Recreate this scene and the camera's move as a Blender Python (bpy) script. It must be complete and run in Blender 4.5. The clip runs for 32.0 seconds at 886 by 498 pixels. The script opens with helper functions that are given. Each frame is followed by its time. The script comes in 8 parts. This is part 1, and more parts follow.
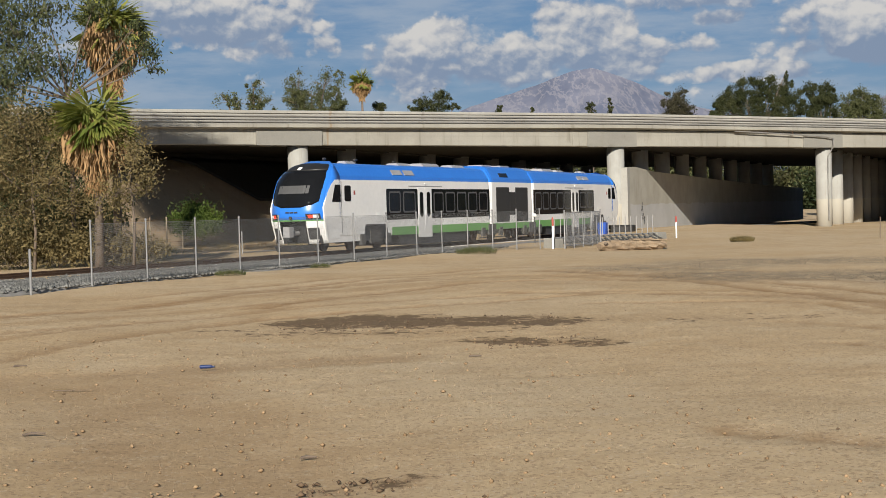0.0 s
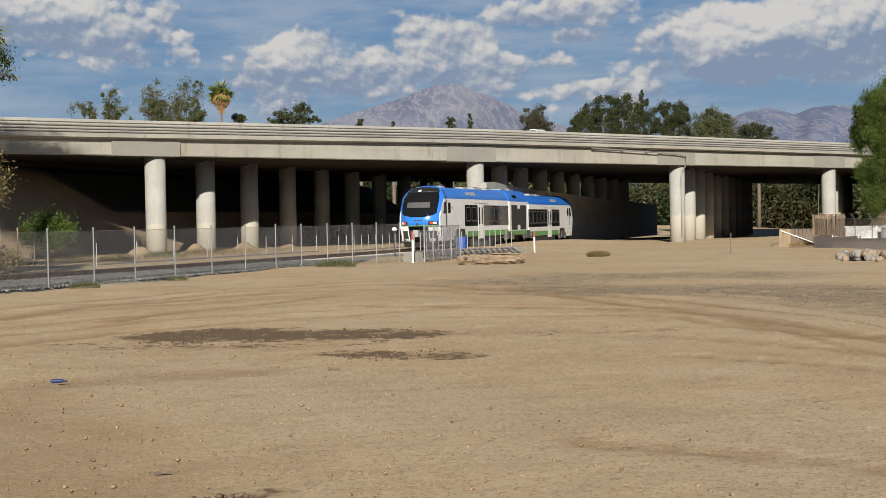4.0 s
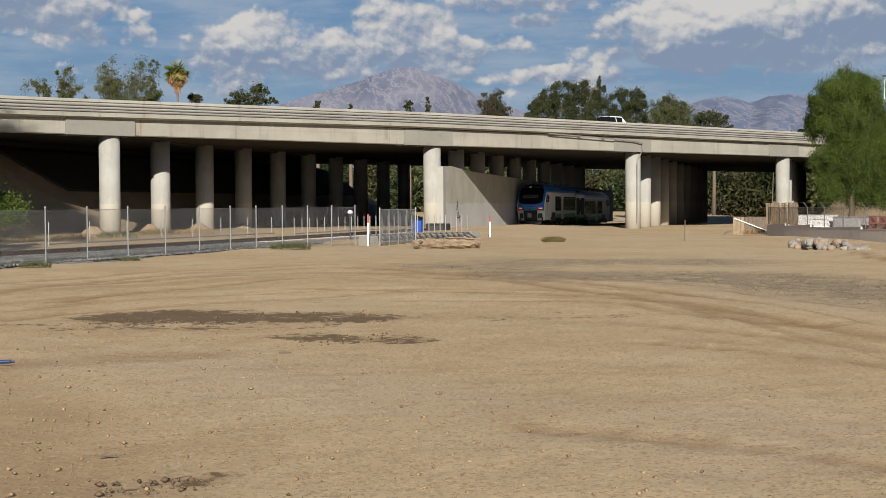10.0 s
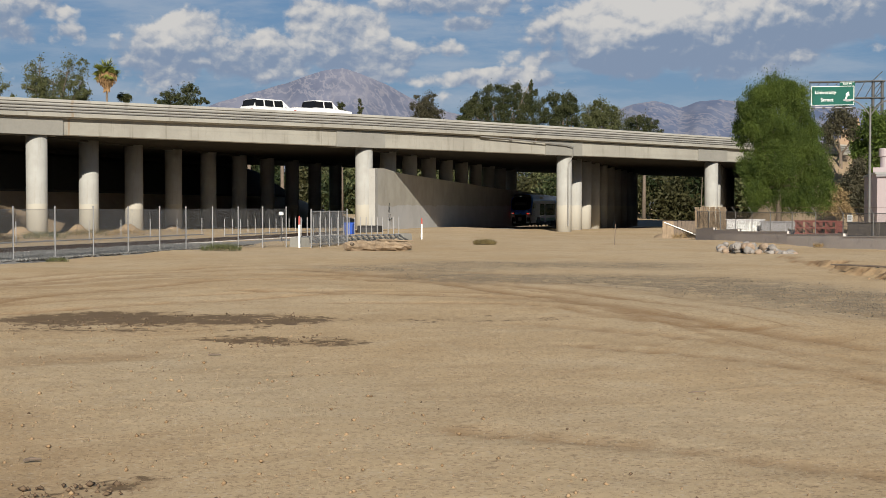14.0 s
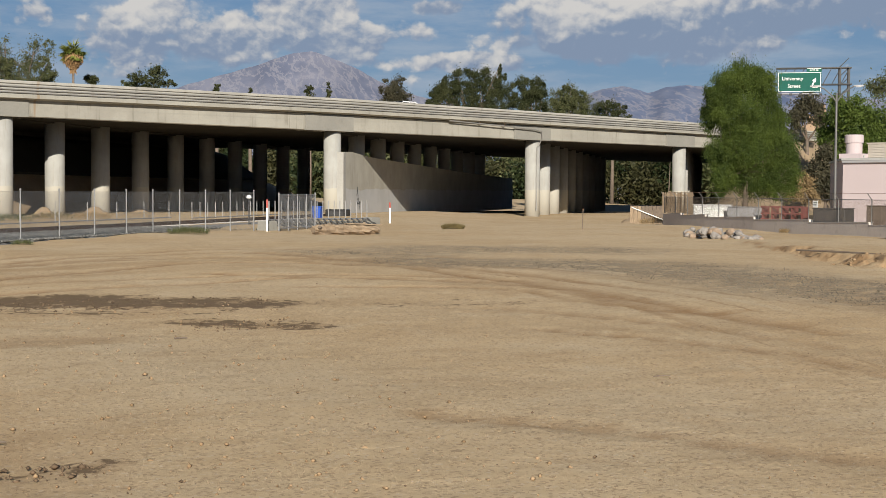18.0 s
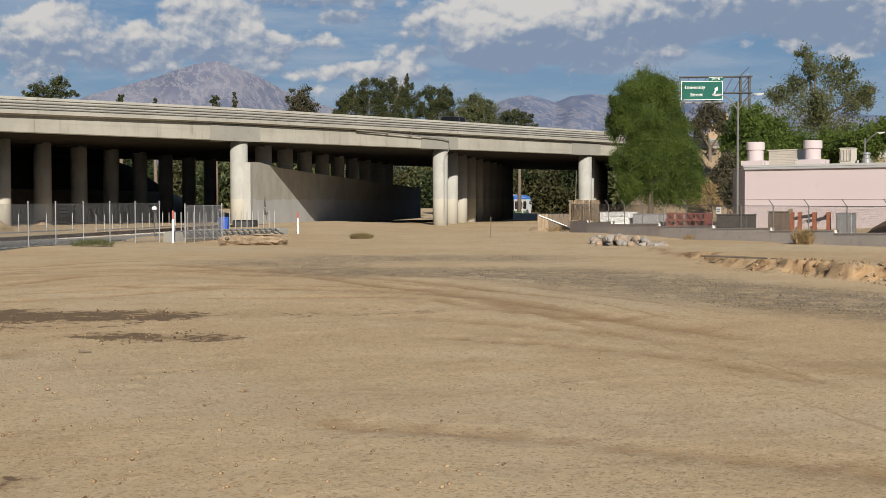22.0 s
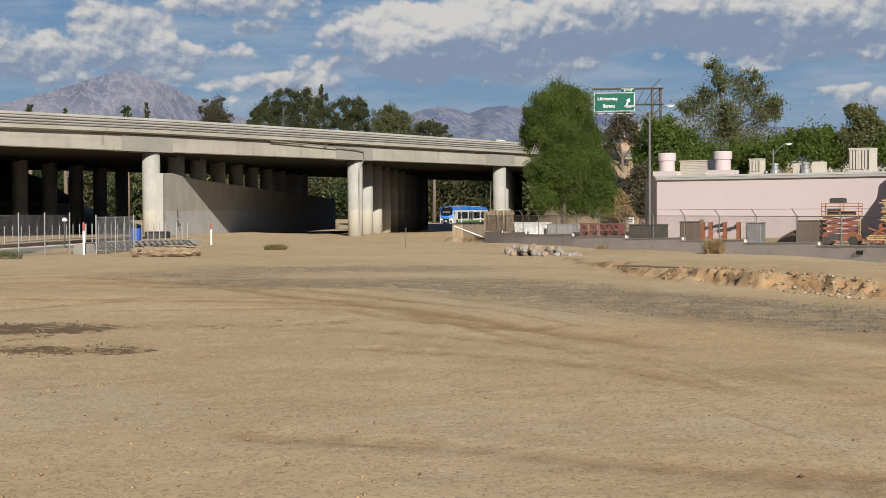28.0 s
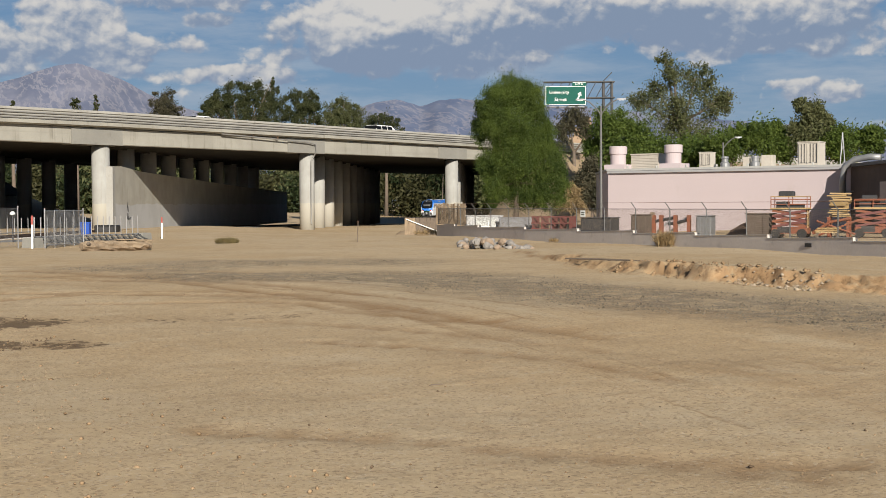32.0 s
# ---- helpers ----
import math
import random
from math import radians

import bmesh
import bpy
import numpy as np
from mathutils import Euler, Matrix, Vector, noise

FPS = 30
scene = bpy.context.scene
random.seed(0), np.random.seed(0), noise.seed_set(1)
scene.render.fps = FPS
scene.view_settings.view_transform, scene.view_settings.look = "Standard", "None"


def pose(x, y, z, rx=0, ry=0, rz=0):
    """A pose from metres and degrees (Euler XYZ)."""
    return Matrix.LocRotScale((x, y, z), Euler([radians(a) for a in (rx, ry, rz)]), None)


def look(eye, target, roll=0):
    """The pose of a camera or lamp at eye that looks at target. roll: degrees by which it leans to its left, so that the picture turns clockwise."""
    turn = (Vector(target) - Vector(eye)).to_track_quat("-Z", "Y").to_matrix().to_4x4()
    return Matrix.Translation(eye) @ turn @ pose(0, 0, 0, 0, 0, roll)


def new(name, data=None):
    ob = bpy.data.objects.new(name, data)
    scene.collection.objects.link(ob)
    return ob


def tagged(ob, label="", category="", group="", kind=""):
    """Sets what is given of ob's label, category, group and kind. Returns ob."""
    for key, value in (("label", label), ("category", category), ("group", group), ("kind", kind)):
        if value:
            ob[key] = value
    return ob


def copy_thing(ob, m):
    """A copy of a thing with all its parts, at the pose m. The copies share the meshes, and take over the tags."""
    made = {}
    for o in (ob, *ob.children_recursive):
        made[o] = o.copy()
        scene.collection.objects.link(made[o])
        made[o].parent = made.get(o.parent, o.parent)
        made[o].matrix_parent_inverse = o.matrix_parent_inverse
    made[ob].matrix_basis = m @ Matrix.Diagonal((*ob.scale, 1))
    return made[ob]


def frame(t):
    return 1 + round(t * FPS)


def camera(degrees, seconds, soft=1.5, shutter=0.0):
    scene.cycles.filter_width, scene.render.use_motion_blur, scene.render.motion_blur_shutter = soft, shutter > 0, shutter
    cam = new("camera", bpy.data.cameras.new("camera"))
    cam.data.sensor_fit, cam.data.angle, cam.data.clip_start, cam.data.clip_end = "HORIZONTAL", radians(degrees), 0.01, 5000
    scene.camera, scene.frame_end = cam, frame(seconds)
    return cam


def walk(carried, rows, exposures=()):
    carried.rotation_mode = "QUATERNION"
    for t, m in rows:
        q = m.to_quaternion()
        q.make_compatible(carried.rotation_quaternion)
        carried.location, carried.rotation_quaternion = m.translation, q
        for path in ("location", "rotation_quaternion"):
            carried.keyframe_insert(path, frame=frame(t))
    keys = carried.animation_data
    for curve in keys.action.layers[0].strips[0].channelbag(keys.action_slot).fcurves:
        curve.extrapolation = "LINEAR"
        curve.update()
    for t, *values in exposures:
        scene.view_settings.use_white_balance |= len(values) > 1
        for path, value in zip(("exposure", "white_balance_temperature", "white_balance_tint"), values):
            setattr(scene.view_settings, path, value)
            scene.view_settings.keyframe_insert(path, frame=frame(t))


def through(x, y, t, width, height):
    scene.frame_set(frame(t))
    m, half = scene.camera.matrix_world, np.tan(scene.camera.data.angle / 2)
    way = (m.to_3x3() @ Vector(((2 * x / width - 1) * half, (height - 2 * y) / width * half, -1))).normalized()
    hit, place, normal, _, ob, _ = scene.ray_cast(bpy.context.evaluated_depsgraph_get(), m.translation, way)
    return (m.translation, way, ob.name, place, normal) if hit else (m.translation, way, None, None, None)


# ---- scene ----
# camera: x, y, z, tilt, turn, lean
CAMERA_ROWS = [
    (0.0, -0.059, -0.032, 1.906, 88.433, -3.985, -1.513),
    (0.5, -0.056, -0.011, 1.901, 88.477, -4.429, -1.518),
    (1.0, -0.058, -0.032, 1.906, 88.489, -5.149, -1.455),
    (1.5, -0.055, -0.018, 1.901, 88.475, -6.342, -1.382),
    (2.0, -0.047, -0.022, 1.903, 88.502, -7.778, -1.307),
    (2.5, -0.055, -0.016, 1.902, 88.593, -8.378, -1.180),
    (3.0, -0.055, -0.013, 1.906, 88.670, -8.680, -1.119),
    (3.5, -0.055, -0.011, 1.900, 88.780, -9.229, -1.089),
    (5.5, -0.051, -0.013, 1.896, 89.002, -10.678, -0.883),
    (6.0, -0.052, -0.026, 1.901, 89.022, -10.726, -0.903),
    (6.5, -0.053, -0.016, 1.899, 89.021, -10.904, -0.870),
    (7.0, -0.047, -0.005, 1.902, 89.140, -11.233, -0.783),
    (7.5, -0.054, -0.011, 1.905, 89.302, -11.598, -0.795),
    (8.0, -0.056, -0.018, 1.905, 89.398, -12.008, -0.964),
    (8.5, -0.050, -0.009, 1.898, 88.777, -11.950, -1.192),
    (9.0, -0.032, 0.016, 1.899, 88.332, -11.724, -0.941),
    (9.5, -0.017, 0.009, 1.901, 88.179, -11.590, -0.561),
    (10.0, -0.006, -0.005, 1.908, 88.175, -11.570, -0.292),
    (10.5, -0.006, -0.002, 1.909, 88.258, -11.614, -0.263),
    (11.0, -0.004, 0.003, 1.906, 88.362, -11.645, -0.211),
    (11.5, -0.000, -0.004, 1.909, 88.349, -11.712, -0.137),
    (12.0, -0.001, 0.011, 1.908, 88.317, -12.463, -0.034),
    (12.5, -0.002, 0.007, 1.910, 88.321, -13.513, -0.011),
    (13.0, 0.005, 0.007, 1.908, 88.336, -13.944, -0.020),
    (13.5, 0.006, 0.008, 1.905, 88.314, -14.146, 0.034),
    (14.0, 0.006, 0.019, 1.907, 88.266, -14.390, 0.075),
    (14.5, 0.006, 0.013, 1.902, 88.085, -14.746, 0.144),
    (15.0, 0.007, 0.001, 1.902, 87.894, -15.025, 0.209),
    (15.5, 0.010, 0.010, 1.903, 87.748, -15.196, 0.285),
    (17.5, 0.013, 0.016, 1.903, 87.598, -15.563, 0.450),
    (18.0, 0.015, -0.008, 1.907, 87.616, -15.700, 0.339),
    (18.5, 0.018, 0.007, 1.904, 87.677, -15.736, 0.158),
    (19.0, 0.019, 0.004, 1.904, 87.769, -15.711, -0.045),
    (19.5, 0.017, 0.007, 1.903, 87.776, -15.690, -0.103),
    (20.0, 0.016, 0.003, 1.903, 87.796, -15.668, -0.217),
    (20.5, 0.017, -0.008, 1.902, 87.766, -15.943, -0.124),
    (21.0, 0.021, -0.002, 1.905, 87.680, -17.124, -0.026),
    (21.5, 0.028, 0.011, 1.901, 87.842, -18.497, -0.040),
    (22.0, 0.032, 0.001, 1.901, 88.010, -19.462, -0.131),
    (22.5, 0.034, 0.007, 1.904, 88.160, -20.460, 0.044),
    (23.0, 0.032, 0.009, 1.900, 88.328, -20.809, 0.169),
    (23.5, 0.033, 0.007, 1.900, 88.543, -21.168, 0.131),
    (24.0, 0.035, 0.010, 1.899, 88.736, -21.666, 0.060),
    (24.5, 0.035, 0.009, 1.898, 88.811, -22.130, 0.024),
    (25.0, 0.030, -0.004, 1.900, 88.778, -22.505, 0.035),
    (25.5, 0.032, 0.003, 1.897, 88.768, -22.725, -0.023),
    (27.5, 0.040, 0.006, 1.898, 88.501, -22.934, -0.282),
    (28.0, 0.039, 0.010, 1.893, 88.446, -22.965, -0.257),
    (28.5, 0.037, 0.007, 1.891, 88.414, -23.113, -0.306),
    (29.0, 0.038, -0.001, 1.895, 88.386, -23.364, -0.350),
    (29.5, 0.043, 0.009, 1.894, 88.333, -23.586, -0.327),
    (30.0, 0.042, 0.012, 1.892, 88.276, -23.827, -0.327),
    (30.5, 0.041, 0.009, 1.897, 88.206, -24.070, -0.367),
    (31.0, 0.037, 0.007, 1.893, 88.188, -24.414, -0.336),
    (31.5, 0.043, 0.019, 1.892, 88.178, -24.766, -0.295),
    (32.0, 0.043, 0.015, 1.890, 88.159, -24.935, -0.298),
]
cam = camera(35.41, 32.0, soft=0.8)
walk(cam, [(r[0], pose(r[1], r[2], r[3], r[4], 0, r[5]) @ pose(0, 0, 0, 0, 0, r[6])) for r in CAMERA_ROWS])

# ---- light ----
SUN_AZ, SUN_EL = 11.0, 23.2      # the way the light travels, from +y towards +x; height of the sun
sun_dir = Vector((math.sin(radians(SUN_AZ)) * math.cos(radians(SUN_EL)), math.cos(radians(SUN_AZ)) * math.cos(radians(SUN_EL)), -math.sin(radians(SUN_EL))))
sun = new("sun", bpy.data.lights.new("sun", "SUN"))
sun.data.energy, sun.data.angle, sun.data.color = 5.0, radians(0.6), (1.0, 0.92, 0.80)
sun.matrix_world = look((-20, -60, 60), Vector((-20, -60, 60)) + sun_dir)
scene.view_settings.exposure = 0.45


class Net:
    """A small wrapper to write node trees."""

    def __init__(self, tree):
        self.tree, self.nodes, self.links = tree, tree.nodes, tree.links
        self.nodes.clear()

    def add(self, kind, **values):
        n = self.nodes.new(kind)
        for key, value in values.items():
            setattr(n, key, value)
        return n

    def put(self, sock, value):
        if isinstance(value, bpy.types.NodeSocket):
            self.links.new(value, sock)
        elif value is not None:
            sock.default_value = value

    def math(self, op, a, b=None, c=None, clamp=False):
        n = self.add("ShaderNodeMath", operation=op, use_clamp=clamp)
        for i, v in enumerate((a, b, c)):
            self.put(n.inputs[i], v)
        return n.outputs[0]

    def vmath(self, op, a, b=None, out=0):
        n = self.add("ShaderNodeVectorMath", operation=op)
        self.put(n.inputs[0], a)
        self.put(n.inputs[1], b)
        return n.outputs[out]

    def noise(self, vec, scale, detail=4.0, rough=0.55, out=0, distort=0.0):
        n = self.add("ShaderNodeTexNoise")
        self.put(n.inputs["Vector"], vec)
        n.inputs["Scale"].default_value, n.inputs["Detail"].default_value = scale, detail
        n.inputs["Roughness"].default_value, n.inputs["Distortion"].default_value = rough, distort
        return n.outputs[out]

    def voronoi(self, vec, scale, feature="F1", out="Distance"):
        n = self.add("ShaderNodeTexVoronoi", feature=feature)
        self.put(n.inputs["Vector"], vec)
        n.inputs["Scale"].default_value = scale
        return n.outputs[out]

    def step(self, v, lo, hi, a=0.0, b=1.0):
        n = self.add("ShaderNodeMapRange", interpolation_type="SMOOTHSTEP")
        for i, x in enumerate((v, lo, hi, a, b)):
            self.put(n.inputs[i], x)
        return n.outputs[0]

    def mix(self, f, a, b, blend="MIX"):
        n = self.add("ShaderNodeMix", data_type="RGBA", blend_type=blend)
        self.put(n.inputs[0], f)
        for sock, v in ((n.inputs[6], a), (n.inputs[7], b)):
            self.put(sock, (*v, 1.0) if isinstance(v, tuple) and len(v) == 3 else v)
        return n.outputs[2]

    def split(self, v):
        n = self.add("ShaderNodeSeparateXYZ")
        self.put(n.inputs[0], v)
        return n.outputs

    def join(self, x, y, z):
        n = self.add("ShaderNodeCombineXYZ")
        for i, v in enumerate((x, y, z)):
            self.put(n.inputs[i], v)
        return n.outputs[0]


# cloud masses: bearing, elevation, half width, half height (degrees), weight
CLOUDS = [(3.0, 6.0, 1.4, 1.0, 1.0), (4.8, 6.9, 2.1, 0.9, 0.9), (6.7, 6.2, 2.1, 0.9, 1.0), (9.9, 7.2, 1.7, 0.9, 1.1), (11.3, 6.1, 1.9, 0.7, 0.9), (12.9, 6.4, 1.6, 0.5, 0.8), (15.5, 7.5, 0.9, 0.3, 1.0), (22.1, 6.9, 3.5, 1.3, 1.15), (25.9, 7.2, 3.5, 1.6, 1.15), (16.8, 5.3, 3.5, 0.3, 0.75), (-4.5, 8.1, 3.0, 1.0, 0.95), (-2.3, 6.8, 1.9, 0.4, 0.7), (-6.2, 8.4, 2.8, 0.9, 1.0), (15.0, 8.3, 2.8, 0.6, 0.8), (31.2, 8.3, 4.2, 1.3, 1.15), (37.0, 8.2, 4.0, 1.2, 1.15), (22.4, 6.9, 3.3, 1.0, 0.8), (40.1, 4.3, 1.4, 0.3, 0.8), (3.6, 4.6, 2.1, 0.3, 0.5), (30.5, 7.8, 3.2, 1.1, 1.05), (35.6, 7.3, 2.4, 1.1, 1.1), (39.6, 7.2, 3.0, 1.1, 1.05), (39.6, 4.7, 1.2, 0.25, 0.75), (32.5, 8.6, 3.0, 0.8, 0.9)]


def make_world():
    world = bpy.data.worlds.new("sky")
    scene.world = world
    world.use_nodes = True
    g = Net(world.node_tree)
    sky = g.add("ShaderNodeTexSky", sky_type="NISHITA", sun_disc=False, sun_elevation=radians(SUN_EL), sun_rotation=radians(SUN_AZ + 180), air_density=1.0, dust_density=0.3, ozone_density=2.0)
    way = g.add("ShaderNodeTexCoord").outputs["Generated"]
    x, y, z = g.split(way)
    az = g.math("MULTIPLY", g.math("ARCTAN2", x, y), 57.2958)
    el = g.math("MULTIPLY", g.math("ARCSINE", z), 57.2958)
    q = g.join(g.math("MULTIPLY", az, 0.95), g.math("MULTIPLY", el, 1.15), 0.0)

    def lobes(v, size):
        """Rounded heads, 1 at their middles."""
        n = g.add("ShaderNodeTexVoronoi", feature="SMOOTH_F1")
        g.put(n.inputs["Vector"], v)
        n.inputs["Scale"].default_value, n.inputs["Smoothness"].default_value = size, 0.35
        return g.math("SUBTRACT", 1.0, n.outputs["Distance"])

    def billow(v):
        """Cauliflower heads at four sizes on a broad cloud field."""
        n = g.math("MULTIPLY", g.noise(v, 0.42, 6.0, 0.55), 0.9)
        for size, share in ((0.75, 0.24), (1.7, 0.14), (3.9, 0.05), (8.5, 0.018)):
            n = g.math("ADD", n, g.math("MULTIPLY", g.math("SUBTRACT", lobes(v, size), 0.55), share))
        return n

    bend = g.vmath("SUBTRACT", g.noise(q, 1.1, 4.0, 0.6, out=1), (0.5, 0.5, 0.5))
    q = g.vmath("ADD", q, g.vmath("MULTIPLY", bend, (0.55, 0.40, 0.0)))
    puff = billow(q)
    puff_up = billow(g.vmath("ADD", q, (-0.10, 0.26, 0.0)))
    broad = g.noise(g.join(g.math("MULTIPLY", az, 0.05), g.math("MULTIPLY", el, 0.11), 3.0), 1.0, 3.0, 0.5)
    dens, tilt = g.math("MULTIPLY", g.step(broad, 0.45, 0.78), g.step(el, 9.0, 20.0, 0.2, 0.5)), 0.0
    for a, e, ra, re, w in CLOUDS:
        da = g.math("DIVIDE", g.math("SUBTRACT", az, a), ra * 1.75)
        de = g.math("DIVIDE", g.math("SUBTRACT", el, e), re * 1.75)
        r2 = g.math("ADD", g.math("MULTIPLY", da, da), g.math("MULTIPLY", de, de))
        fall = g.math("MULTIPLY", g.math("SUBTRACT", 1.0, r2, clamp=True), w)
        dens = g.math("MAXIMUM", dens, fall)
        tilt = g.math("ADD", g.math("MULTIPLY", fall, de), tilt)
    body = g.math("ADD", g.math("MULTIPLY", dens, 1.18), g.math("MULTIPLY", g.math("SUBTRACT", puff, 0.47), 2.6))
    cover = g.math("MULTIPLY", g.step(body, 0.20, 0.60), g.step(el, 0.0, 3.0))
    relief = g.math("ADD", g.math("MULTIPLY", g.math("SUBTRACT", puff, puff_up), 3.4), g.math("MULTIPLY", tilt, 0.75))
    relief = g.math("ADD", relief, g.math("MULTIPLY", g.math("SUBTRACT", puff, 0.5), 0.9))
    light = g.step(relief, -0.55, 0.62)
    cloud = g.mix(light, (5.6, 7.3, 10.2), (15.6, 15.3, 14.9))
    blue = g.mix(g.step(el, 0.0, 14.0), (4.9, 8.1, 12.3), (2.5, 5.8, 11.6))
    base = g.mix(g.step(el, 14.0, 45.0, 0.75, 0.0), sky.outputs[0], blue)
    veil = g.noise(g.join(g.math("MULTIPLY", az, 0.16), g.math("MULTIPLY", el, 0.75), 7.0), 1.0, 7.0, 0.6)
    base = g.mix(g.math("MULTIPLY", g.step(veil, 0.38, 0.68), g.step(el, 25.0, 8.0, 0.0, 0.65)), base, (9.0, 10.6, 12.8))
    colour = g.mix(cover, base, cloud)
    bg = g.add("ShaderNodeBackground")
    g.put(bg.inputs[0], colour)
    bg.inputs[1].default_value = 0.029
    g.links.new(bg.outputs[0], g.add("ShaderNodeOutputWorld").inputs[0])


make_world()


# ---- materials ----
def material(name, colour, other=None, grain=8.0, patch=0.6, rough=0.8, metal=0.0, bump=0.0, bump_scale=40.0, spot=None, spots=0.0, vary=0.0, gloss=0.5):
    """A two-scale surface: broad patches, fine grain, stains of a third colour and a fine relief."""
    m = bpy.data.materials.new(name)
    m.use_nodes = True
    g = Net(m.node_tree)
    co = g.add("ShaderNodeTexCoord").outputs["Object"]
    other = other or tuple(c * 0.72 for c in colour)
    a = g.noise(co, patch, 5.0, 0.6)
    b = g.noise(co, grain, 4.0, 0.6)
    f = g.math("ADD", g.math("MULTIPLY", g.step(a, 0.3, 0.7), 0.6), g.math("MULTIPLY", g.step(b, 0.3, 0.7), 0.4))
    c = g.mix(f, colour, other)
    if spot:
        c = g.mix(g.math("MULTIPLY", g.step(g.noise(co, patch * 2.3, 6.0, 0.65), 0.56, 0.72), spots), c, spot)
    if vary:
        info = g.add("ShaderNodeObjectInfo").outputs["Random"]
        c = g.mix(g.math("MULTIPLY", info, vary), c, tuple(x * 0.45 for x in colour))
    s = g.add("ShaderNodeBsdfPrincipled")
    g.put(s.inputs["Base Color"], c)
    g.put(s.inputs["Roughness"], g.math("ADD", rough - 0.06, g.math("MULTIPLY", b, 0.12)))
    s.inputs["Metallic"].default_value = metal
    s.inputs["Specular IOR Level"].default_value = gloss
    if bump:
        n = g.add("ShaderNodeBump")
        n.inputs["Strength"].default_value, n.inputs["Distance"].default_value = bump, 0.02
        g.put(n.inputs["Height"], g.noise(co, bump_scale, 5.0, 0.6))
        g.links.new(n.outputs[0], s.inputs["Normal"])
    g.links.new(s.outputs[0], g.add("ShaderNodeOutputMaterial").inputs[0])
    return m


def leaf_material(name, a, b, rough=0.6, through=0.25):
    """Foliage: colour varies leaf by leaf and clump by clump; some light comes through."""
    m = bpy.data.materials.new(name)
    m.use_nodes = True
    g = Net(m.node_tree)
    geo = g.add("ShaderNodeNewGeometry")
    co = g.add("ShaderNodeTexCoord").outputs["Object"]
    f = g.math("ADD", g.math("MULTIPLY", geo.outputs["Random Per Island"], 0.6), g.math("MULTIPLY", g.step(g.noise(co, 0.5, 3.0), 0.35, 0.65), 0.4))
    c = g.mix(f, a, b)
    s = g.add("ShaderNodeBsdfPrincipled")
    g.put(s.inputs["Base Color"], c)
    s.inputs["Roughness"].default_value, s.inputs["Specular IOR Level"].default_value = rough, 0.2
    t = g.add("ShaderNodeBsdfTranslucent")
    g.put(t.inputs[0], c)
    mix = g.add("ShaderNodeMixShader")
    mix.inputs[0].default_value = through
    g.links.new(s.outputs[0], mix.inputs[1])
    g.links.new(t.outputs[0], mix.inputs[2])
    g.links.new(mix.outputs[0], g.add("ShaderNodeOutputMaterial").inputs[0])
    return m


def weathered_concrete(name, colour, other, run, rust):
    """Old concrete: blotches, fine pitting, and dirt runs down from its edges."""
    m = bpy.data.materials.new(name)
    m.use_nodes = True
    g = Net(m.node_tree)
    co = g.add("ShaderNodeTexCoord").outputs["Object"]
    c = g.mix(g.step(g.noise(co, 0.35, 6.0, 0.62), 0.34, 0.66), colour, other)
    c = g.mix(g.math("MULTIPLY", g.step(g.noise(co, 9.0, 5.0, 0.65), 0.50, 0.72), 0.35), c, tuple(v * 0.62 for v in colour))
    drip = g.noise(g.vmath("MULTIPLY", co, (1.9, 0.05, 0.10)), 1.0, 6.0, 0.72)
    c = g.mix(g.math("MULTIPLY", g.step(drip, 0.52, 0.70), g.step(g.noise(co, 0.8, 4.0), 0.35, 0.62, 0.15, 0.8)), c, run)
    stain = g.noise(g.vmath("MULTIPLY", co, (0.8, 0.03, 0.03)), 1.0, 3.0, 0.6)
    c = g.mix(g.step(stain, 0.70, 0.76, 0.0, 0.6), c, rust)
    form = g.noise(g.vmath("MULTIPLY", co, (0.02, 0.02, 2.2)), 1.0, 2.0, 0.5)
    c = g.mix(g.step(form, 0.55, 0.66, 0.0, 0.22), c, tuple(v * 0.6 for v in colour))
    s = g.add("ShaderNodeBsdfPrincipled")
    g.put(s.inputs["Base Color"], c)
    s.inputs["Roughness"].default_value, s.inputs["Specular IOR Level"].default_value = 0.9, 0.25
    n = g.add("ShaderNodeBump")
    n.inputs["Strength"].default_value, n.inputs["Distance"].default_value = 0.25, 0.02
    g.put(n.inputs["Height"], g.noise(co, 30.0, 5.0, 0.6))
    g.links.new(n.outputs[0], s.inputs["Normal"])
    g.links.new(s.outputs[0], g.add("ShaderNodeOutputMaterial").inputs[0])
    return m


DECK_CONCRETE = weathered_concrete("deck_concrete", (0.335, 0.325, 0.285), (0.275, 0.265, 0.232), (0.165, 0.152, 0.125), (0.24, 0.16, 0.09))
PARAPET_CONCRETE = weathered_concrete("parapet_concrete", (0.385, 0.378, 0.345), (0.315, 0.308, 0.28), (0.19, 0.18, 0.155), (0.28, 0.21, 0.14))
CONCRETE_GREY = material("grey_concrete", (0.25, 0.245, 0.22), (0.205, 0.20, 0.18), 9.0, 0.5, 0.85, bump=0.25, spot=(0.15, 0.14, 0.12), spots=0.5)
CONCRETE_WHITE = material("pale_concrete", (0.355, 0.35, 0.325), (0.295, 0.29, 0.268), 7.0, 0.5, 0.85, bump=0.2, spot=(0.25, 0.22, 0.17), spots=0.4)
# dark tone that puts the deep shade under the deck into the colour
DECK_SHADE = material("shade_dark_concrete", (0.042, 0.040, 0.037), (0.028, 0.027, 0.025), 6.0, 0.3, 0.95, bump=0.2, spot=(0.018, 0.017, 0.016), spots=0.6, gloss=0.08)
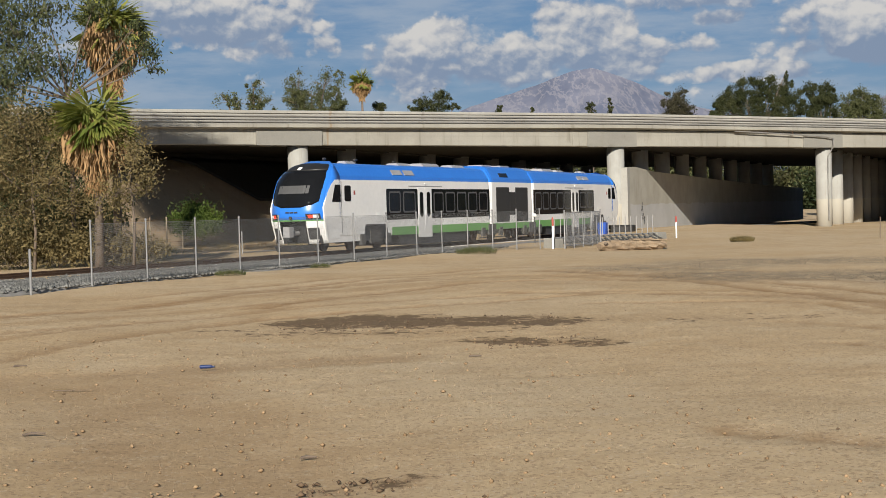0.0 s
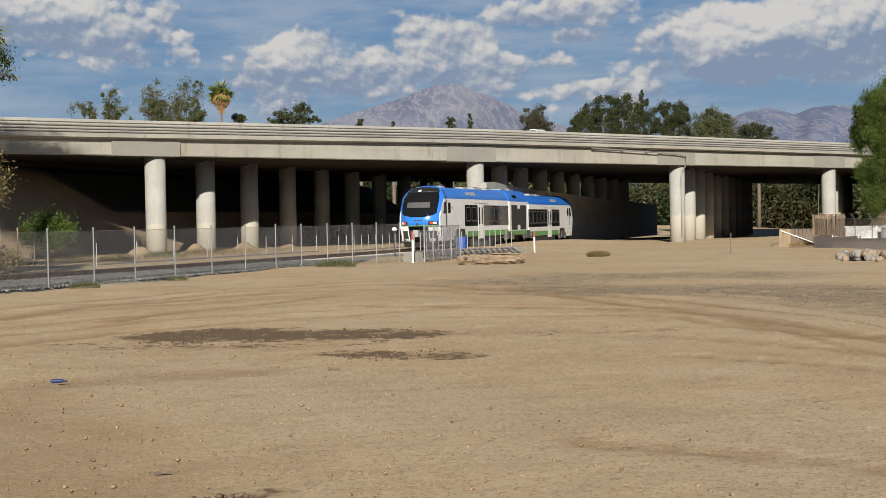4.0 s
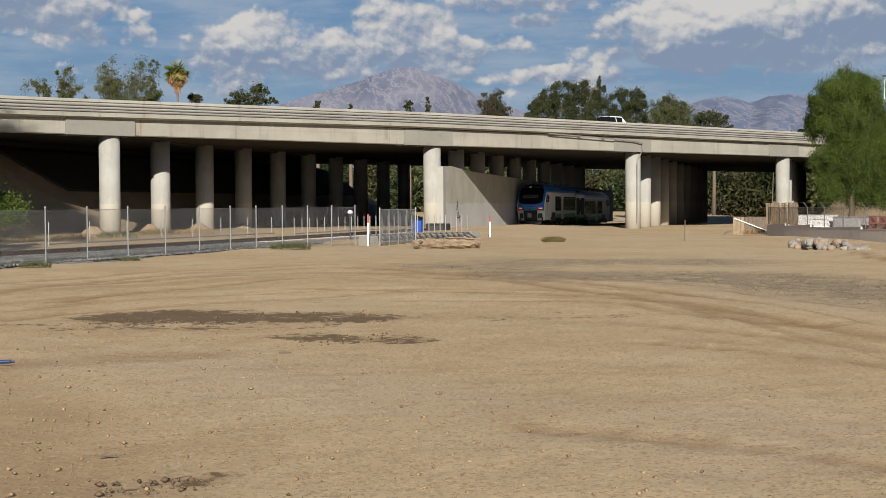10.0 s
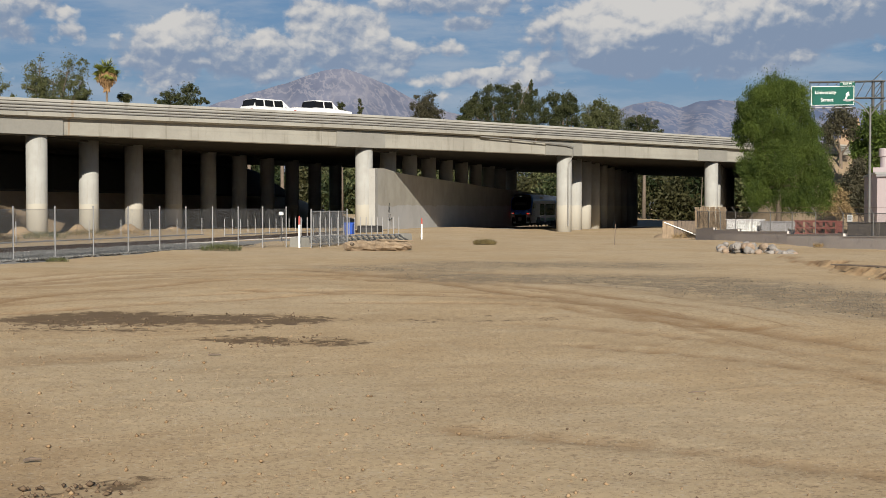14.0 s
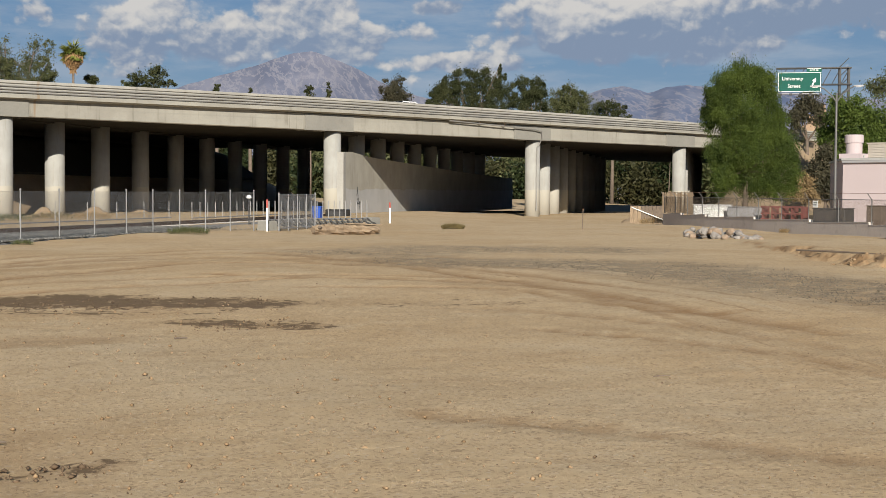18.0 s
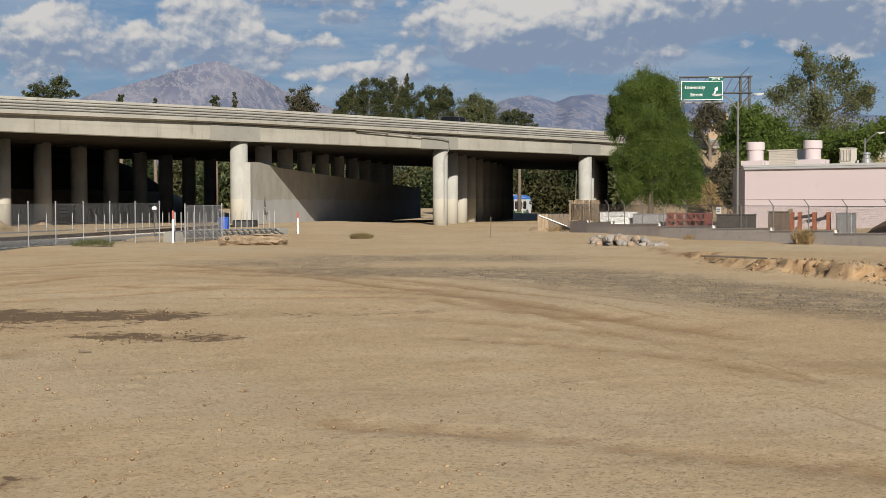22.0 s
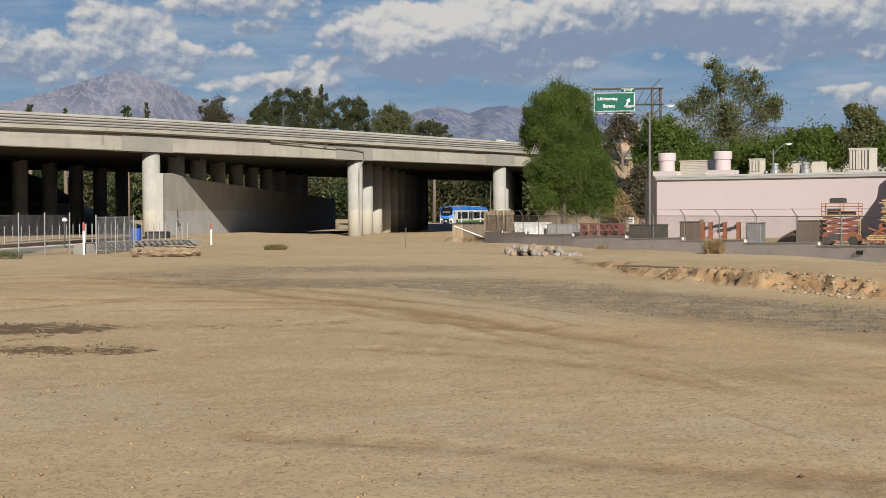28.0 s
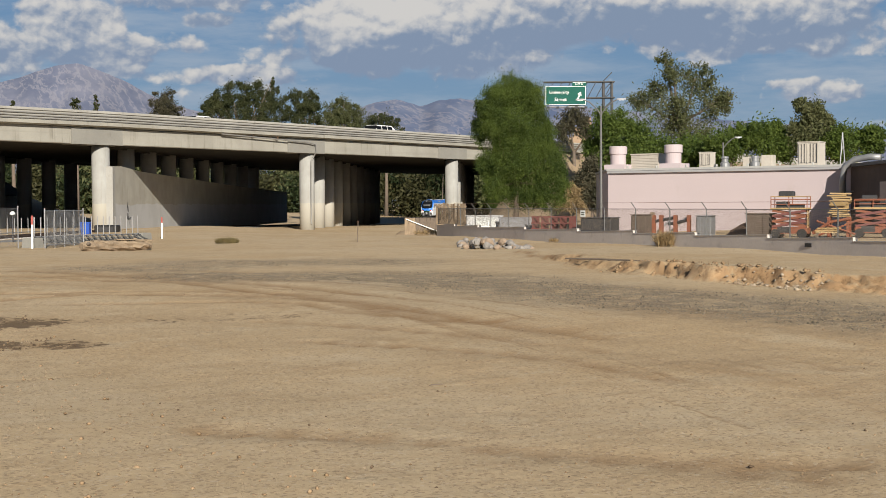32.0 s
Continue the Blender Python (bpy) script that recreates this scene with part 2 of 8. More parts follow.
ASPHALT = material("asphalt", (0.055, 0.055, 0.055), (0.04, 0.04, 0.042), 30.0, 0.3, 0.9)
BALLAST = material("ballast", (0.244, 0.239, 0.227), (0.160, 0.157, 0.150), 14.0, 3.0, 0.9, bump=0.3, bump_scale=18.0)
RAIL_STEEL = material("rail_steel", (0.12, 0.075, 0.05), (0.07, 0.045, 0.035), 20.0, 2.0, 0.6, 0.6)
SLEEPER = material("sleeper_concrete", (0.48, 0.46, 0.42), (0.38, 0.36, 0.33), 12.0, 2.0, 0.9, vary=0.3)
GALV = material("galvanised_steel", (0.30, 0.305, 0.31), (0.23, 0.235, 0.24), 20.0, 2.0, 0.5, 0.4)
CONDUIT = material("conduit_steel", (0.27, 0.265, 0.25), (0.19, 0.185, 0.175), 9.0, 0.5, 0.6, 0.2, spot=(0.14, 0.11, 0.09), spots=0.5)
POLE_STEEL = material("weathered_pole_steel", (0.17, 0.17, 0.165), (0.12, 0.12, 0.118), 14.0, 1.5, 0.6, 0.4)
GANTRY_STEEL = material("dark_gantry_steel", (0.10, 0.10, 0.10), (0.07, 0.07, 0.07), 14.0, 1.5, 0.6, 0.4)
RUST = material("rusty_steel", (0.22, 0.12, 0.07), (0.13, 0.08, 0.05), 14.0, 2.0, 0.8, 0.3)
WHITE_PAINT = material("white_paint", (0.80, 0.80, 0.79), (0.72, 0.72, 0.71), 6.0, 0.4, 0.35)
BLUE_PAINT = material("blue_paint", (0.030, 0.19, 0.68), (0.025, 0.16, 0.60), 6.0, 0.4, 0.3)
GREEN_PAINT = material("green_paint", (0.14, 0.36, 0.10), (0.12, 0.31, 0.09), 6.0, 0.4, 0.35)
DARK_GREY = material("dark_underframe", (0.045, 0.045, 0.048), (0.03, 0.03, 0.03), 10.0, 1.0, 0.6)
GREY_PAINT = material("grey_paint", (0.34, 0.34, 0.35), (0.28, 0.28, 0.29), 10.0, 1.0, 0.5)
RUBBER = material("rubber", (0.02, 0.02, 0.02), (0.03, 0.03, 0.03), 20.0, 2.0, 0.8)
BROWN_WALL = material("brown_block", (0.105, 0.075, 0.058), (0.07, 0.05, 0.04), 8.0, 0.8, 0.9, bump=0.3, spot=(0.05, 0.04, 0.034), spots=0.5)
PINK = material("pink_stucco", (0.47, 0.405, 0.415), (0.445, 0.38, 0.39), 10.0, 0.25, 0.9, bump=0.3, spot=(0.37, 0.315, 0.295), spots=0.3)
BLOCK = material("block_wall", (0.57, 0.52, 0.475), (0.48, 0.435, 0.40), 10.0, 0.6, 0.9, bump=0.3, spot=(0.28, 0.25, 0.24), spots=0.4)
RACK_RED = material("faded_red_paint", (0.20, 0.065, 0.055), (0.15, 0.05, 0.045), 8.0, 1.0, 0.6, spot=(0.12, 0.08, 0.07), spots=0.5)
BARK = material("bark", (0.17, 0.13, 0.10), (0.10, 0.08, 0.06), 12.0, 2.0, 0.9, bump=0.8, bump_scale=14.0)
PALE_BARK = material("pale_bark", (0.32, 0.27, 0.20), (0.22, 0.18, 0.13), 12.0, 2.0, 0.9, bump=0.6, bump_scale=14.0)
LOGWOOD = material("weathered_wood", (0.319, 0.244, 0.164), (0.168, 0.122, 0.080), 7.0, 2.0, 0.9, bump=0.8, bump_scale=12.0)
ORANGE = material("orange_paint", (0.30, 0.105, 0.055), (0.20, 0.075, 0.045), 8.0, 1.0, 0.5, spot=(0.2, 0.1, 0.06), spots=0.5)
YELLOW = material("yellow_paint", (0.42, 0.29, 0.13), (0.29, 0.20, 0.09), 8.0, 1.0, 0.5, spot=(0.3, 0.2, 0.1), spots=0.5)
SIGN_GREEN = material("sign_green", (0.0, 0.085, 0.062), (0.0, 0.077, 0.056), 3.0, 0.5, 0.8)
SIGN_WHITE = material("sign_white", (0.82, 0.84, 0.82), (0.78, 0.80, 0.78), 3.0, 0.5, 0.5)
RED_PAINT = material("red_paint", (0.34, 0.06, 0.045), (0.26, 0.05, 0.04), 8.0, 1.0, 0.5)
STONE = material("stone", (0.34, 0.315, 0.285), (0.22, 0.20, 0.185), 9.0, 1.5, 0.9, bump=0.6, bump_scale=10.0, vary=0.5)
STONE_WARM = material("tan_stone", (0.38, 0.29, 0.21), (0.27, 0.20, 0.145), 9.0, 1.5, 0.9, bump=0.6, bump_scale=10.0, vary=0.4)
ROOF_TRIM = material("roof_trim_paint", (0.40, 0.40, 0.385), (0.33, 0.33, 0.315), 6.0, 0.7, 0.6, spot=(0.24, 0.22, 0.2), spots=0.4)
CREAM = material("cream_sheet_metal", (0.50, 0.46, 0.40), (0.43, 0.395, 0.34), 6.0, 0.7, 0.6, spot=(0.34, 0.29, 0.24), spots=0.4)
CRATE = material("weathered_plywood", (0.13, 0.10, 0.08), (0.085, 0.066, 0.052), 7.0, 1.0, 0.9, bump=0.4)
COPING = material("pale_coping", (0.46, 0.43, 0.395), (0.38, 0.355, 0.325), 9.0, 1.0, 0.85)
WINDOW_RIM = material("window_rim", (0.085, 0.087, 0.09), (0.07, 0.07, 0.072), 10.0, 1.0, 0.5)
BLACK = material("black_plastic", (0.015, 0.015, 0.016), (0.02, 0.02, 0.02), 10.0, 1.0, 0.5)
BIN_BLUE = material("blue_plastic", (0.02, 0.085, 0.42), (0.02, 0.07, 0.35), 5.0, 0.5, 0.5)


def glass_material(name, tint, rough=0.05):
    """Dark tinted glazing with a mirror-like skin."""
    m = bpy.data.materials.new(name)
    m.use_nodes = True
    g = Net(m.node_tree)
    s = g.add("ShaderNodeBsdfPrincipled")
    co = g.add("ShaderNodeTexCoord").outputs["Object"]
    g.put(s.inputs["Base Color"], g.mix(g.noise(co, 1.5, 3.0), tint, tuple(c * 0.6 for c in tint)))
    s.inputs["Roughness"].default_value = rough
    s.inputs["IOR"].default_value = 1.45
    s.inputs["Specular IOR Level"].default_value = 0.12
    g.links.new(s.outputs[0], g.add("ShaderNodeOutputMaterial").inputs[0])
    return m


GLASS = glass_material("tinted_glass", (0.012, 0.013, 0.015))


def glow_material(name, colour, strength):
    m = bpy.data.materials.new(name)
    m.use_nodes = True
    g = Net(m.node_tree)
    s = g.add("ShaderNodeBsdfPrincipled")
    s.inputs["Base Color"].default_value = (*colour, 1)
    s.inputs["Emission Color"].default_value = (*colour, 1)
    s.inputs["Emission Strength"].default_value = strength
    g.links.new(s.outputs[0], g.add("ShaderNodeOutputMaterial").inputs[0])
    return m


TAIL_RED = glow_material("tail_lamp", (0.9, 0.04, 0.02), 1.2)
LAMP_WHITE = glow_material("lamp_glass", (0.8, 0.8, 0.78), 0.1)


# ---- mesh helpers ----
class Shape:
    """Collects corners and faces of one mesh."""

    def __init__(self):
        self.v, self.f = [], []

    def box(self, x0, x1, y0, y1, z0, z1, m=None):
        k = len(self.v)
        for z in (z0, z1):
            for x, y in ((x0, y0), (x1, y0), (x1, y1), (x0, y1)):
                p = Vector((x, y, z))
                self.v.append(tuple(m @ p) if m else tuple(p))
        self.f += [(k + 3, k + 2, k + 1, k), (k + 4, k + 5, k + 6, k + 7)]
        self.f += [(k + i, k + (i + 1) % 4, k + 4 + (i + 1) % 4, k + 4 + i) for i in range(4)]
        return self

    def loft(self, rings, closed=True, caps=True):
        """Joins rings of equally many corners."""
        k, n = len(self.v), len(rings[0])
        for r in rings:
            self.v += [tuple(p) for p in r]
        for i in range(len(rings) - 1):
            for j in range(n if closed else n - 1):
                a, b = k + i * n + j, k + i * n + (j + 1) % n
                self.f.append((a, b, b + n, a + n))
        if caps and closed:
            self.f.append(tuple(range(k + n - 1, k - 1, -1)))
            self.f.append(tuple(range(k + (len(rings) - 1) * n, k + len(rings) * n)))
        return self

    def tube(self, points, radii, sides=8, caps=True):
        """A round bar through points."""
        pts = [Vector(p) for p in points]
        if not hasattr(radii, "__len__"):
            radii = [radii] * len(pts)
        rings, side = [], None
        for i, p in enumerate(pts):
            d = (pts[min(i + 1, len(pts) - 1)] - pts[max(i - 1, 0)]).normalized()
            ref = Vector((0, 0, 1)) if abs(d.z) < 0.9 else Vector((1, 0, 0))
            a = d.cross(ref).normalized() if side is None else (side - d * side.dot(d)).normalized()
            side = a
            b = d.cross(a)
            rings.append([p + radii[i] * (math.cos(t) * a + math.sin(t) * b) for t in (2 * math.pi * j / sides for j in range(sides))])
        return self.loft(rings, True, caps)

    def prism(self, outline, z0, z1, m=None):
        """An upright prism over an outline of (x, y)."""
        rings = [[Vector((x, y, z)) for x, y in outline] for z in (z0, z1)]
        if m:
            rings = [[m @ p for p in r] for r in rings]
        return self.loft(rings)

    def mesh(self, name, mat, smooth=False):
        me = bpy.data.meshes.new(name)
        me.from_pydata(self.v, [], self.f)
        if mat:
            me.materials.append(mat)
        if smooth:
            me.polygons.foreach_set("use_smooth", [True] * len(me.polygons))
        bm = bmesh.new()
        bm.from_mesh(me)
        bmesh.ops.recalc_face_normals(bm, faces=bm.faces)
        bm.to_mesh(me)
        bm.free()
        me.update()
        return me


def part(name, shape, mat, parent, label="", m=None, smooth=False):
    """One mesh object under a thing or a part."""
    me = shape if isinstance(shape, bpy.types.Mesh) else shape.mesh(name, mat, smooth)
    ob = new(name, me)
    ob.parent = parent
    if m is not None:
        ob.matrix_basis = m
    if label:
        tagged(ob, label)
    return ob


def thing(name, m, label, category, group="", kind=""):
    ob = new(name)
    ob.empty_display_size = 0.3
    ob.matrix_basis = m
    return tagged(ob, label, category, group, kind)


def solid(name, shape, mat, label, category, group="", kind="", m=None, smooth=False):
    me = shape if isinstance(shape, bpy.types.Mesh) else shape.mesh(name, mat, smooth)
    ob = new(name, me)
    if m is not None:
        ob.matrix_basis = m
    return tagged(ob, label, category, group, kind)


def Box(*a, m=None):
    return Shape().box(*a, m=m)


def rounded(w, d, h, r=0.02):
    """A box with chamfered upright edges and top, standing on z = 0, centred."""
    def ring(x, y, c, z):
        return [Vector(p) for p in ((-x + c, -y, z), (x - c, -y, z), (x, -y + c, z), (x, y - c, z), (x - c, y, z), (-x + c, y, z), (-x, y - c, z), (-x, -y + c, z))]
    return Shape().loft([ring(w / 2, d / 2, r, 0), ring(w / 2, d / 2, r, h - r), ring(w / 2 - r, d / 2 - r, r, h)])


def spot(az, dist, z=0.0):
    """A place by its bearing from the viewpoint, in degrees from +y to +x, and its distance."""
    return Vector((dist * math.sin(radians(az)), dist * math.cos(radians(az)), z))


# ---- the plan ----
TRACK = [(-48.0, -12.0), (-30.5, 18.5), (-12.5, 46.0), (-2.2, 62.5), (9.8, 83.2), (21.0, 104.6), (32.0, 126.2), (43.8, 149.5), (56.3, 173.5), (71.8, 201.5), (89.5, 231.0), (107.5, 258.5), (126.0, 286.0), (146.0, 313.0), (172.0, 342.0), (215.0, 378.0)]
RAIL_Z = 0.15


def smooth_path(points, step=0.5):
    """Points at even steps along a smooth curve through the given ones."""
    p = [Vector((*q[:2], 0)) for q in points]
    p = [p[0] * 2 - p[1]] + p + [p[-1] * 2 - p[-2]]
    fine = []
    for i in range(1, len(p) - 2):
        for k in range(40):
            t = k / 40
            fine.append(0.5 * ((2 * p[i]) + (p[i + 1] - p[i - 1]) * t + (2 * p[i - 1] - 5 * p[i] + 4 * p[i + 1] - p[i + 2]) * t * t + (3 * p[i] - p[i - 1] - 3 * p[i + 1] + p[i + 2]) * t ** 3))
    out, run = [fine[0]], 0.0
    for a, b in zip(fine, fine[1:]):
        d = (b - a).length
        while run + d >= step:
            a = a + (b - a) * ((step - run) / d)
            d, run = (b - a).length, 0.0
            out.append(a.copy())
        run += d
    return out


TRACK_LINE = smooth_path(TRACK)


def track_fall(y):
    """The track runs downhill beyond the overpass."""
    return float(np.interp(y, [100, 126, 150, 190, 225], [0.0, -0.2, -0.5, -1.0, -1.3]))


def on_track(s):
    """Place and heading (radians from +x) s metres along the track."""
    k = min(max(s / 0.5, 0.0), len(TRACK_LINE) - 2.001)
    i = int(k)
    p = TRACK_LINE[i].lerp(TRACK_LINE[i + 1], k - i)
    a, b = TRACK_LINE[max(i - 2, 0)], TRACK_LINE[min(i + 3, len(TRACK_LINE) - 1)]
    return Vector((p.x, p.y, track_fall(p.y))), math.atan2(b.y - a.y, b.x - a.x)


TRACK_XY = np.array([(p.x, p.y) for p in TRACK_LINE[::4]])
BANK = smooth_path([(28.5, 60.0), (26.5, 52.0), (24.2, 44.0), (21.3, 36.0), (20.4, 31.0), (20.8, 25.0), (22.5, 17.0), (25.0, 6.0)], 0.5)
BANK_XY = np.array([(p.x, p.y) for p in BANK])


def wobble(s, size, seed):
    """Smooth random ups and downs, -0.5 to 0.5, along s."""
    table = np.random.default_rng(seed).random(997) - 0.5
    return np.interp(np.mod(s / size, 997), np.arange(997), table)


def ground_z(x, y):
    """Height of the dirt at arrays x, y."""
    z = 0.035 * np.sin(x * 0.31 + 1.0) * np.sin(y * 0.23) + 0.02 * np.sin(x * 0.9 + y * 0.5)
    near = np.clip((y - 3) / 10, 0, 1)
    z = z * near
    # the cut bank: ground beyond it stands higher
    d2 = (x[..., None] - BANK_XY[:, 0]) ** 2 + (y[..., None] - BANK_XY[:, 1]) ** 2
    k = d2.argmin(-1)
    d = np.sqrt(d2.min(-1))
    nxt = np.minimum(k + 1, len(BANK_XY) - 1)
    prv = np.maximum(k - 1, 0)
    tx, ty = BANK_XY[nxt, 0] - BANK_XY[prv, 0], BANK_XY[nxt, 1] - BANK_XY[prv, 1]
    side = np.sign(-(tx * (y - BANK_XY[k, 1]) - ty * (x - BANK_XY[k, 0])))
    s = -side * d + 0.5 * wobble(k * 0.5, 3.1, 1) 
    high = np.interp(BANK_XY[k, 1], [17, 25, 33, 44, 54, 60], [0.38, 0.34, 0.26, 0.15, 0.06, 0.0])
    high = high * (1 + 0.5 * wobble(k * 0.5, 2.3, 5))
    # ragged lip and crumbled face
    near_bank = np.flatnonzero((np.abs(s) < 1.4).ravel())
    rag, lump = np.zeros(x.size), np.zeros(x.size)
    fx, fy = x.ravel(), y.ravel()
    for i in near_bank:
        p = Vector((fx[i] * 0.9, fy[i] * 0.9, 1.0))
        rag[i] = 0.7 * noise.noise(p * 0.6) + 0.3 * noise.noise(p * 2.7) + 0.16 * noise.noise(p * 6.1)
        lump[i] = noise.noise(p * 5.0) + 0.7 * noise.noise(p * 11.0)
    s = s + rag.reshape(x.shape)
    z = z + 0.022 * lump.reshape(x.shape) * np.exp(-(s / 0.5) ** 2) * (high > 0.05)
    z = z + high * np.clip(s / 0.5 + 0.5, 0, 1) ** 1.2 * np.interp(s, [0, 2, 14], [1, 0.75, 0.35]) - 0.06 * high * np.exp(-((s + 0.8) / 0.8) ** 2)
    # low crest of spoil between the lot and the track near the overpass
    crest = np.exp(-(((x - 30.5) * 0.88 - (y - 112) * 0.47) / 4.0) ** 2 - (((x - 30.5) * 0.47 + (y - 112) * 0.88) / 20.0) ** 2)
    z = z + 0.38 * crest
    # the lot falls gently towards the far columns, and beyond the overpass the ground follows the track
    def ease(v, a, b):
        f = np.clip((v - a) / (b - a), 0, 1)
        return f * f * (3 - 2 * f)

    z = z - 0.5 * ease(x, 22.0, 46.0) * ease(y, 66.0, 100.0) * (1 - ease(x, 54.0, 68.0)) * (1 - ease(y, 170.0, 260.0))
    far = (y > 125) & (y < 400) & (x > -40) & (x < 260)
    if far.any():
        fx, fy = x[far], y[far]
        d = np.sqrt(((fx[:, None] - TRACK_XY[:, 0]) ** 2 + (fy[:, None] - TRACK_XY[:, 1]) ** 2).min(1))
        w = np.clip((30 - d) / 14, 0, 1) * np.clip((fy - 125) / 20, 0, 1)
        z[far] = z[far] * (1 - w) + w * (np.interp(fy, [100, 126, 150, 190, 225], [0.0, -0.2, -0.5, -1.0, -1.3]) - 0.03)
    return z


# marks on the dirt: runs of (x, y), half width, depth
RUTS = [
    ([(-6.0, 24.0), (-2.0, 27.5), (3.0, 30.6), (7.4, 30.6), (9.8, 28.8)], 0.16, 0.7),
    ([(-3.0, 33.5), (2.0, 38.0), (6.0, 39.0), (10.0, 33.0), (11.2, 26.0)], 0.2, 0.8),
    ([(-5.5, 34.0), (1.0, 42.0), (7.0, 45.0), (12.0, 38.0)], 0.25, 0.7),
    ([(5.0, 27.4), (8.4, 25.6), (9.0, 22.0), (10.6, 17.5)], 0.16, 0.8),
    ([(7.0, 22.0), (8.6, 18.6), (9.4, 15.0)], 0.14, 0.7),
    ([(-6.5, 21.5), (-4.5, 24.8), (-1.0, 29.0)], 0.18, 0.7),
    ([(-1.9, 28.8), (0.3, 32.1), (4.7, 36.5), (8.3, 35.0), (9.2, 30.9), (9.8, 25.1), (9.9, 20.4), (10.3, 16.7)], 0.22, 1.0),
    ([(-1.7, 25.8), (0.8, 27.3), (5.1, 29.8), (8.5, 28.5), (9.2, 26.9)], 0.2, 0.8),
    ([(3.4, 31.6), (6.6, 29.2), (9.4, 26.3), (9.4, 20.9), (10.4, 19.7)], 0.22, 0.9),
    ([(5.2, 30.8), (8.9, 29.9), (10.0, 28.0), (9.5, 23.0)], 0.2, 0.7),
    ([(6.5, 18.1), (7.9, 15.8), (8.5, 13.4), (8.4, 12.1)], 0.14, 0.8),
    ([(4.8, 9.6), (5.7, 8.6), (6.9, 7.8)], 0.16, 0.8),
    ([(3.0, 11.3), (4.5, 10.0), (6.5, 7.3)], 0.14, 0.8),
    ([(-7.1, 28.8), (-4.1, 31.9), (-0.9, 37.5), (4.9, 42.6), (8.7, 36.2)], 0.28, 0.9),
    ([(-7.8, 27.4), (-4.6, 30.4), (-1.6, 35.4), (4.4, 40.0), (7.7, 35.0)], 0.22, 0.7),
    ([(-4.9, 19.4), (-3.8, 22.5), (-1.5, 26.4)], 0.2, 0.7),
    ([(-2.6, 16.0), (-1.6, 12.5), (-1.0, 9.5)], 1.15, 0.42),
    ([(-4.4, 17.0), (-2.0, 17.5), (0.6, 18.6)], 0.6, 0.45),
]
STAINS = [([(-0.5, 24.7), (0.2, 25.0), (1.2, 24.0), (2.4, 23.7), (3.0, 23.5)], 0.9, 1.15), ([(2.0, 20.6), (2.7, 20.0), (3.5, 19.4)], 0.42, 0.85), ([(-0.25, 9.55), (0.25, 9.7)], 0.2, 1.0), ([(-2.4, 23.2), (1.4, 22.4), (3.6, 23.2), (6.0, 23.2), (7.6, 22.6)], 0.6, 0.34)]
GRAVEL = [([(9.5, 42.0), (13.5, 43.5), (17.0, 42.5)], 2.6, 0.75), ([(10.5, 36.5), (14.5, 33.5), (15.0, 27.0), (15.5, 21.0), (16.5, 15.0)], 2.3, 1.0)]


# the way vehicles turn round on the lot
SWEEP = smooth_path([(-20.0, 13.0), (-13.0, 21.0), (-7.5, 26.5), (-2.0, 31.0), (3.5, 34.6), (7.6, 34.2), (9.8, 30.5), (10.3, 25.5), (10.0, 20.0), (9.3, 14.5), (8.4, 9.4), (7.2, 4.0)], 0.25)


def swept(x, y):
    """Offset from the turning line, run along it, and how much it is driven on."""
    out = np.zeros((*x.shape, 3))
    near = (x > -25) & (x < 24) & (y > 3) & (y < 52)
    px, py = x[near], y[near]
    q = np.array([(p.x, p.y) for p in SWEEP])
    k = np.concatenate([((px[i:i + 20000, None] - q[:, 0]) ** 2 + (py[i:i + 20000, None] - q[:, 1]) ** 2).argmin(1) for i in range(0, len(px), 20000)])
    a, b = q[np.maximum(k - 1, 0)], q[np.minimum(k + 1, len(q) - 1)]
    t = (b - a) / np.linalg.norm(b - a, axis=1, keepdims=True)
    d = t[:, 0] * (py - q[k, 1]) - t[:, 1] * (px - q[k, 0])
    out[near] = np.stack([d, k * 0.25, np.interp(d, [-3.6, -2.0, -0.8, 2.0, 4.5, 7.0], [0.0, 0.3, 0.9, 1.0, 0.5, 0.0])], -1)
    return out


def along(marks, x, y):
    """How strongly marks show at x, y: 1 on a run, fading to 0 at its half width."""
    out = np.zeros_like(x)
    near = (x > -25) & (x < 45) & (y > 3) & (y < 70)
    px, py = x[near], y[near]
    best = np.zeros_like(px)
    for pts, half, strength in marks:
        line = smooth_path(pts, 0.25) if len(pts) > 2 else [Vector((*p, 0)) for p in pts]
        q = np.array([(p.x, p.y) for p in line])
        d = np.full_like(px, 1e9)
        for i in range(0, len(px), 40000):
            sl = slice(i, i + 40000)
            d[sl] = np.sqrt(((px[sl, None] - q[:, 0]) ** 2 + (py[sl, None] - q[:, 1]) ** 2).min(1))
        best = np.maximum(best, strength * np.clip(1.6 - d / half, 0, 1) * (1 if half > 0.4 else 1 + 0.5 * wobble(px * 1.3 + py, 0.8, 9)))
    out[near] = best
    return out


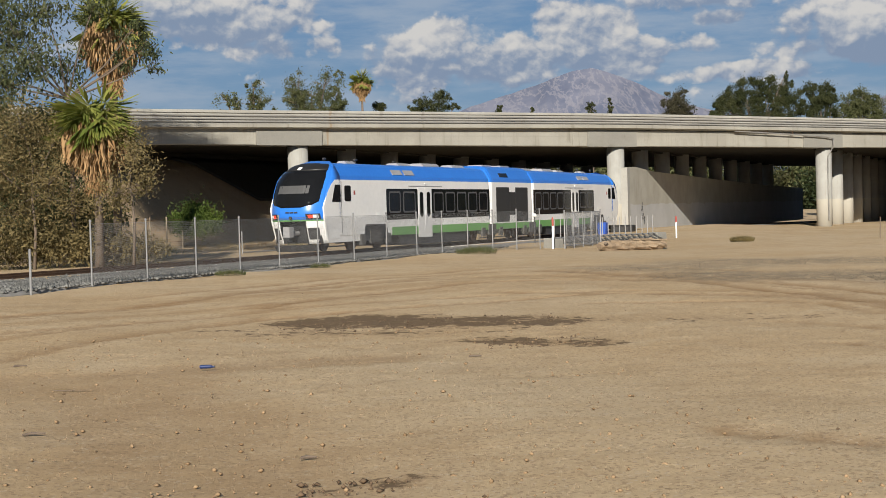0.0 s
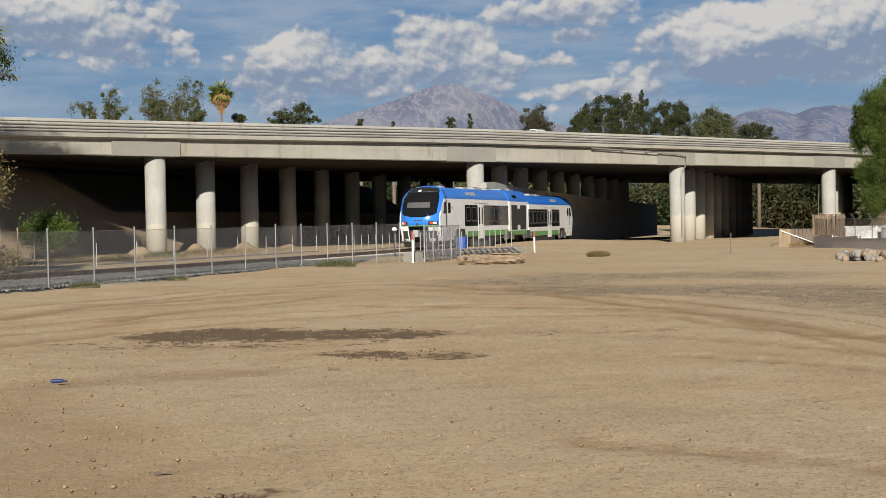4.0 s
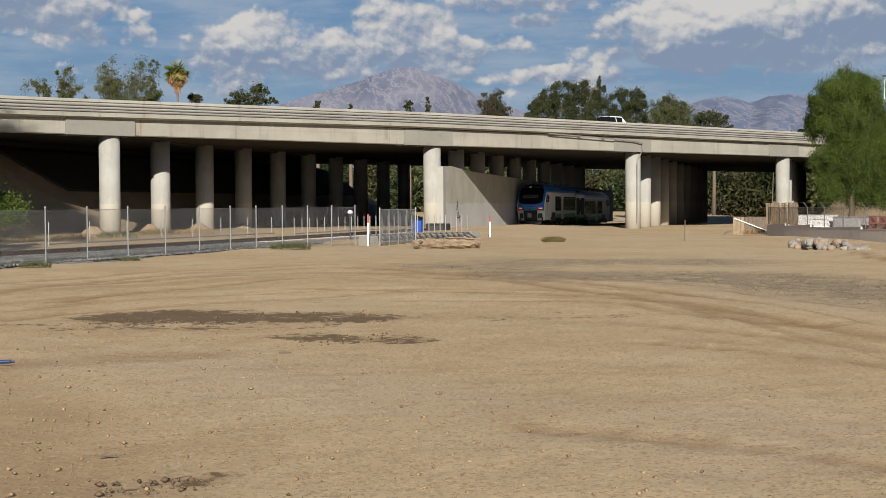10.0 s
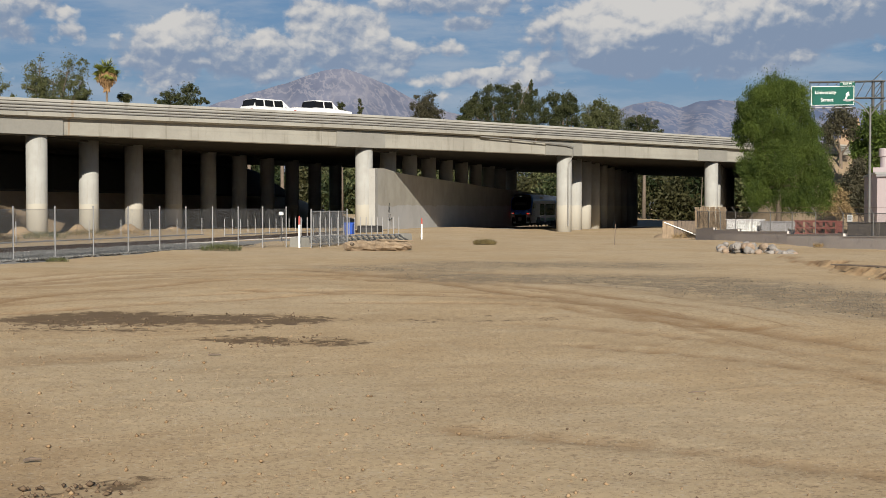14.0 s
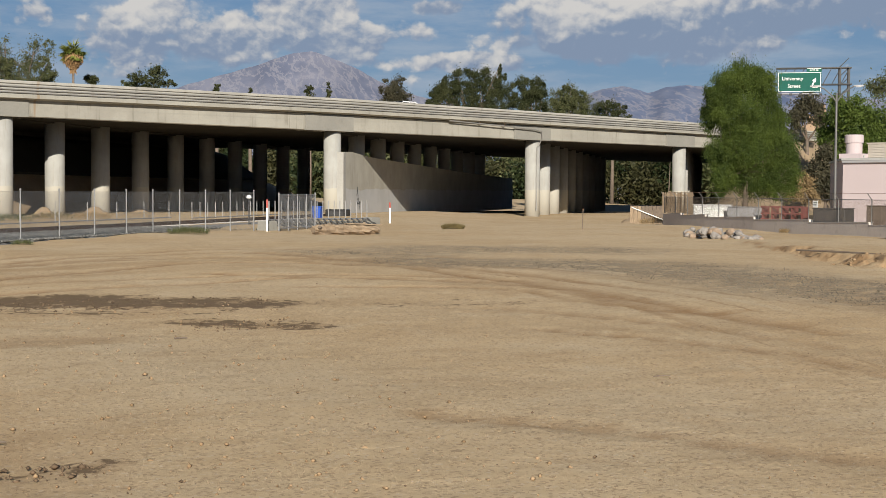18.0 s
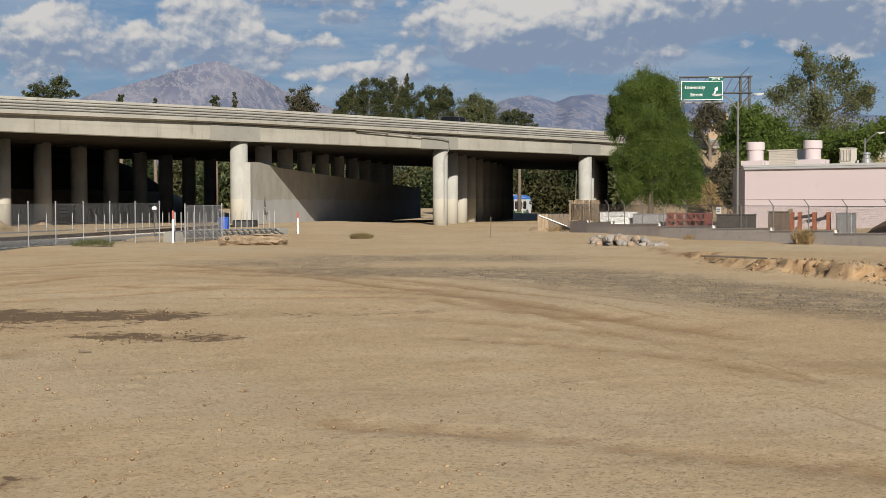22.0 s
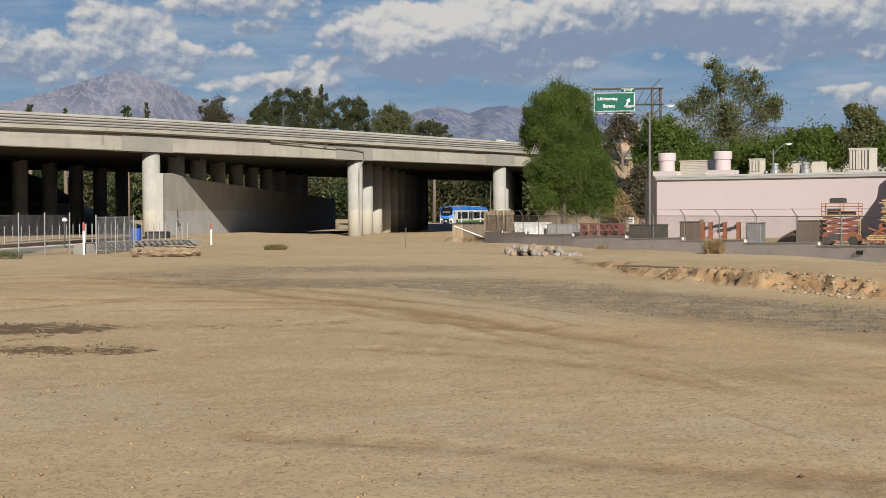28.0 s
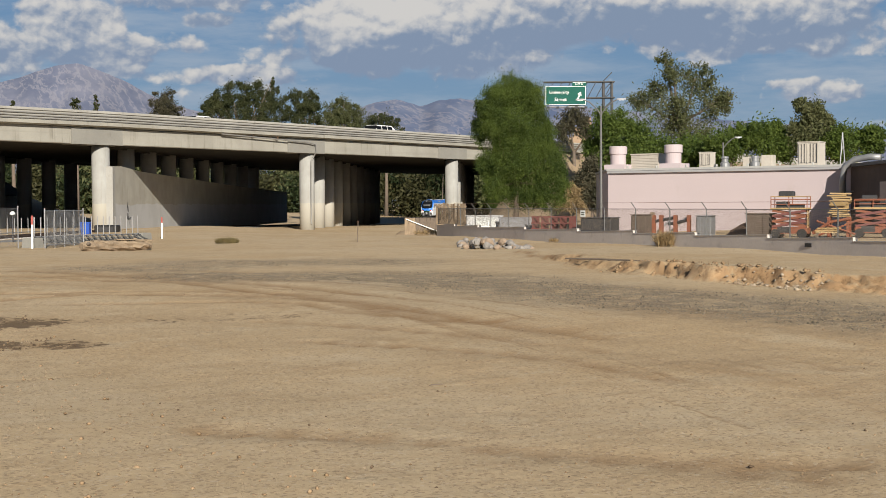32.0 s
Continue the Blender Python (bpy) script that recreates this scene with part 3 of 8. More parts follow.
def ground_material():
    """Dry sandy soil with damp marks, gravel spread and wheel ruts."""
    m = bpy.data.materials.new("sandy_soil")
    m.use_nodes = True
    g = Net(m.node_tree)
    co = g.add("ShaderNodeTexCoord").outputs["Object"]
    rut = g.add("ShaderNodeAttribute", attribute_name="rut").outputs["Fac"]
    stain = g.add("ShaderNodeAttribute", attribute_name="stain").outputs["Fac"]
    gravel = g.add("ShaderNodeAttribute", attribute_name="gravel").outputs["Fac"]
    cut = g.add("ShaderNodeAttribute", attribute_name="cut").outputs["Fac"]
    sweep = g.add("ShaderNodeAttribute", attribute_name="sweep").outputs["Vector"]
    across, run, turned = g.split(sweep)
    broad = g.noise(co, 0.10, 5.0, 0.6)
    mid = g.noise(co, 0.7, 7.0, 0.68)
    streak = g.noise(g.vmath("MULTIPLY", co, (0.35, 1.6, 1.0)), 1.3, 6.0, 0.65)
    fine = g.noise(co, 13.0, 8.0, 0.78)
    grit = g.voronoi(co, 34.0)
    c = g.mix(g.step(broad, 0.35, 0.65), (0.478, 0.352, 0.207), (0.525, 0.412, 0.267))
    c = g.mix(g.math("MULTIPLY", g.step(mid, 0.47, 0.66), 0.42), c, (0.375, 0.269, 0.156))
    c = g.mix(g.math("MULTIPLY", g.step(streak, 0.52, 0.68), 0.30), c, (0.348, 0.237, 0.130))
    pale = g.math("MULTIPLY", g.step(g.noise(co, 0.45, 6.0, 0.6), 0.52, 0.66), 0.6)
    c = g.mix(pale, c, (0.530, 0.425, 0.283))
    # concentric tracks of turning vehicles
    tread = g.noise(g.join(g.math("MULTIPLY", across, 1.9), g.math("MULTIPLY", run, 0.07), 0.0), 1.0, 7.0, 0.72)
    wide = g.noise(g.join(g.math("MULTIPLY", across, 0.55), g.math("MULTIPLY", run, 0.05), 4.0), 1.0, 3.0, 0.6)
    worn = g.math("MULTIPLY", turned, g.step(g.noise(co, 0.22, 4.0, 0.6), 0.36, 0.58))
    c = g.mix(g.math("MULTIPLY", worn, g.step(wide, 0.48, 0.64, 0.0, 0.62)), c, (0.363, 0.241, 0.125))
    c = g.mix(g.math("MULTIPLY", worn, g.step(tread, 0.53, 0.62, 0.0, 0.8)), c, (0.284, 0.175, 0.085))
    c = g.mix(g.math("MULTIPLY", worn, g.step(tread, 0.44, 0.36, 0.0, 0.55)), c, (0.521, 0.423, 0.288))
    c = g.mix(g.math("MULTIPLY", g.step(fine, 0.50, 0.70), 0.55), c, (0.261, 0.182, 0.107))
    c = g.mix(g.math("MULTIPLY", g.step(grit, 0.14, 0.04), g.step(g.noise(co, 3.0, 3.0), 0.54, 0.70, 0.0, 0.7)), c, (0.490, 0.435, 0.356))
    c = g.mix(g.math("MULTIPLY", rut, g.step(g.math("ADD", mid, g.math("MULTIPLY", streak, 0.6)), 0.45, 0.85, 0.3, 0.85)), c, (0.276, 0.170, 0.083))
    cell = g.split(g.voronoi(co, 42.0, out="Color"))[0]
    c = g.mix(g.math("MULTIPLY", g.step(cell, 0.84, 0.90), 0.5), c, (0.205, 0.142, 0.087))
    c = g.mix(g.math("MULTIPLY", g.step(cell, 0.06, 0.03), 0.4), c, (0.537, 0.466, 0.363))
    gm = g.math("MULTIPLY", gravel, g.step(g.noise(co, 1.6, 6.0, 0.7), 0.34, 0.58))
    stones = g.mix(g.step(g.voronoi(co, 15.0, out="Distance"), 0.1, 0.55), (0.348, 0.296, 0.225), (0.111, 0.093, 0.073))
    c = g.mix(g.math("MULTIPLY", gm, 0.60), c, stones)
    rag = g.math("ADD", g.math("MULTIPLY", g.math("SUBTRACT", g.noise(co, 0.9, 5.0, 0.65), 0.5), 3.4), g.math("MULTIPLY", g.math("SUBTRACT", g.noise(co, 4.5, 7.0, 0.75), 0.5), 4.2))
    sm = g.math("MULTIPLY", g.step(g.math("ADD", stain, rag), 0.50, 0.85), g.step(stain, 0.02, 0.2))
    damp = g.math("MULTIPLY", g.step(g.math("ADD", stain, g.math("MULTIPLY", rag, 0.5)), 0.15, 0.7), 0.5)
    c = g.mix(g.math("MULTIPLY", damp, g.step(stain, 0.0, 0.15)), c, (0.284, 0.194, 0.107))
    c = g.mix(g.math("MULTIPLY", sm, 0.82), c, (0.107, 0.073, 0.044))
    # cut face: dark blotches put the shade of its hollows into the colour
    c = g.mix(g.math("MULTIPLY", cut, g.step(mid, 0.35, 0.6, 0.4, 0.95)), c, g.mix(g.step(g.noise(co, 3.0, 6.0, 0.75), 0.36, 0.56), (0.158, 0.091, 0.046), (0.395, 0.249, 0.130)))
    s = g.add("ShaderNodeBsdfPrincipled")
    g.put(s.inputs["Base Color"], c)
    s.inputs["Roughness"].default_value = 0.95
    s.inputs["Specular IOR Level"].default_value = 0.15
    b = g.add("ShaderNodeBump")
    b.inputs["Strength"].default_value, b.inputs["Distance"].default_value = 0.7, 0.06
    h = g.math("ADD", g.math("MULTIPLY", streak, 0.25), g.math("MULTIPLY", fine, 0.28))
    h = g.math("ADD", h, g.math("MULTIPLY", g.math("MULTIPLY", tread, worn), 0.9))
    h = g.math("ADD", h, g.math("MULTIPLY", g.noise(co, 5.0, 5.0, 0.7), 0.35))
    g.put(b.inputs["Height"], g.math("SUBTRACT", h, g.math("MULTIPLY", gm, g.math("MULTIPLY", g.voronoi(co, 17.0), 1.2))))
    g.links.new(b.outputs[0], s.inputs["Normal"])
    g.links.new(s.outputs[0], g.add("ShaderNodeOutputMaterial").inputs[0])
    return m


def steps(*spans):
    """Grid lines: (start, end, spacing) after one another."""
    out = []
    for a, b, d in spans:
        n = max(1, round((b - a) / d))
        out += [a + (b - a) * i / n for i in range(n)]
    return np.array(out + [spans[-1][1]])


def build_ground():
    xs = steps((-4000, -400, 600), (-400, -60, 40), (-60, -20, 3), (-20, 19.5, 0.3), (19.5, 26, 0.1), (26, 45, 0.3), (45, 160, 4), (160, 400, 30), (400, 4000, 600))
    ys = steps((-3000, -200, 400), (-200, 0, 20), (0, 6, 1.5), (6, 18, 0.2), (18, 42, 0.15), (42, 75, 0.4), (75, 200, 3), (200, 320, 5), (320, 400, 20), (400, 4600, 600))
    X, Y = np.meshgrid(xs, ys)
    rut, stain, gravel = along(RUTS, X, Y), along(STAINS, X, Y), along(GRAVEL, X, Y)
    Z = ground_z(X, Y) - 0.05 * rut
    rough = np.random.default_rng(5).normal(size=X.shape) * 0.007
    Z = Z + rough * ((Y > 5) & (Y < 70) & (X > -20) & (X < 45))
    gy, gx = np.gradient(Z)
    slope = np.hypot(gx / np.gradient(X, axis=1), gy / np.gradient(Y, axis=0))
    cut = np.clip((slope - 0.16) * 3, 0, 1) * (X > 15) * (Y < 62)
    v = np.stack([X, Y, Z], -1).reshape(-1, 3)
    nx, ny = len(xs), len(ys)
    i = np.arange(nx - 1)[None, :] + np.arange(ny - 1)[:, None] * nx
    f = np.stack([i, i + 1, i + nx + 1, i + nx], -1).reshape(-1, 4)
    me = bpy.data.meshes.new("ground")
    me.vertices.add(len(v))
    me.vertices.foreach_set("co", v.ravel())
    me.loops.add(f.size)
    me.loops.foreach_set("vertex_index", f.ravel())
    me.polygons.add(len(f))
    me.polygons.foreach_set("loop_start", np.arange(0, f.size, 4))
    me.polygons.foreach_set("use_smooth", np.ones(len(f), bool))
    me.update()
    me.validate()
    for key, values in (("rut", rut), ("stain", stain), ("gravel", gravel), ("cut", cut)):
        me.attributes.new(key, "FLOAT", "POINT").data.foreach_set("value", values.ravel().astype(np.float32))
    me.attributes.new("sweep", "FLOAT_VECTOR", "POINT").data.foreach_set("vector", swept(X, Y).ravel().astype(np.float32))
    me.materials.append(ground_material())
    tagged(new("ground", me), "dry sandy dirt lot with tyre ruts and damp marks", "ground", kind="structure")


build_ground()


def ribbon(s0, s1, profile, name, mat, label, category, step=1.0):
    """A strip along the track with a cross-section of (offset to the right, height)."""
    rings, s = [], s0
    while s <= s1:
        p, h = on_track(s)
        r = Vector((math.sin(h), -math.cos(h), 0))
        rings.append([p + r * o + Vector((0, 0, z)) for o, z in profile])
        s += step
    return solid(name, Shape().loft(rings, True, True), mat, label, category, kind="structure")


def build_track():
    ribbon(0, 400, [(-2.6, -0.2), (-1.9, 0.0), (1.7, 0.0), (3.6, 0.09), (5.6, -0.1), (5.6, -0.4), (-2.6, -0.4)], "ballast", BALLAST, "grey crushed stone ballast under the railway track", "ballast", 1.0)
    for o in (-0.7525, 0.7525):
        w, h0, h1 = 0.036, -0.02, RAIL_Z
        ribbon(0, 400, [(o - 0.07, h0), (o - 0.07, h0 + 0.02), (o - 0.01, h0 + 0.04), (o - 0.01, h1 - 0.04), (o - w, h1 - 0.03), (o - w, h1), (o + w, h1), (o + w, h1 - 0.03), (o + 0.01, h1 - 0.04), (o + 0.01, h0 + 0.04), (o + 0.07, h0 + 0.02), (o + 0.07, h0)], "rail", RAIL_STEEL, "brown rusty steel rail of the railway track", "rail", 1.0)

    # the broad near shoulder, up to the fence
    rings, s = [], 0.0
    while s < 97:
        p, h = on_track(s)
        r = Vector((math.sin(h), -math.cos(h), 0))
        o = float(np.interp(s, [0, 57, 72, 96], [8.4, 8.2, 7.2, 5.6])) + 0.25 * float(wobble(s, 1.7, 12))
        rings.append([p + r * a + Vector((0, 0, z)) for a, z in ((5.0, 0.02), (o - 0.1, 0.06), (o, -0.02), (o, -0.3), (5.0, -0.3))])
        s += 1.0
    solid("ballast_shoulder", Shape().loft(rings), BALLAST, "grey crushed stone shoulder along the fence", "ballast", kind="structure")


build_track()


# ---- the overpass ----
BRIDGE = pose(-3.33, 99.9, 0, 0, 0, 29.0)     # along the deck: x; away from the viewer: y
BENT_AZ = 27.7
BENT_GAP = 7.5
SKEW = math.tan(radians(BENT_AZ + 29.0))      # sideways run of the bents for each metre across the deck
BENTS = [-29.7, 0.0, 29.5, 54.6, 78.4]
COL_R = 0.725
SOFFIT = 6.82


def deck_rise(a):
    """The deck's gentle crest."""
    return float(np.interp(a, [-330, -60, -5, 28, 54, 90, 330], [-0.6, -0.5, -0.2, 0.10, 0.10, 0.02, -0.5]))


def deck_bar(profile, x0=-330.0, x1=330.0, rise=True):
    """A bar along the deck with a cross-section of (y, z above the soffit)."""
    xs = [x0] + [x for x in (-60, -40, -20, -10, -5, 0, 5, 10, 15, 20, 25, 30, 36, 44, 54, 66, 78, 90, 120) if x0 < x < x1] + [x1]
    return Shape().loft([[Vector((x, y, SOFFIT + z + (deck_rise(x) if rise else 0.0))) for y, z in profile] for x in xs])


def build_bridge():
    br = thing("freeway_overpass", BRIDGE, "long beige concrete freeway overpass on round columns", "overpass")
    lean = radians(BENT_AZ - 61.0)
    bent = Vector((math.cos(lean), -math.sin(lean), 0))      # the way the rows of columns run, in the bridge's space
    wide = 46.0
    part("deck_slab", deck_bar([(-1.45, 1.40), (-1.45, 1.64), (-1.42, 1.67), (wide, 1.30), (wide, 1.10), (-0.7, 1.10), (-0.7, 1.36)]), DECK_CONCRETE, br)
    part("road_surface", deck_bar([(-0.92, 1.60), (-0.92, 1.952), (wide - 0.6, 1.952), (wide - 0.6, 1.25)]), ASPHALT, br, "grey asphalt road surface")
    part("box_girder", Shape().loft([[Vector((x, y, SOFFIT + z)) for y, z in ((-0.82, 0.0), (-0.9, 0.06), (-0.9, 1.32), (wide - 1.2, 1.0), (wide - 1.2, 0.0))] for x in (-330.0, 330.0)]), DECK_CONCRETE, br)
    # underside coloured dark for the deep shade there
    part("soffit", Box(-120, 200, -0.6, wide - 1.4, SOFFIT - 0.03, SOFFIT - 0.004), DECK_SHADE, br, "underside of the deck, coloured dark as deep shade")
    for y, f in ((-1.42, 1), (wide - 0.25, -1)):
        part("parapet", deck_bar([(y + 0.10, 1.5), (y + 0.10, 2.36), (y, 2.40), (y, 2.55), (y + 0.04, 2.59), (y + 0.33, 2.59), (y + 0.38, 2.54), (y + 0.45, 1.55), (y + 0.45, 1.3)]), PARAPET_CONCRETE, br, "pale concrete parapet with a recessed band")
        if f > 0:
            for z, r in ((1.78, 0.05), (1.97, 0.045), (2.19, 0.055)):
                part("conduit", deck_bar([(y + 0.03 + r * math.cos(t), z + r * math.sin(t)) for t in (math.pi * k / 4 for k in range(8))], -90, 120), CONDUIT, br, "grey conduit pipe along the parapet")
    col = Shape().tube([(0, 0, -0.8), (0, 0, 2.0), (0, 0, SOFFIT + 0.01)], COL_R, 32).mesh("column", COLUMN, True)
    col_rim = [p for p in col.polygons if abs(p.normal.z) > 0.5]
    for p in col_rim:
        p.use_smooth = False
    for a in BENTS:
        part("cap_block", Shape().loft([[Vector((x, y, SOFFIT + z)) for y, z in ((-1.04, 0.0), (-1.04, 1.20), (-0.8, 1.24), (0.2, 1.24), (0.2, -0.04))] for x in (a - 3.7, a + 1.45)]), CONCRETE_GREY, br, "grey patched pier cap end")
        # cap beams carry the same shade colour
        part("cap_beam", Shape().prism([(a - 1.0, 0.3), (a + 1.0, 0.3), (a + 1.0 + SKEW * 40, 40.3), (a - 1.0 + SKEW * 40, 40.3)], SOFFIT - 0.14, SOFFIT + 0.2), DECK_SHADE, br)
        for k in range(10):
            p = Vector((a, 0, 0)) + bent * (BENT_GAP * k)
            part("column", col, None, br, "round concrete column with a foot coloured as sunlit", m=Matrix.Translation(p))
    # drain pipe on the fascia and down one column
    a = BENTS[3]
    pipe = Shape().tube([(a - 12.6, -1.3, SOFFIT + 1.36), (a - 9.8, -1.3, SOFFIT + 1.28), (a - 4.8, -1.3, SOFFIT + 1.12), (a - 1.2, -1.3, SOFFIT + 0.98), (a - 0.1, -1.28, SOFFIT + 0.82), (a + 0.0, -1.2, SOFFIT + 0.2), (a + 0.05, -0.9, SOFFIT - 0.25), (a - 0.25, -0.8, SOFFIT - 0.7), (a - 0.3, -0.80, SOFFIT - 1.2), (a - 0.3, -0.80, 0.1)], 0.06, 10)
    drain = part("drain_pipe", pipe, CONDUIT, br, "weathered grey drain pipe")
    for x, z in ((a - 12.2, 1.60), (a - 8.6, 1.5), (a - 5.4, 1.42)):
        part("hanger", Box(x - 0.05, x + 0.05, -1.34, -0.9, SOFFIT + z - 0.28, SOFFIT + z - 0.22).box(x - 0.03, x + 0.03, -1.32, -1.26, SOFFIT + z - 0.25, SOFFIT + 1.45), RUST, drain)


def column_material():
    """Pale concrete; the lowest two metres are coloured lighter, as if sunlit."""
    m = bpy.data.materials.new("column_concrete")
    m.use_nodes = True
    g = Net(m.node_tree)
    co = g.add("ShaderNodeTexCoord").outputs["Object"]
    x, y, z = g.split(co)
    a = g.noise(co, 0.7, 6.0, 0.6)
    b = g.noise(g.vmath("MULTIPLY", co, (3.0, 3.0, 0.3)), 2.0, 6.0, 0.6)
    c = g.mix(g.step(a, 0.3, 0.7), (0.35, 0.352, 0.332), (0.295, 0.293, 0.272))
    c = g.mix(g.math("MULTIPLY", g.step(b, 0.5, 0.75), 0.5), c, (0.25, 0.235, 0.20))
    # lighter foot: sunlight below the deck's shadow, put into the colour
    foot = g.step(g.math("ADD", z, g.math("MULTIPLY", a, 0.25)), 2.22, 2.18)
    c = g.mix(g.math("MULTIPLY", foot, 0.8), c, (0.40, 0.375, 0.315))
    s = g.add("ShaderNodeBsdfPrincipled")
    g.put(s.inputs["Base Color"], c)
    s.inputs["Roughness"].default_value = 0.85
    n = g.add("ShaderNodeBump")
    n.inputs["Strength"].default_value, n.inputs["Distance"].default_value = 0.2, 0.02
    g.put(n.inputs["Height"], g.noise(co, 25.0, 4.0))
    g.links.new(n.outputs[0], s.inputs["Normal"])
    g.links.new(s.outputs[0], g.add("ShaderNodeOutputMaterial").inputs[0])
    return m


COLUMN = column_material()
build_bridge()


def wall_material():
    """Grey-beige board-marked concrete with a broad band of grey overpaint along its foot."""
    m = bpy.data.materials.new("overpainted_wall")
    m.use_nodes = True
    g = Net(m.node_tree)
    co = g.add("ShaderNodeTexCoord").outputs["Object"]
    x, y, z = g.split(co)
    a = g.noise(co, 0.5, 6.0, 0.6)
    c = g.mix(g.step(a, 0.3, 0.7), (0.40, 0.385, 0.335), (0.33, 0.315, 0.27))
    c = g.mix(g.math("MULTIPLY", g.step(g.noise(g.vmath("MULTIPLY", co, (2.0, 2.0, 0.25)), 1.5, 6.0), 0.52, 0.72), 0.4), c, (0.26, 0.245, 0.20))
    edge = g.math("ADD", z, g.math("MULTIPLY", g.noise(co, 0.45, 3.0), 0.7))
    c = g.mix(g.step(edge, 2.42, 2.36), c, g.mix(g.step(a, 0.4, 0.6), (0.44, 0.44, 0.435), (0.40, 0.40, 0.395)))
    s = g.add("ShaderNodeBsdfPrincipled")
    g.put(s.inputs["Base Color"], c)
    s.inputs["Roughness"].default_value = 0.85
    g.links.new(s.outputs[0], g.add("ShaderNodeOutputMaterial").inputs[0])
    return m


def build_wall():
    p, d = Vector((23.5, 114.0, 0)), Vector((math.sin(radians(BENT_AZ)), math.cos(radians(BENT_AZ)), 0))
    n = Vector((-d.y, d.x, 0))
    rings = []
    for s, z in ((0, 5.12), (2.2, 5.2), (8, 4.9), (54, 4.12), (88, 3.8)):
        a = p + d * s
        rings.append([a + Vector((0, 0, -0.6)), a + Vector((0, 0, z)), a + n * 0.5 + Vector((0, 0, z)), a + n * 0.5 + Vector((0, 0, -0.6))])
    w = solid("crash_wall", Shape().loft(rings), wall_material(), "tall concrete crash wall beside the track, foot overpainted grey", "wall", kind="structure")
    part("end_pilaster", Shape().prism([tuple((p + d * a + n * b)[:2]) for a, b in ((-0.75, -0.1), (-0.02, -0.1), (-0.02, 0.55), (-0.75, 0.55))], -0.6, 5.1), CONCRETE_WHITE, w)
    # a scrawl of black paint: a few plain strokes
    for k, (s, z, h, t) in enumerate(((3.9, 1.9, 0.34, 0.2), (3.75, 1.45, 0.5, 0.2), (4.05, 1.4, 0.5, -0.2), (3.8, 0.8, 0.5, 0.1), (4.1, 0.75, 0.55, 0.5), (4.5, 0.3, 0.7, 0.15), (4.4, 0.75, 0.16, 1.4))):
        c = p + d * s - n * 0.012
        part("paint_stroke", Shape().tube([c + d * (-t * 0.3) + Vector((0, 0, z)), c + d * (t * 0.1) + Vector((0, 0, z + h * 0.5)), c + d * (t * 0.3) + Vector((0, 0, z + h))], 0.03, 6), BLACK, w)


build_wall()


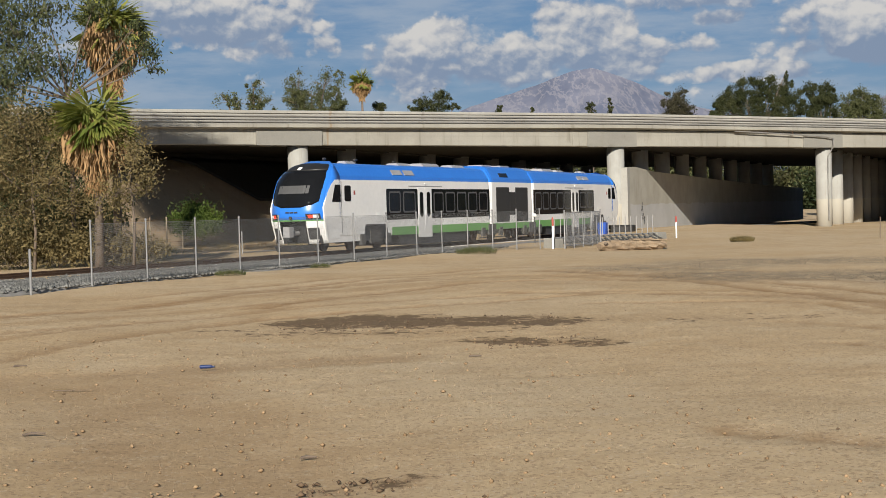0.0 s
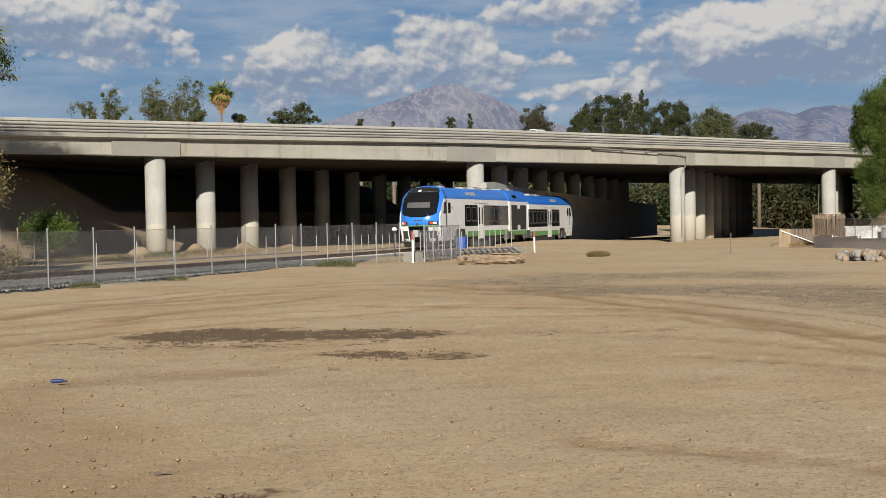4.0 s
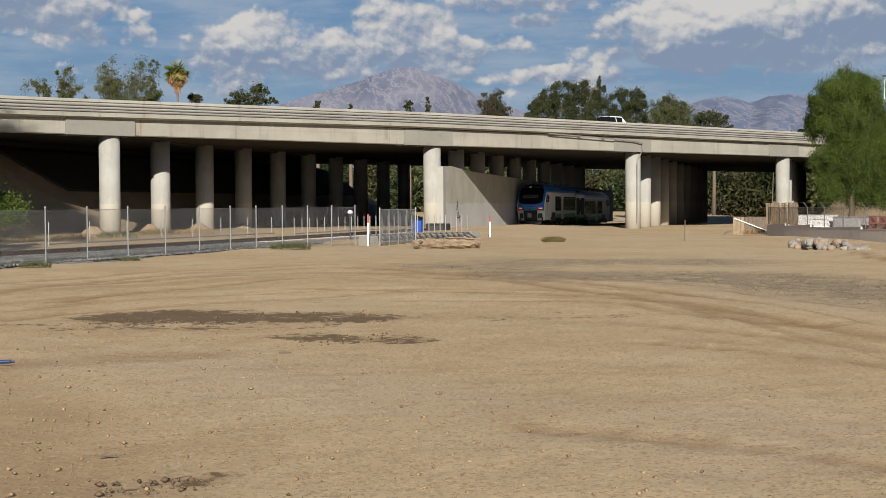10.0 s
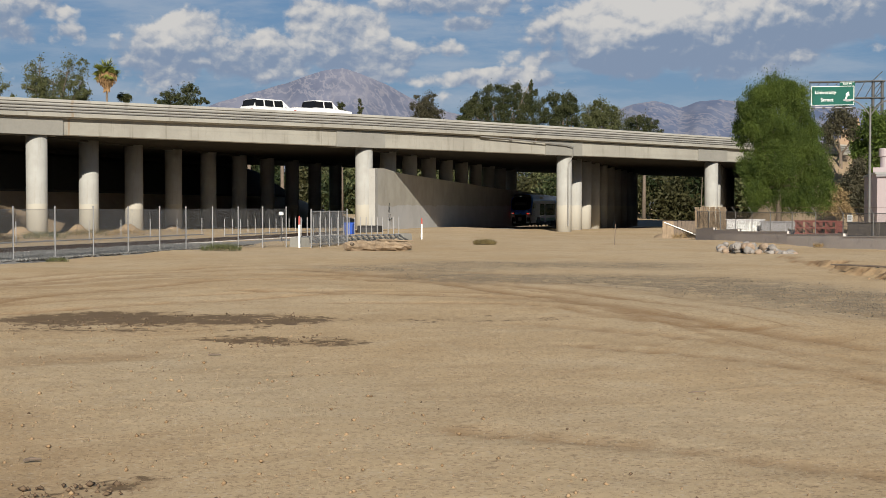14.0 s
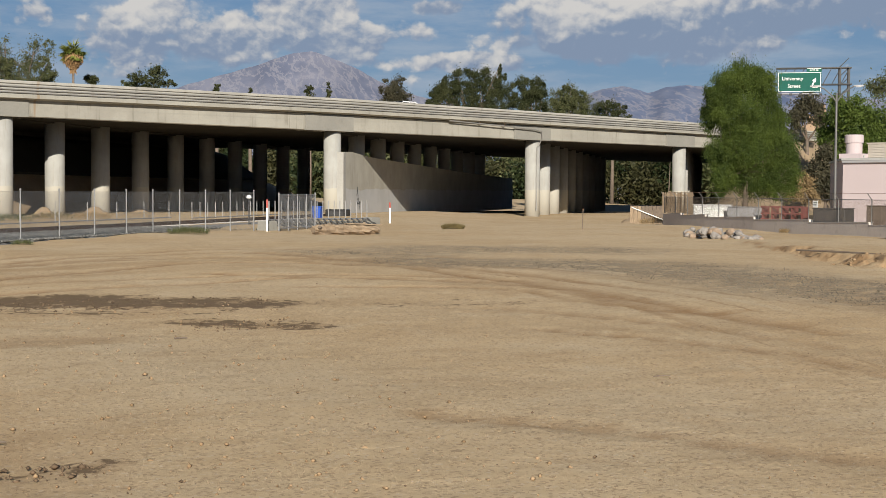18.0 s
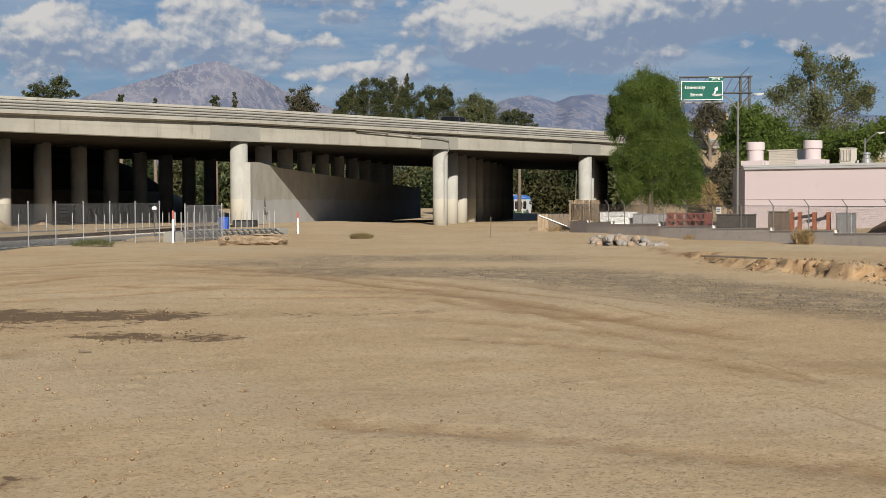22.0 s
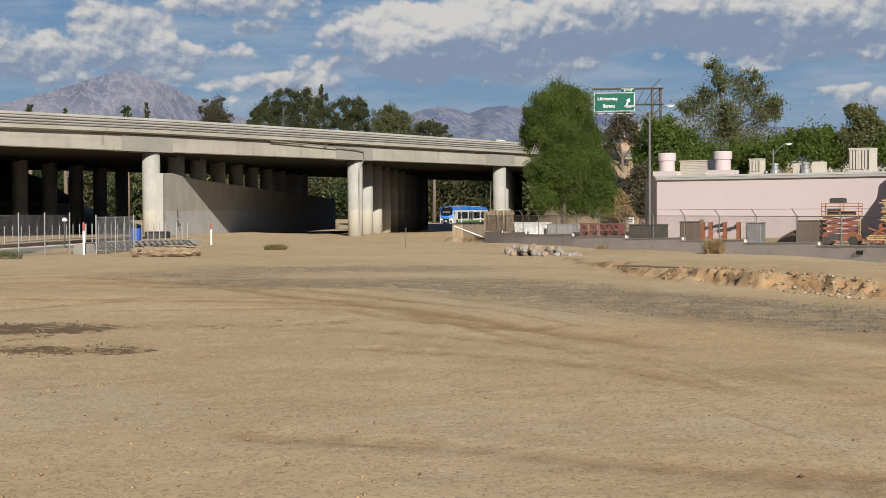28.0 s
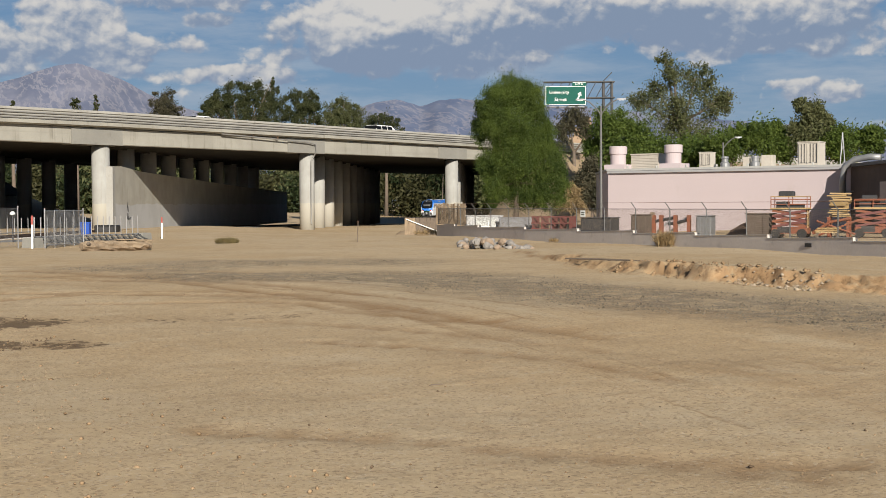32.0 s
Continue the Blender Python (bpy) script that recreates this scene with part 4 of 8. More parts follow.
def build_embankments():
    """Sandy slopes that carry the freeway at both ends of the overpass, with abutment walls."""
    sand = material("embankment_sand", (0.33, 0.25, 0.16), (0.26, 0.19, 0.12), 6.0, 0.5, 0.95, bump=0.7, bump_scale=9.0, spot=(0.20, 0.15, 0.09), spots=0.6)
    for name, far, foot, label in (("embankment", -330.0, -6.5, "sandy embankment slope under the overpass"), ("embankment", 330.0, 84.0, "dry brush covered embankment slope beside the overpass")):
        sh = Shape()
        sgn = -1 if far < 0 else 1
        al = [foot + sgn * a for a in (0, 1.2, 2.5, 4, 6, 8, 10, 11.5, 13, 16, 24, 50, 100, abs(far - foot))]
        bs = [-14, -11, -9, -7, -5, -3.2, -2, 0, 6, 14, 24, 34, 44, 50, 58]
        for a in al:
            for b in bs:
                run = abs(a - foot)
                ramp = min(run * 0.52, 6.3 if run < 13.5 else 8.1)
                front = min(max((b + 14) / 11.5, 0), 1) if sgn > 0 else min(max((b + 12) / 17.0, 0), 1) * min(max((58 - b) / 12, 0), 1)
                k = noise.noise(Vector((a * 0.3, b * 0.3, 2.0))) * 0.25
                sh.v.append((a + SKEW * b, b, -0.15 + ramp * front + k * min(ramp, 1.0)))
        nb = len(bs)
        for i in range(len(al) - 1):
            for j in range(nb - 1):
                a = i * nb + j
                sh.f.append((a, a + 1, a + nb + 1, a + nb))
        solid(name, sh, sand, label, "embankment", kind="structure", m=BRIDGE, smooth=True)
        # dark sheet laid over the slope: the shade under the deck, put in as colour
        shade_sheet = Shape()
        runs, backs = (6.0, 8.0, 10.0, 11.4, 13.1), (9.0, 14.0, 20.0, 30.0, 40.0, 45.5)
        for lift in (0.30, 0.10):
            shade_sheet.v += [(foot + sgn * r + SKEW * b, b, -0.15 + min(r * 0.52, 6.3) * min((58 - b) / 12, 1.0) + lift) for r in runs for b in backs]
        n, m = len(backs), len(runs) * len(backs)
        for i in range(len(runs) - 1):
            shade_sheet.f += [(i * n + j, i * n + j + 1, i * n + n + j + 1, i * n + n + j) for j in range(n - 1)]
            shade_sheet.f += [(m + i * n + n + j, m + i * n + n + j + 1, m + i * n + j + 1, m + i * n + j) for j in range(n - 1)]
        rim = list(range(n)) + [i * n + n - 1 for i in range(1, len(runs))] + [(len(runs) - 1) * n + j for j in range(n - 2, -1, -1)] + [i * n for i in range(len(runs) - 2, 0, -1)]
        shade_sheet.f += [(b, a, a + m, b + m) for a, b in zip(rim, rim[1:] + rim[:1])]
        solid("slope_paving", shade_sheet, DECK_SHADE, "dark sheet added over the slope as the shade under the deck", "paving", kind="structure", m=BRIDGE)
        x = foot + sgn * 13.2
        # abutment face also coloured as deep shade
        solid("abutment_wall", Shape().prism([(x + SKEW * b + w, b) for b, w in ((-0.8, 0), (-0.8, sgn), (45.0, sgn), (45.0, 0))], 0.0, SOFFIT - 0.01), DECK_SHADE, "concrete abutment wall under the deck end, coloured dark as shade", "wall", kind="structure", m=BRIDGE)


build_embankments()


# ---- the train ----
UNDER_GREY = material("bogie_steel", (0.09, 0.088, 0.085), (0.06, 0.058, 0.055), 10.0, 1.0, 0.6)
HALF = 1.41


def front_x(z):
    """How far back the raked end lies at a height."""
    return float(np.interp(z, [0.3, 0.9, 1.25, 1.7, 2.3, 2.9, 3.4, 3.75, 3.95], [0.42, 0.16, 0.0, 0.05, 0.22, 0.5, 0.9, 1.4, 2.0]))


def half_w(z):
    return float(np.interp(z, [0.3, 0.6, 1.0, 2.98, 3.17, 3.42, 3.66, 3.78, 3.86, 3.95], [1.32, 1.38, HALF, HALF, 1.385, 1.27, 1.12, 0.95, 0.62, 0.45]))


def nose_point(y, z, lift=0.0):
    """A point of the end's skin; y from -1 to 1 across."""
    return Vector((front_x(z) + 0.62 * abs(y) ** 3.2 - lift, y * half_w(z), z))


def nose_patch(y0, y1, zs, ny, lift, edge=None):
    """A piece of the end's skin with some thickness behind it; edge narrows it by height."""
    sh = Shape()
    grid = []
    for z in zs:
        k = edge(z) if edge else 1.0
        grid.append([nose_point((y0 + (y1 - y0) * j / ny) * k, z, lift) for j in range(ny + 1)])
    n = ny + 1
    for depth in (0.0, 0.05):
        sh.v += [tuple(p + Vector((depth, 0, 0))) for row in grid for p in row]
    m = len(zs) * n
    for i in range(len(zs) - 1):
        for j in range(ny):
            a = i * n + j
            sh.f += [(a, a + 1, a + 1 + n, a + n), (m + a + n, m + a + n + 1, m + a + 1, m + a)]
    rim = [j for j in range(n)] + [i * n + n - 1 for i in range(1, len(zs))] + [(len(zs) - 1) * n + j for j in range(n - 2, -1, -1)] + [i * n for i in range(len(zs) - 2, 0, -1)]
    for a, b in zip(rim, rim[1:] + rim[:1]):
        sh.f.append((b, a, a + m, b + m))
    return sh


def side_panel(x0, x1, z0, z1, side, lift=0.006, thick=0.02, chamfer=0.0):
    y = side * HALF
    a, b = y + side * lift, y - side * thick
    c = chamfer
    pts = [(x0 + c, z0), (x1 - c, z0), (x1, z0 + c), (x1, z1 - c), (x1 - c, z1), (x0 + c, z1), (x0, z1 - c), (x0, z0 + c)] if c else [(x0, z0), (x1, z0), (x1, z1), (x0, z1)]
    return Shape().loft([[Vector((x, yy, z)) for x, z in pts] for yy in (a, b)])


def body_ring(x, z0=0.5, top=2.98, w=HALF):
    return [Vector((x, y, z)) for y, z in ((-w + 0.05, z0), (-w, z0 + 0.12), (-w, top), (w, top), (w, z0 + 0.12), (w - 0.05, z0))]


def roof_ring(x, z0=2.982, rise=0.95, w=HALF):
    return [Vector((x, y * w / HALF, z0 + z * rise)) for y, z in ((-1.41, 0), (-1.385, 0.2), (-1.12, 0.72), (-0.95, 0.84), (-0.5, 0.92), (0, 0.94), (0.5, 0.92), (0.95, 0.84), (1.12, 0.72), (1.385, 0.2), (1.41, 0))]


def bogie(owner, x):
    b = part("bogie", Shape().box(x - 1.6, x + 1.6, -1.36, -1.2, 0.42, 0.62).box(x - 1.6, x + 1.6, 1.2, 1.36, 0.42, 0.62).box(x - 0.35, x + 0.35, -1.1, 1.1, 0.4, 0.7).box(x - 0.5, x + 0.5, -1.44, -1.34, 0.32, 0.78).box(x - 0.5, x + 0.5, 1.34, 1.44, 0.32, 0.78), UNDER_GREY, owner, "dark steel bogie")
    for wx in (x - 1.2, x + 1.2):
        sh = Shape()
        for y in (-0.82, 0.68):
            sh.tube([(wx, y, 0.435 + RAIL_Z * 0), (wx, y + 0.14, 0.435)], 0.43, 20)
        sh.tube([(wx, -0.9, 0.435), (wx, 0.9, 0.435)], 0.09, 10)
        part("wheelset", sh, RAIL_STEEL, b, "worn steel wheels")
        for y in (-1.4, 1.4):
            part("axle_box", Box(wx - 0.2, wx + 0.2, y - 0.06, y + 0.06, 0.26, 0.62), UNDER_GREY, b)


def end_car(label):
    """A driving car: raked end at x = 0, inner end at x = 17.6."""
    L = 17.6
    car = thing("rail_car", pose(0, 0, 0), label, "train", "cars of the train")
    part("body", Shape().loft([body_ring(1.75), body_ring(L - 0.15), body_ring(L, w=1.34)]), WHITE_PAINT, car, "glossy white body side")
    part("roof", Shape().loft([roof_ring(1.98, rise=0.93), roof_ring(2.6), roof_ring(L - 0.2), roof_ring(L, w=1.36, rise=0.9)]), BLUE_PAINT, car, "bright blue roof")
    levels = [1.02, 1.15, 1.3, 1.5, 1.75, 2.0, 2.3, 2.6, 2.9, 3.1, 3.3, 3.5, 3.65, 3.8, 3.95]
    end = part("end_skin", nose_patch(-1, 1, levels, 22, 0.0), BLUE_PAINT, car, "bright blue raked front end", smooth=True)
    part("windscreen", nose_patch(-0.9, 0.9, [1.62, 1.74, 1.9, 2.1, 2.3, 2.6, 2.9, 3.1, 3.3, 3.45], 16, 0.02, lambda z: float(np.interp(z, [1.62, 1.74, 1.9, 2.6, 3.45], [0.4, 0.78, 0.95, 0.98, 0.97]))), GLASS, end, "large dark windscreen", smooth=True)
    part("visor", nose_patch(-0.9, 0.9, [3.45, 3.55, 3.66, 3.76, 3.84], 12, 0.024), BLACK, end, "black visor above the windscreen", smooth=True)
    part("blind", nose_patch(-0.55, 0.58, [2.3, 2.5, 2.7], 6, 0.026), WINDOW_RIM, end, "pale grey sun blind behind the glass")
    part("headlamp", nose_patch(0.05, 0.22, [3.5, 3.58, 3.64], 3, 0.034), LAMP_WHITE, end)
    part("number_bars", Shape().box(-0.028, 0.1, -0.36, -0.2, 1.36, 1.42).box(-0.028, 0.1, -0.14, 0.02, 1.36, 1.42).box(-0.028, 0.1, 0.08, 0.24, 1.36, 1.42), DARK_GREY, end)
    part("coupler_eye", Shape().tube([(-0.03, 0, 1.14), (0.06, 0, 1.14)], 0.07, 14), DARK_GREY, end)
    part("bumper_recess", Box(0.62, 1.5, -1.2, 1.2, 0.42, 1.02), BLACK, car, "black recess round the coupler")
    part("sill_strip", nose_patch(-0.96, 0.96, [1.02, 1.07], 16, 0.016), GREEN_PAINT, car, "thin green strip under the lamps")
    for s in (-1, 1):
        part("bumper", nose_patch(s * 0.5, s * 1.0, [0.40, 0.5, 0.7, 0.9, 1.02], 8, 0.02), WHITE_PAINT, car, "white lower corner bumper", smooth=True)
        part("step_grille", nose_patch(s * 0.54, s * 0.84, [0.5, 0.7, 0.9], 5, 0.045), DARK_GREY, car, "dark grey step grille")
        part("tail_lamp", nose_patch(s * 0.60, s * 0.72, [1.13, 1.2, 1.26], 3, 0.03), TAIL_RED, car, "lit red tail lamp")
        part("head_lamp", nose_patch(s * 0.735, s * 0.86, [1.13, 1.2, 1.27], 3, 0.03), LAMP_WHITE, car)
        part("lamp_surround", nose_patch(s * 0.52, s * 0.9, [1.08, 1.2, 1.32], 5, 0.014), BLACK, car)
    coupler = Shape().tube([(0.9, 0, 0.75), (-0.05, 0, 0.75)], 0.09, 10).box(-0.35, -0.02, -0.17, 0.17, 0.6, 0.92).tube([(-0.36, 0.1, 0.82), (-0.36, 0.1, 0.7)], 0.05, 8)
    part("coupler", coupler, GREY_PAINT, car, "grey automatic coupler")
    plow = Shape().loft([[Vector(p) for p in ((-0.1 + abs(y) * 0.35, y * 1.1, 0.36), (0.0 + abs(y) * 0.35, y * 1.1, 0.36), (0.25 + abs(y) * 0.3, y * 1.05, 0.1), (0.15 + abs(y) * 0.3, y * 1.05, 0.1))] for y in (-1, -0.5, 0, 0.5, 1)])
    part("rail_guard", plow, DARK_GREY, car)
    for s in (-1, 1):
        # cab flank between the blue end and the white body
        flank = Shape()
        rings = []
        for z in (0.5, 1.0, 1.6, 2.3, 2.75, 2.98):
            xa = max(front_x(z) + 0.48, float(np.interp(z, [1.6, 2.3, 2.75, 2.98], [0.5, 0.85, 1.2, 1.5])))
            ya = half_w(z)
            rings.append([Vector((xa, s * (ya + 0.003), z)), Vector((xa + 0.15, s * (ya + 0.008), z)), Vector((1.78, s * (HALF + 0.004), z)), Vector((1.78, s * (HALF - 0.06), z)), Vector((xa + 0.15, s * (ya - 0.06), z)), Vector((xa, s * (ya - 0.06), z))])
        flank.loft(rings)
        part("cab_flank", flank, WHITE_PAINT, car, "white flank with an arched edge")
        side = Shape().loft([[Vector((x, s * (half_w(z) - d), z)) for x, d in ((front_x(z) + 0.58, 0), (max(front_x(z) + 0.7, 1.99), 0), (max(front_x(z) + 0.7, 1.99), 0.1), (front_x(z) + 0.58, 0.1))] for z in (1.02, 1.6, 2.3, 2.7, 2.98, 3.17, 3.42, 3.66, 3.78)])
        part("cab_side", side, BLUE_PAINT, car, "blue shoulder behind the windscreen", smooth=True)
        part("cab_window", Shape().loft([[Vector((x, s * y, z)) for x, z in ((1.22, 1.85), (1.95, 1.85), (1.95, 2.72), (1.5, 2.72))] for y in (HALF + 0.012, HALF - 0.05)]), GLASS, car, "dark slanting cab side window")
        part("cab_door_window", side_panel(2.3, 2.85, 1.88, 2.68, s, 0.01, chamfer=0.07), GLASS, car)
        part("door_gap", side_panel(2.02, 2.05, 0.7, 2.9, s, 0.004), DARK_GREY, car)
        part("flag_panel", side_panel(3.1, 3.24, 2.2, 2.42, s, 0.008), RED_PAINT, car, "small red and white flag panel")
        part("notice", side_panel(5.15, 5.4, 1.12, 1.3, s, 0.008), SIGN_WHITE, car)
        # glazing band, split by the doors
        band = part("window_band", side_panel(6.1, 9.25, 0.98, 2.52, s, 0.005, chamfer=0.06), GLASS, car, "black glazed window band")
        for x0, x1 in ((6.35, 7.5), (7.75, 9.0)):
            rim = part("window_rim", side_panel(x0, x1, 1.25, 2.38, s, 0.010, chamfer=0.09), WINDOW_RIM, band)
            part("window_pane", side_panel(x0 + 0.09, x1 - 0.09, 1.34, 2.29, s, 0.014, chamfer=0.07), GLASS, band)
        band = part("window_band", side_panel(10.75, L - 0.02, 0.98, 2.52, s, 0.005), GLASS, car, "black glazed window band")
        for k in range(5):
            x0 = 10.95 + k * 1.33
            part("window_rim", side_panel(x0, x0 + 1.08, 1.2, 2.36, s, 0.010, chamfer=0.09), WINDOW_RIM, band)
            part("window_pane", side_panel(x0 + 0.09, x0 + 0.99, 1.29, 2.27, s, 0.014, chamfer=0.07), GLASS, band)
        for x0, x1 in ((9.28, 9.98), (10.02, 10.72)):
            leaf = part("door_leaf", side_panel(x0, x1, 0.42, 2.6, s, 0.012, chamfer=0.02), WHITE_PAINT, car, "white sliding door leaf")
            part("door_window", side_panel(x0 + 0.17, x1 - 0.17, 1.05, 2.35, s, 0.018, chamfer=0.1), GLASS, leaf)
        part("door_rail", side_panel(8.3, 11.9, 2.66, 2.70, s, 0.02), GREY_PAINT, car)
        part("lamp_button", Shape().tube([(10.0, s * HALF, 2.82), (10.0, s * (HALF + 0.04), 2.82)], 0.05, 8), LAMP_WHITE, car)
        for x0, x1 in ((6.6, 9.26), (10.74, L - 0.02)):
            part("green_stripe", side_panel(x0, x1, 0.5, 0.86, s, 0.006), GREEN_PAINT, car, "green stripe along the sill")
        part("skirt", Shape().loft([[Vector((x, s * y, z)) for x, z in ((0.95, 0.42), (3.7, 0.42), (3.95, 0.56), (0.8, 0.56))] for y in (1.39, 1.28)]), WHITE_PAINT, car)
        part("underframe", Shape().loft([[Vector((x, s * y, z)) for x, z in ((7.7, 0.12), (15.0, 0.12), (15.4, 0.5), (7.3, 0.5))] for y in (1.3, 0.4)]), DARK_GREY, car, "dark grey underfloor equipment cover")
        part("bogie_cutout", side_panel(4.0, 6.15, 0.45, 0.92, s, 0.006, chamfer=0.12), BLACK, car)
        for x0 in (6.9, 8.1):
            part("roof_window", Shape().loft([[Vector((x, s * y, z)) for x, y, z in ((x0, 1.34 - d, 3.28), (x0 + 1.0, 1.34 - d, 3.28), (x0 + 1.0, 1.17 - d, 3.55), (x0, 1.17 - d, 3.55))] for d in (-0.015, 0.05)]), GREY_PAINT, car, "grey roof hatch")
    for x0, x1, z, y in ((4.4, 5.2, 4.0, 0.3), (9.2, 10.4, 3.99, 0.4), (11.6, 13.4, 4.02, 0.5), (15.2, 16.6, 4.0, 0.4)):
        unit = part("roof_unit", Shape().loft([[Vector((x, yy, zz)) for yy, zz in ((-y, 3.8), (-y, z - 0.12), (-y + 0.15, z), (y - 0.15, z), (y, z - 0.12), (y, 3.8))] for x in (x0, x1)]), GREY_PAINT, car, "grey rooftop equipment housing")
        part("grille", Box(x0 + 0.3, x1 - 0.3, -y * 0.6, y * 0.6, z + 0.004, z + 0.03), DARK_GREY, unit)
    for x in (3.4, 6.2, 10.0):
        part("antenna", Shape().tube([(x, 0.3, 3.85), (x, 0.3, 4.15)], 0.025, 6).tube([(x - 0.12, 0.3, 4.1), (x + 0.12, 0.3, 4.1)], 0.05, 6), DARK_GREY, car)
    bogie(car, 5.0)
    part("gangway", Box(L - 0.02, L + 0.22, -1.05, 1.05, 0.75, 3.4), RUBBER, car, "black corrugated gangway")
    return car


def power_car():
    """The short module between the two cars."""
    L = 6.0
    car = thing("power_car", pose(0, 0, 0), "short white and blue power module with black louvred sides", "train", "cars of the train")
    part("body", Shape().loft([body_ring(0, w=1.34), body_ring(0.15), body_ring(L - 0.15), body_ring(L, w=1.34)]), WHITE_PAINT, car, "glossy white body side")
    part("roof", Shape().loft([roof_ring(0, w=1.36), roof_ring(0.25, rise=1.1), roof_ring(L - 0.25, rise=1.1), roof_ring(L, w=1.36)]), BLUE_PAINT, car, "bright blue roof")
    for s in (-1, 1):
        for x0, x1, z0, z1 in ((0.7, 2.55, 0.86, 2.66), (2.56, 3.44, 1.0, 2.35), (3.45, 5.3, 0.86, 2.66)):
            lou = part("louvre_panel", side_panel(x0, x1, z0, z1, s, 0.01, chamfer=0.04), BLACK, car, "black louvred panel")
            for k in range(6):
                z = z0 + 0.14 + k * (z1 - z0 - 0.25) / 5
                part("slat", side_panel(x0 + 0.08, x1 - 0.08, z, z + 0.05, s, 0.03), DARK_GREY, lou)
        part("green_stripe", side_panel(0.05, L - 0.05, 0.5, 0.8, s, 0.006), GREEN_PAINT, car, "green stripe along the sill")
        part("roof_window", Shape().loft([[Vector((x, s * y, z)) for x, y, z in ((1.4, 1.34 - d, 3.3), (2.6, 1.34 - d, 3.3), (2.6, 1.15 - d, 3.65), (1.4, 1.15 - d, 3.65))] for d in (-0.02, 0.05)]), GLASS, car)
    for x in (1.0, 3.6):
        part("roof_unit", Box(x, x + 1.2, -0.45, 0.45, 3.9, 4.08), GREY_PAINT, car)
    bogie(car, 0.05)
    bogie(car, L - 0.05)
    part("gangway", Box(L - 0.02, L + 0.22, -1.05, 1.05, 0.75, 3.4), RUBBER, car, "black corrugated gangway")
    return car


TAIL_S0, SPEED = 0.0, 8.3          # metres along the track at the start; metres a second
for i, q in enumerate(TRACK_LINE):
    if (q - Vector((-2.2, 62.5, 0))).length < 0.4:
        TAIL_S0 = i * 0.5
LOW_Z = [0.0, 0.42, 0.50, 0.86, 0.98, 1.03, 1.20, 1.62, 2.52, 2.98, 3.93, 4.3]
TRUE_Z = [0.0, 0.47, 0.65, 1.05, 1.40, 1.48, 1.68, 2.08, 2.90, 3.30, 4.17, 4.55]
LONG = 1.04


def raise_floor(car):
    """High-floor proportions: sills, windows and roof stand higher over the bogies, and the car is longer."""
    for ob in car.children_recursive:
        n = len(ob.data.vertices)
        co = np.empty(n * 3)
        ob.data.vertices.foreach_get("co", co)
        co = co.reshape(n, 3)
        co[:, 2] = np.interp(co[:, 2], LOW_Z, TRUE_Z)
        co[:, 0] *= LONG
        ob.data.vertices.foreach_set("co", co.ravel())
        ob.data.update()


rear_car = end_car("white and blue diesel railcar with a black windscreen, lit tail lamps")
mid_car = power_car()
raise_floor(rear_car)
raise_floor(mid_car)
front_car = copy_thing(rear_car, pose(0, 0, 0))
tagged(front_car, "white and blue leading railcar with green sill stripe")


def train_pose(s0, s1, flip=False):
    a, b = on_track(s0)[0], on_track(s1)[0]
    if flip:
        a, b = b, a
    return Matrix.Translation(a + Vector((0, 0, RAIL_Z))) @ Matrix.Rotation(math.atan2(b.y - a.y, b.x - a.x), 4, "Z")


def move_train():
    rows = ([], [], [])
    for k in range(0, 33):
        f = min(max((k - 8) / 14, 0.0), 1.0)
        s = TAIL_S0 - 0.6 + SPEED * k + 7.0 * f * f * (3 - 2 * f)
        rows[0].append((k, train_pose(s, s + 17.6 * LONG)))
        rows[1].append((k, train_pose(s + 17.8 * LONG, s + 23.8 * LONG)))
        rows[2].append((k, train_pose(s + 24.0 * LONG, s + 41.6 * LONG, True)))
    for car, r in zip((rear_car, mid_car, front_car), rows):
        walk(car, r)


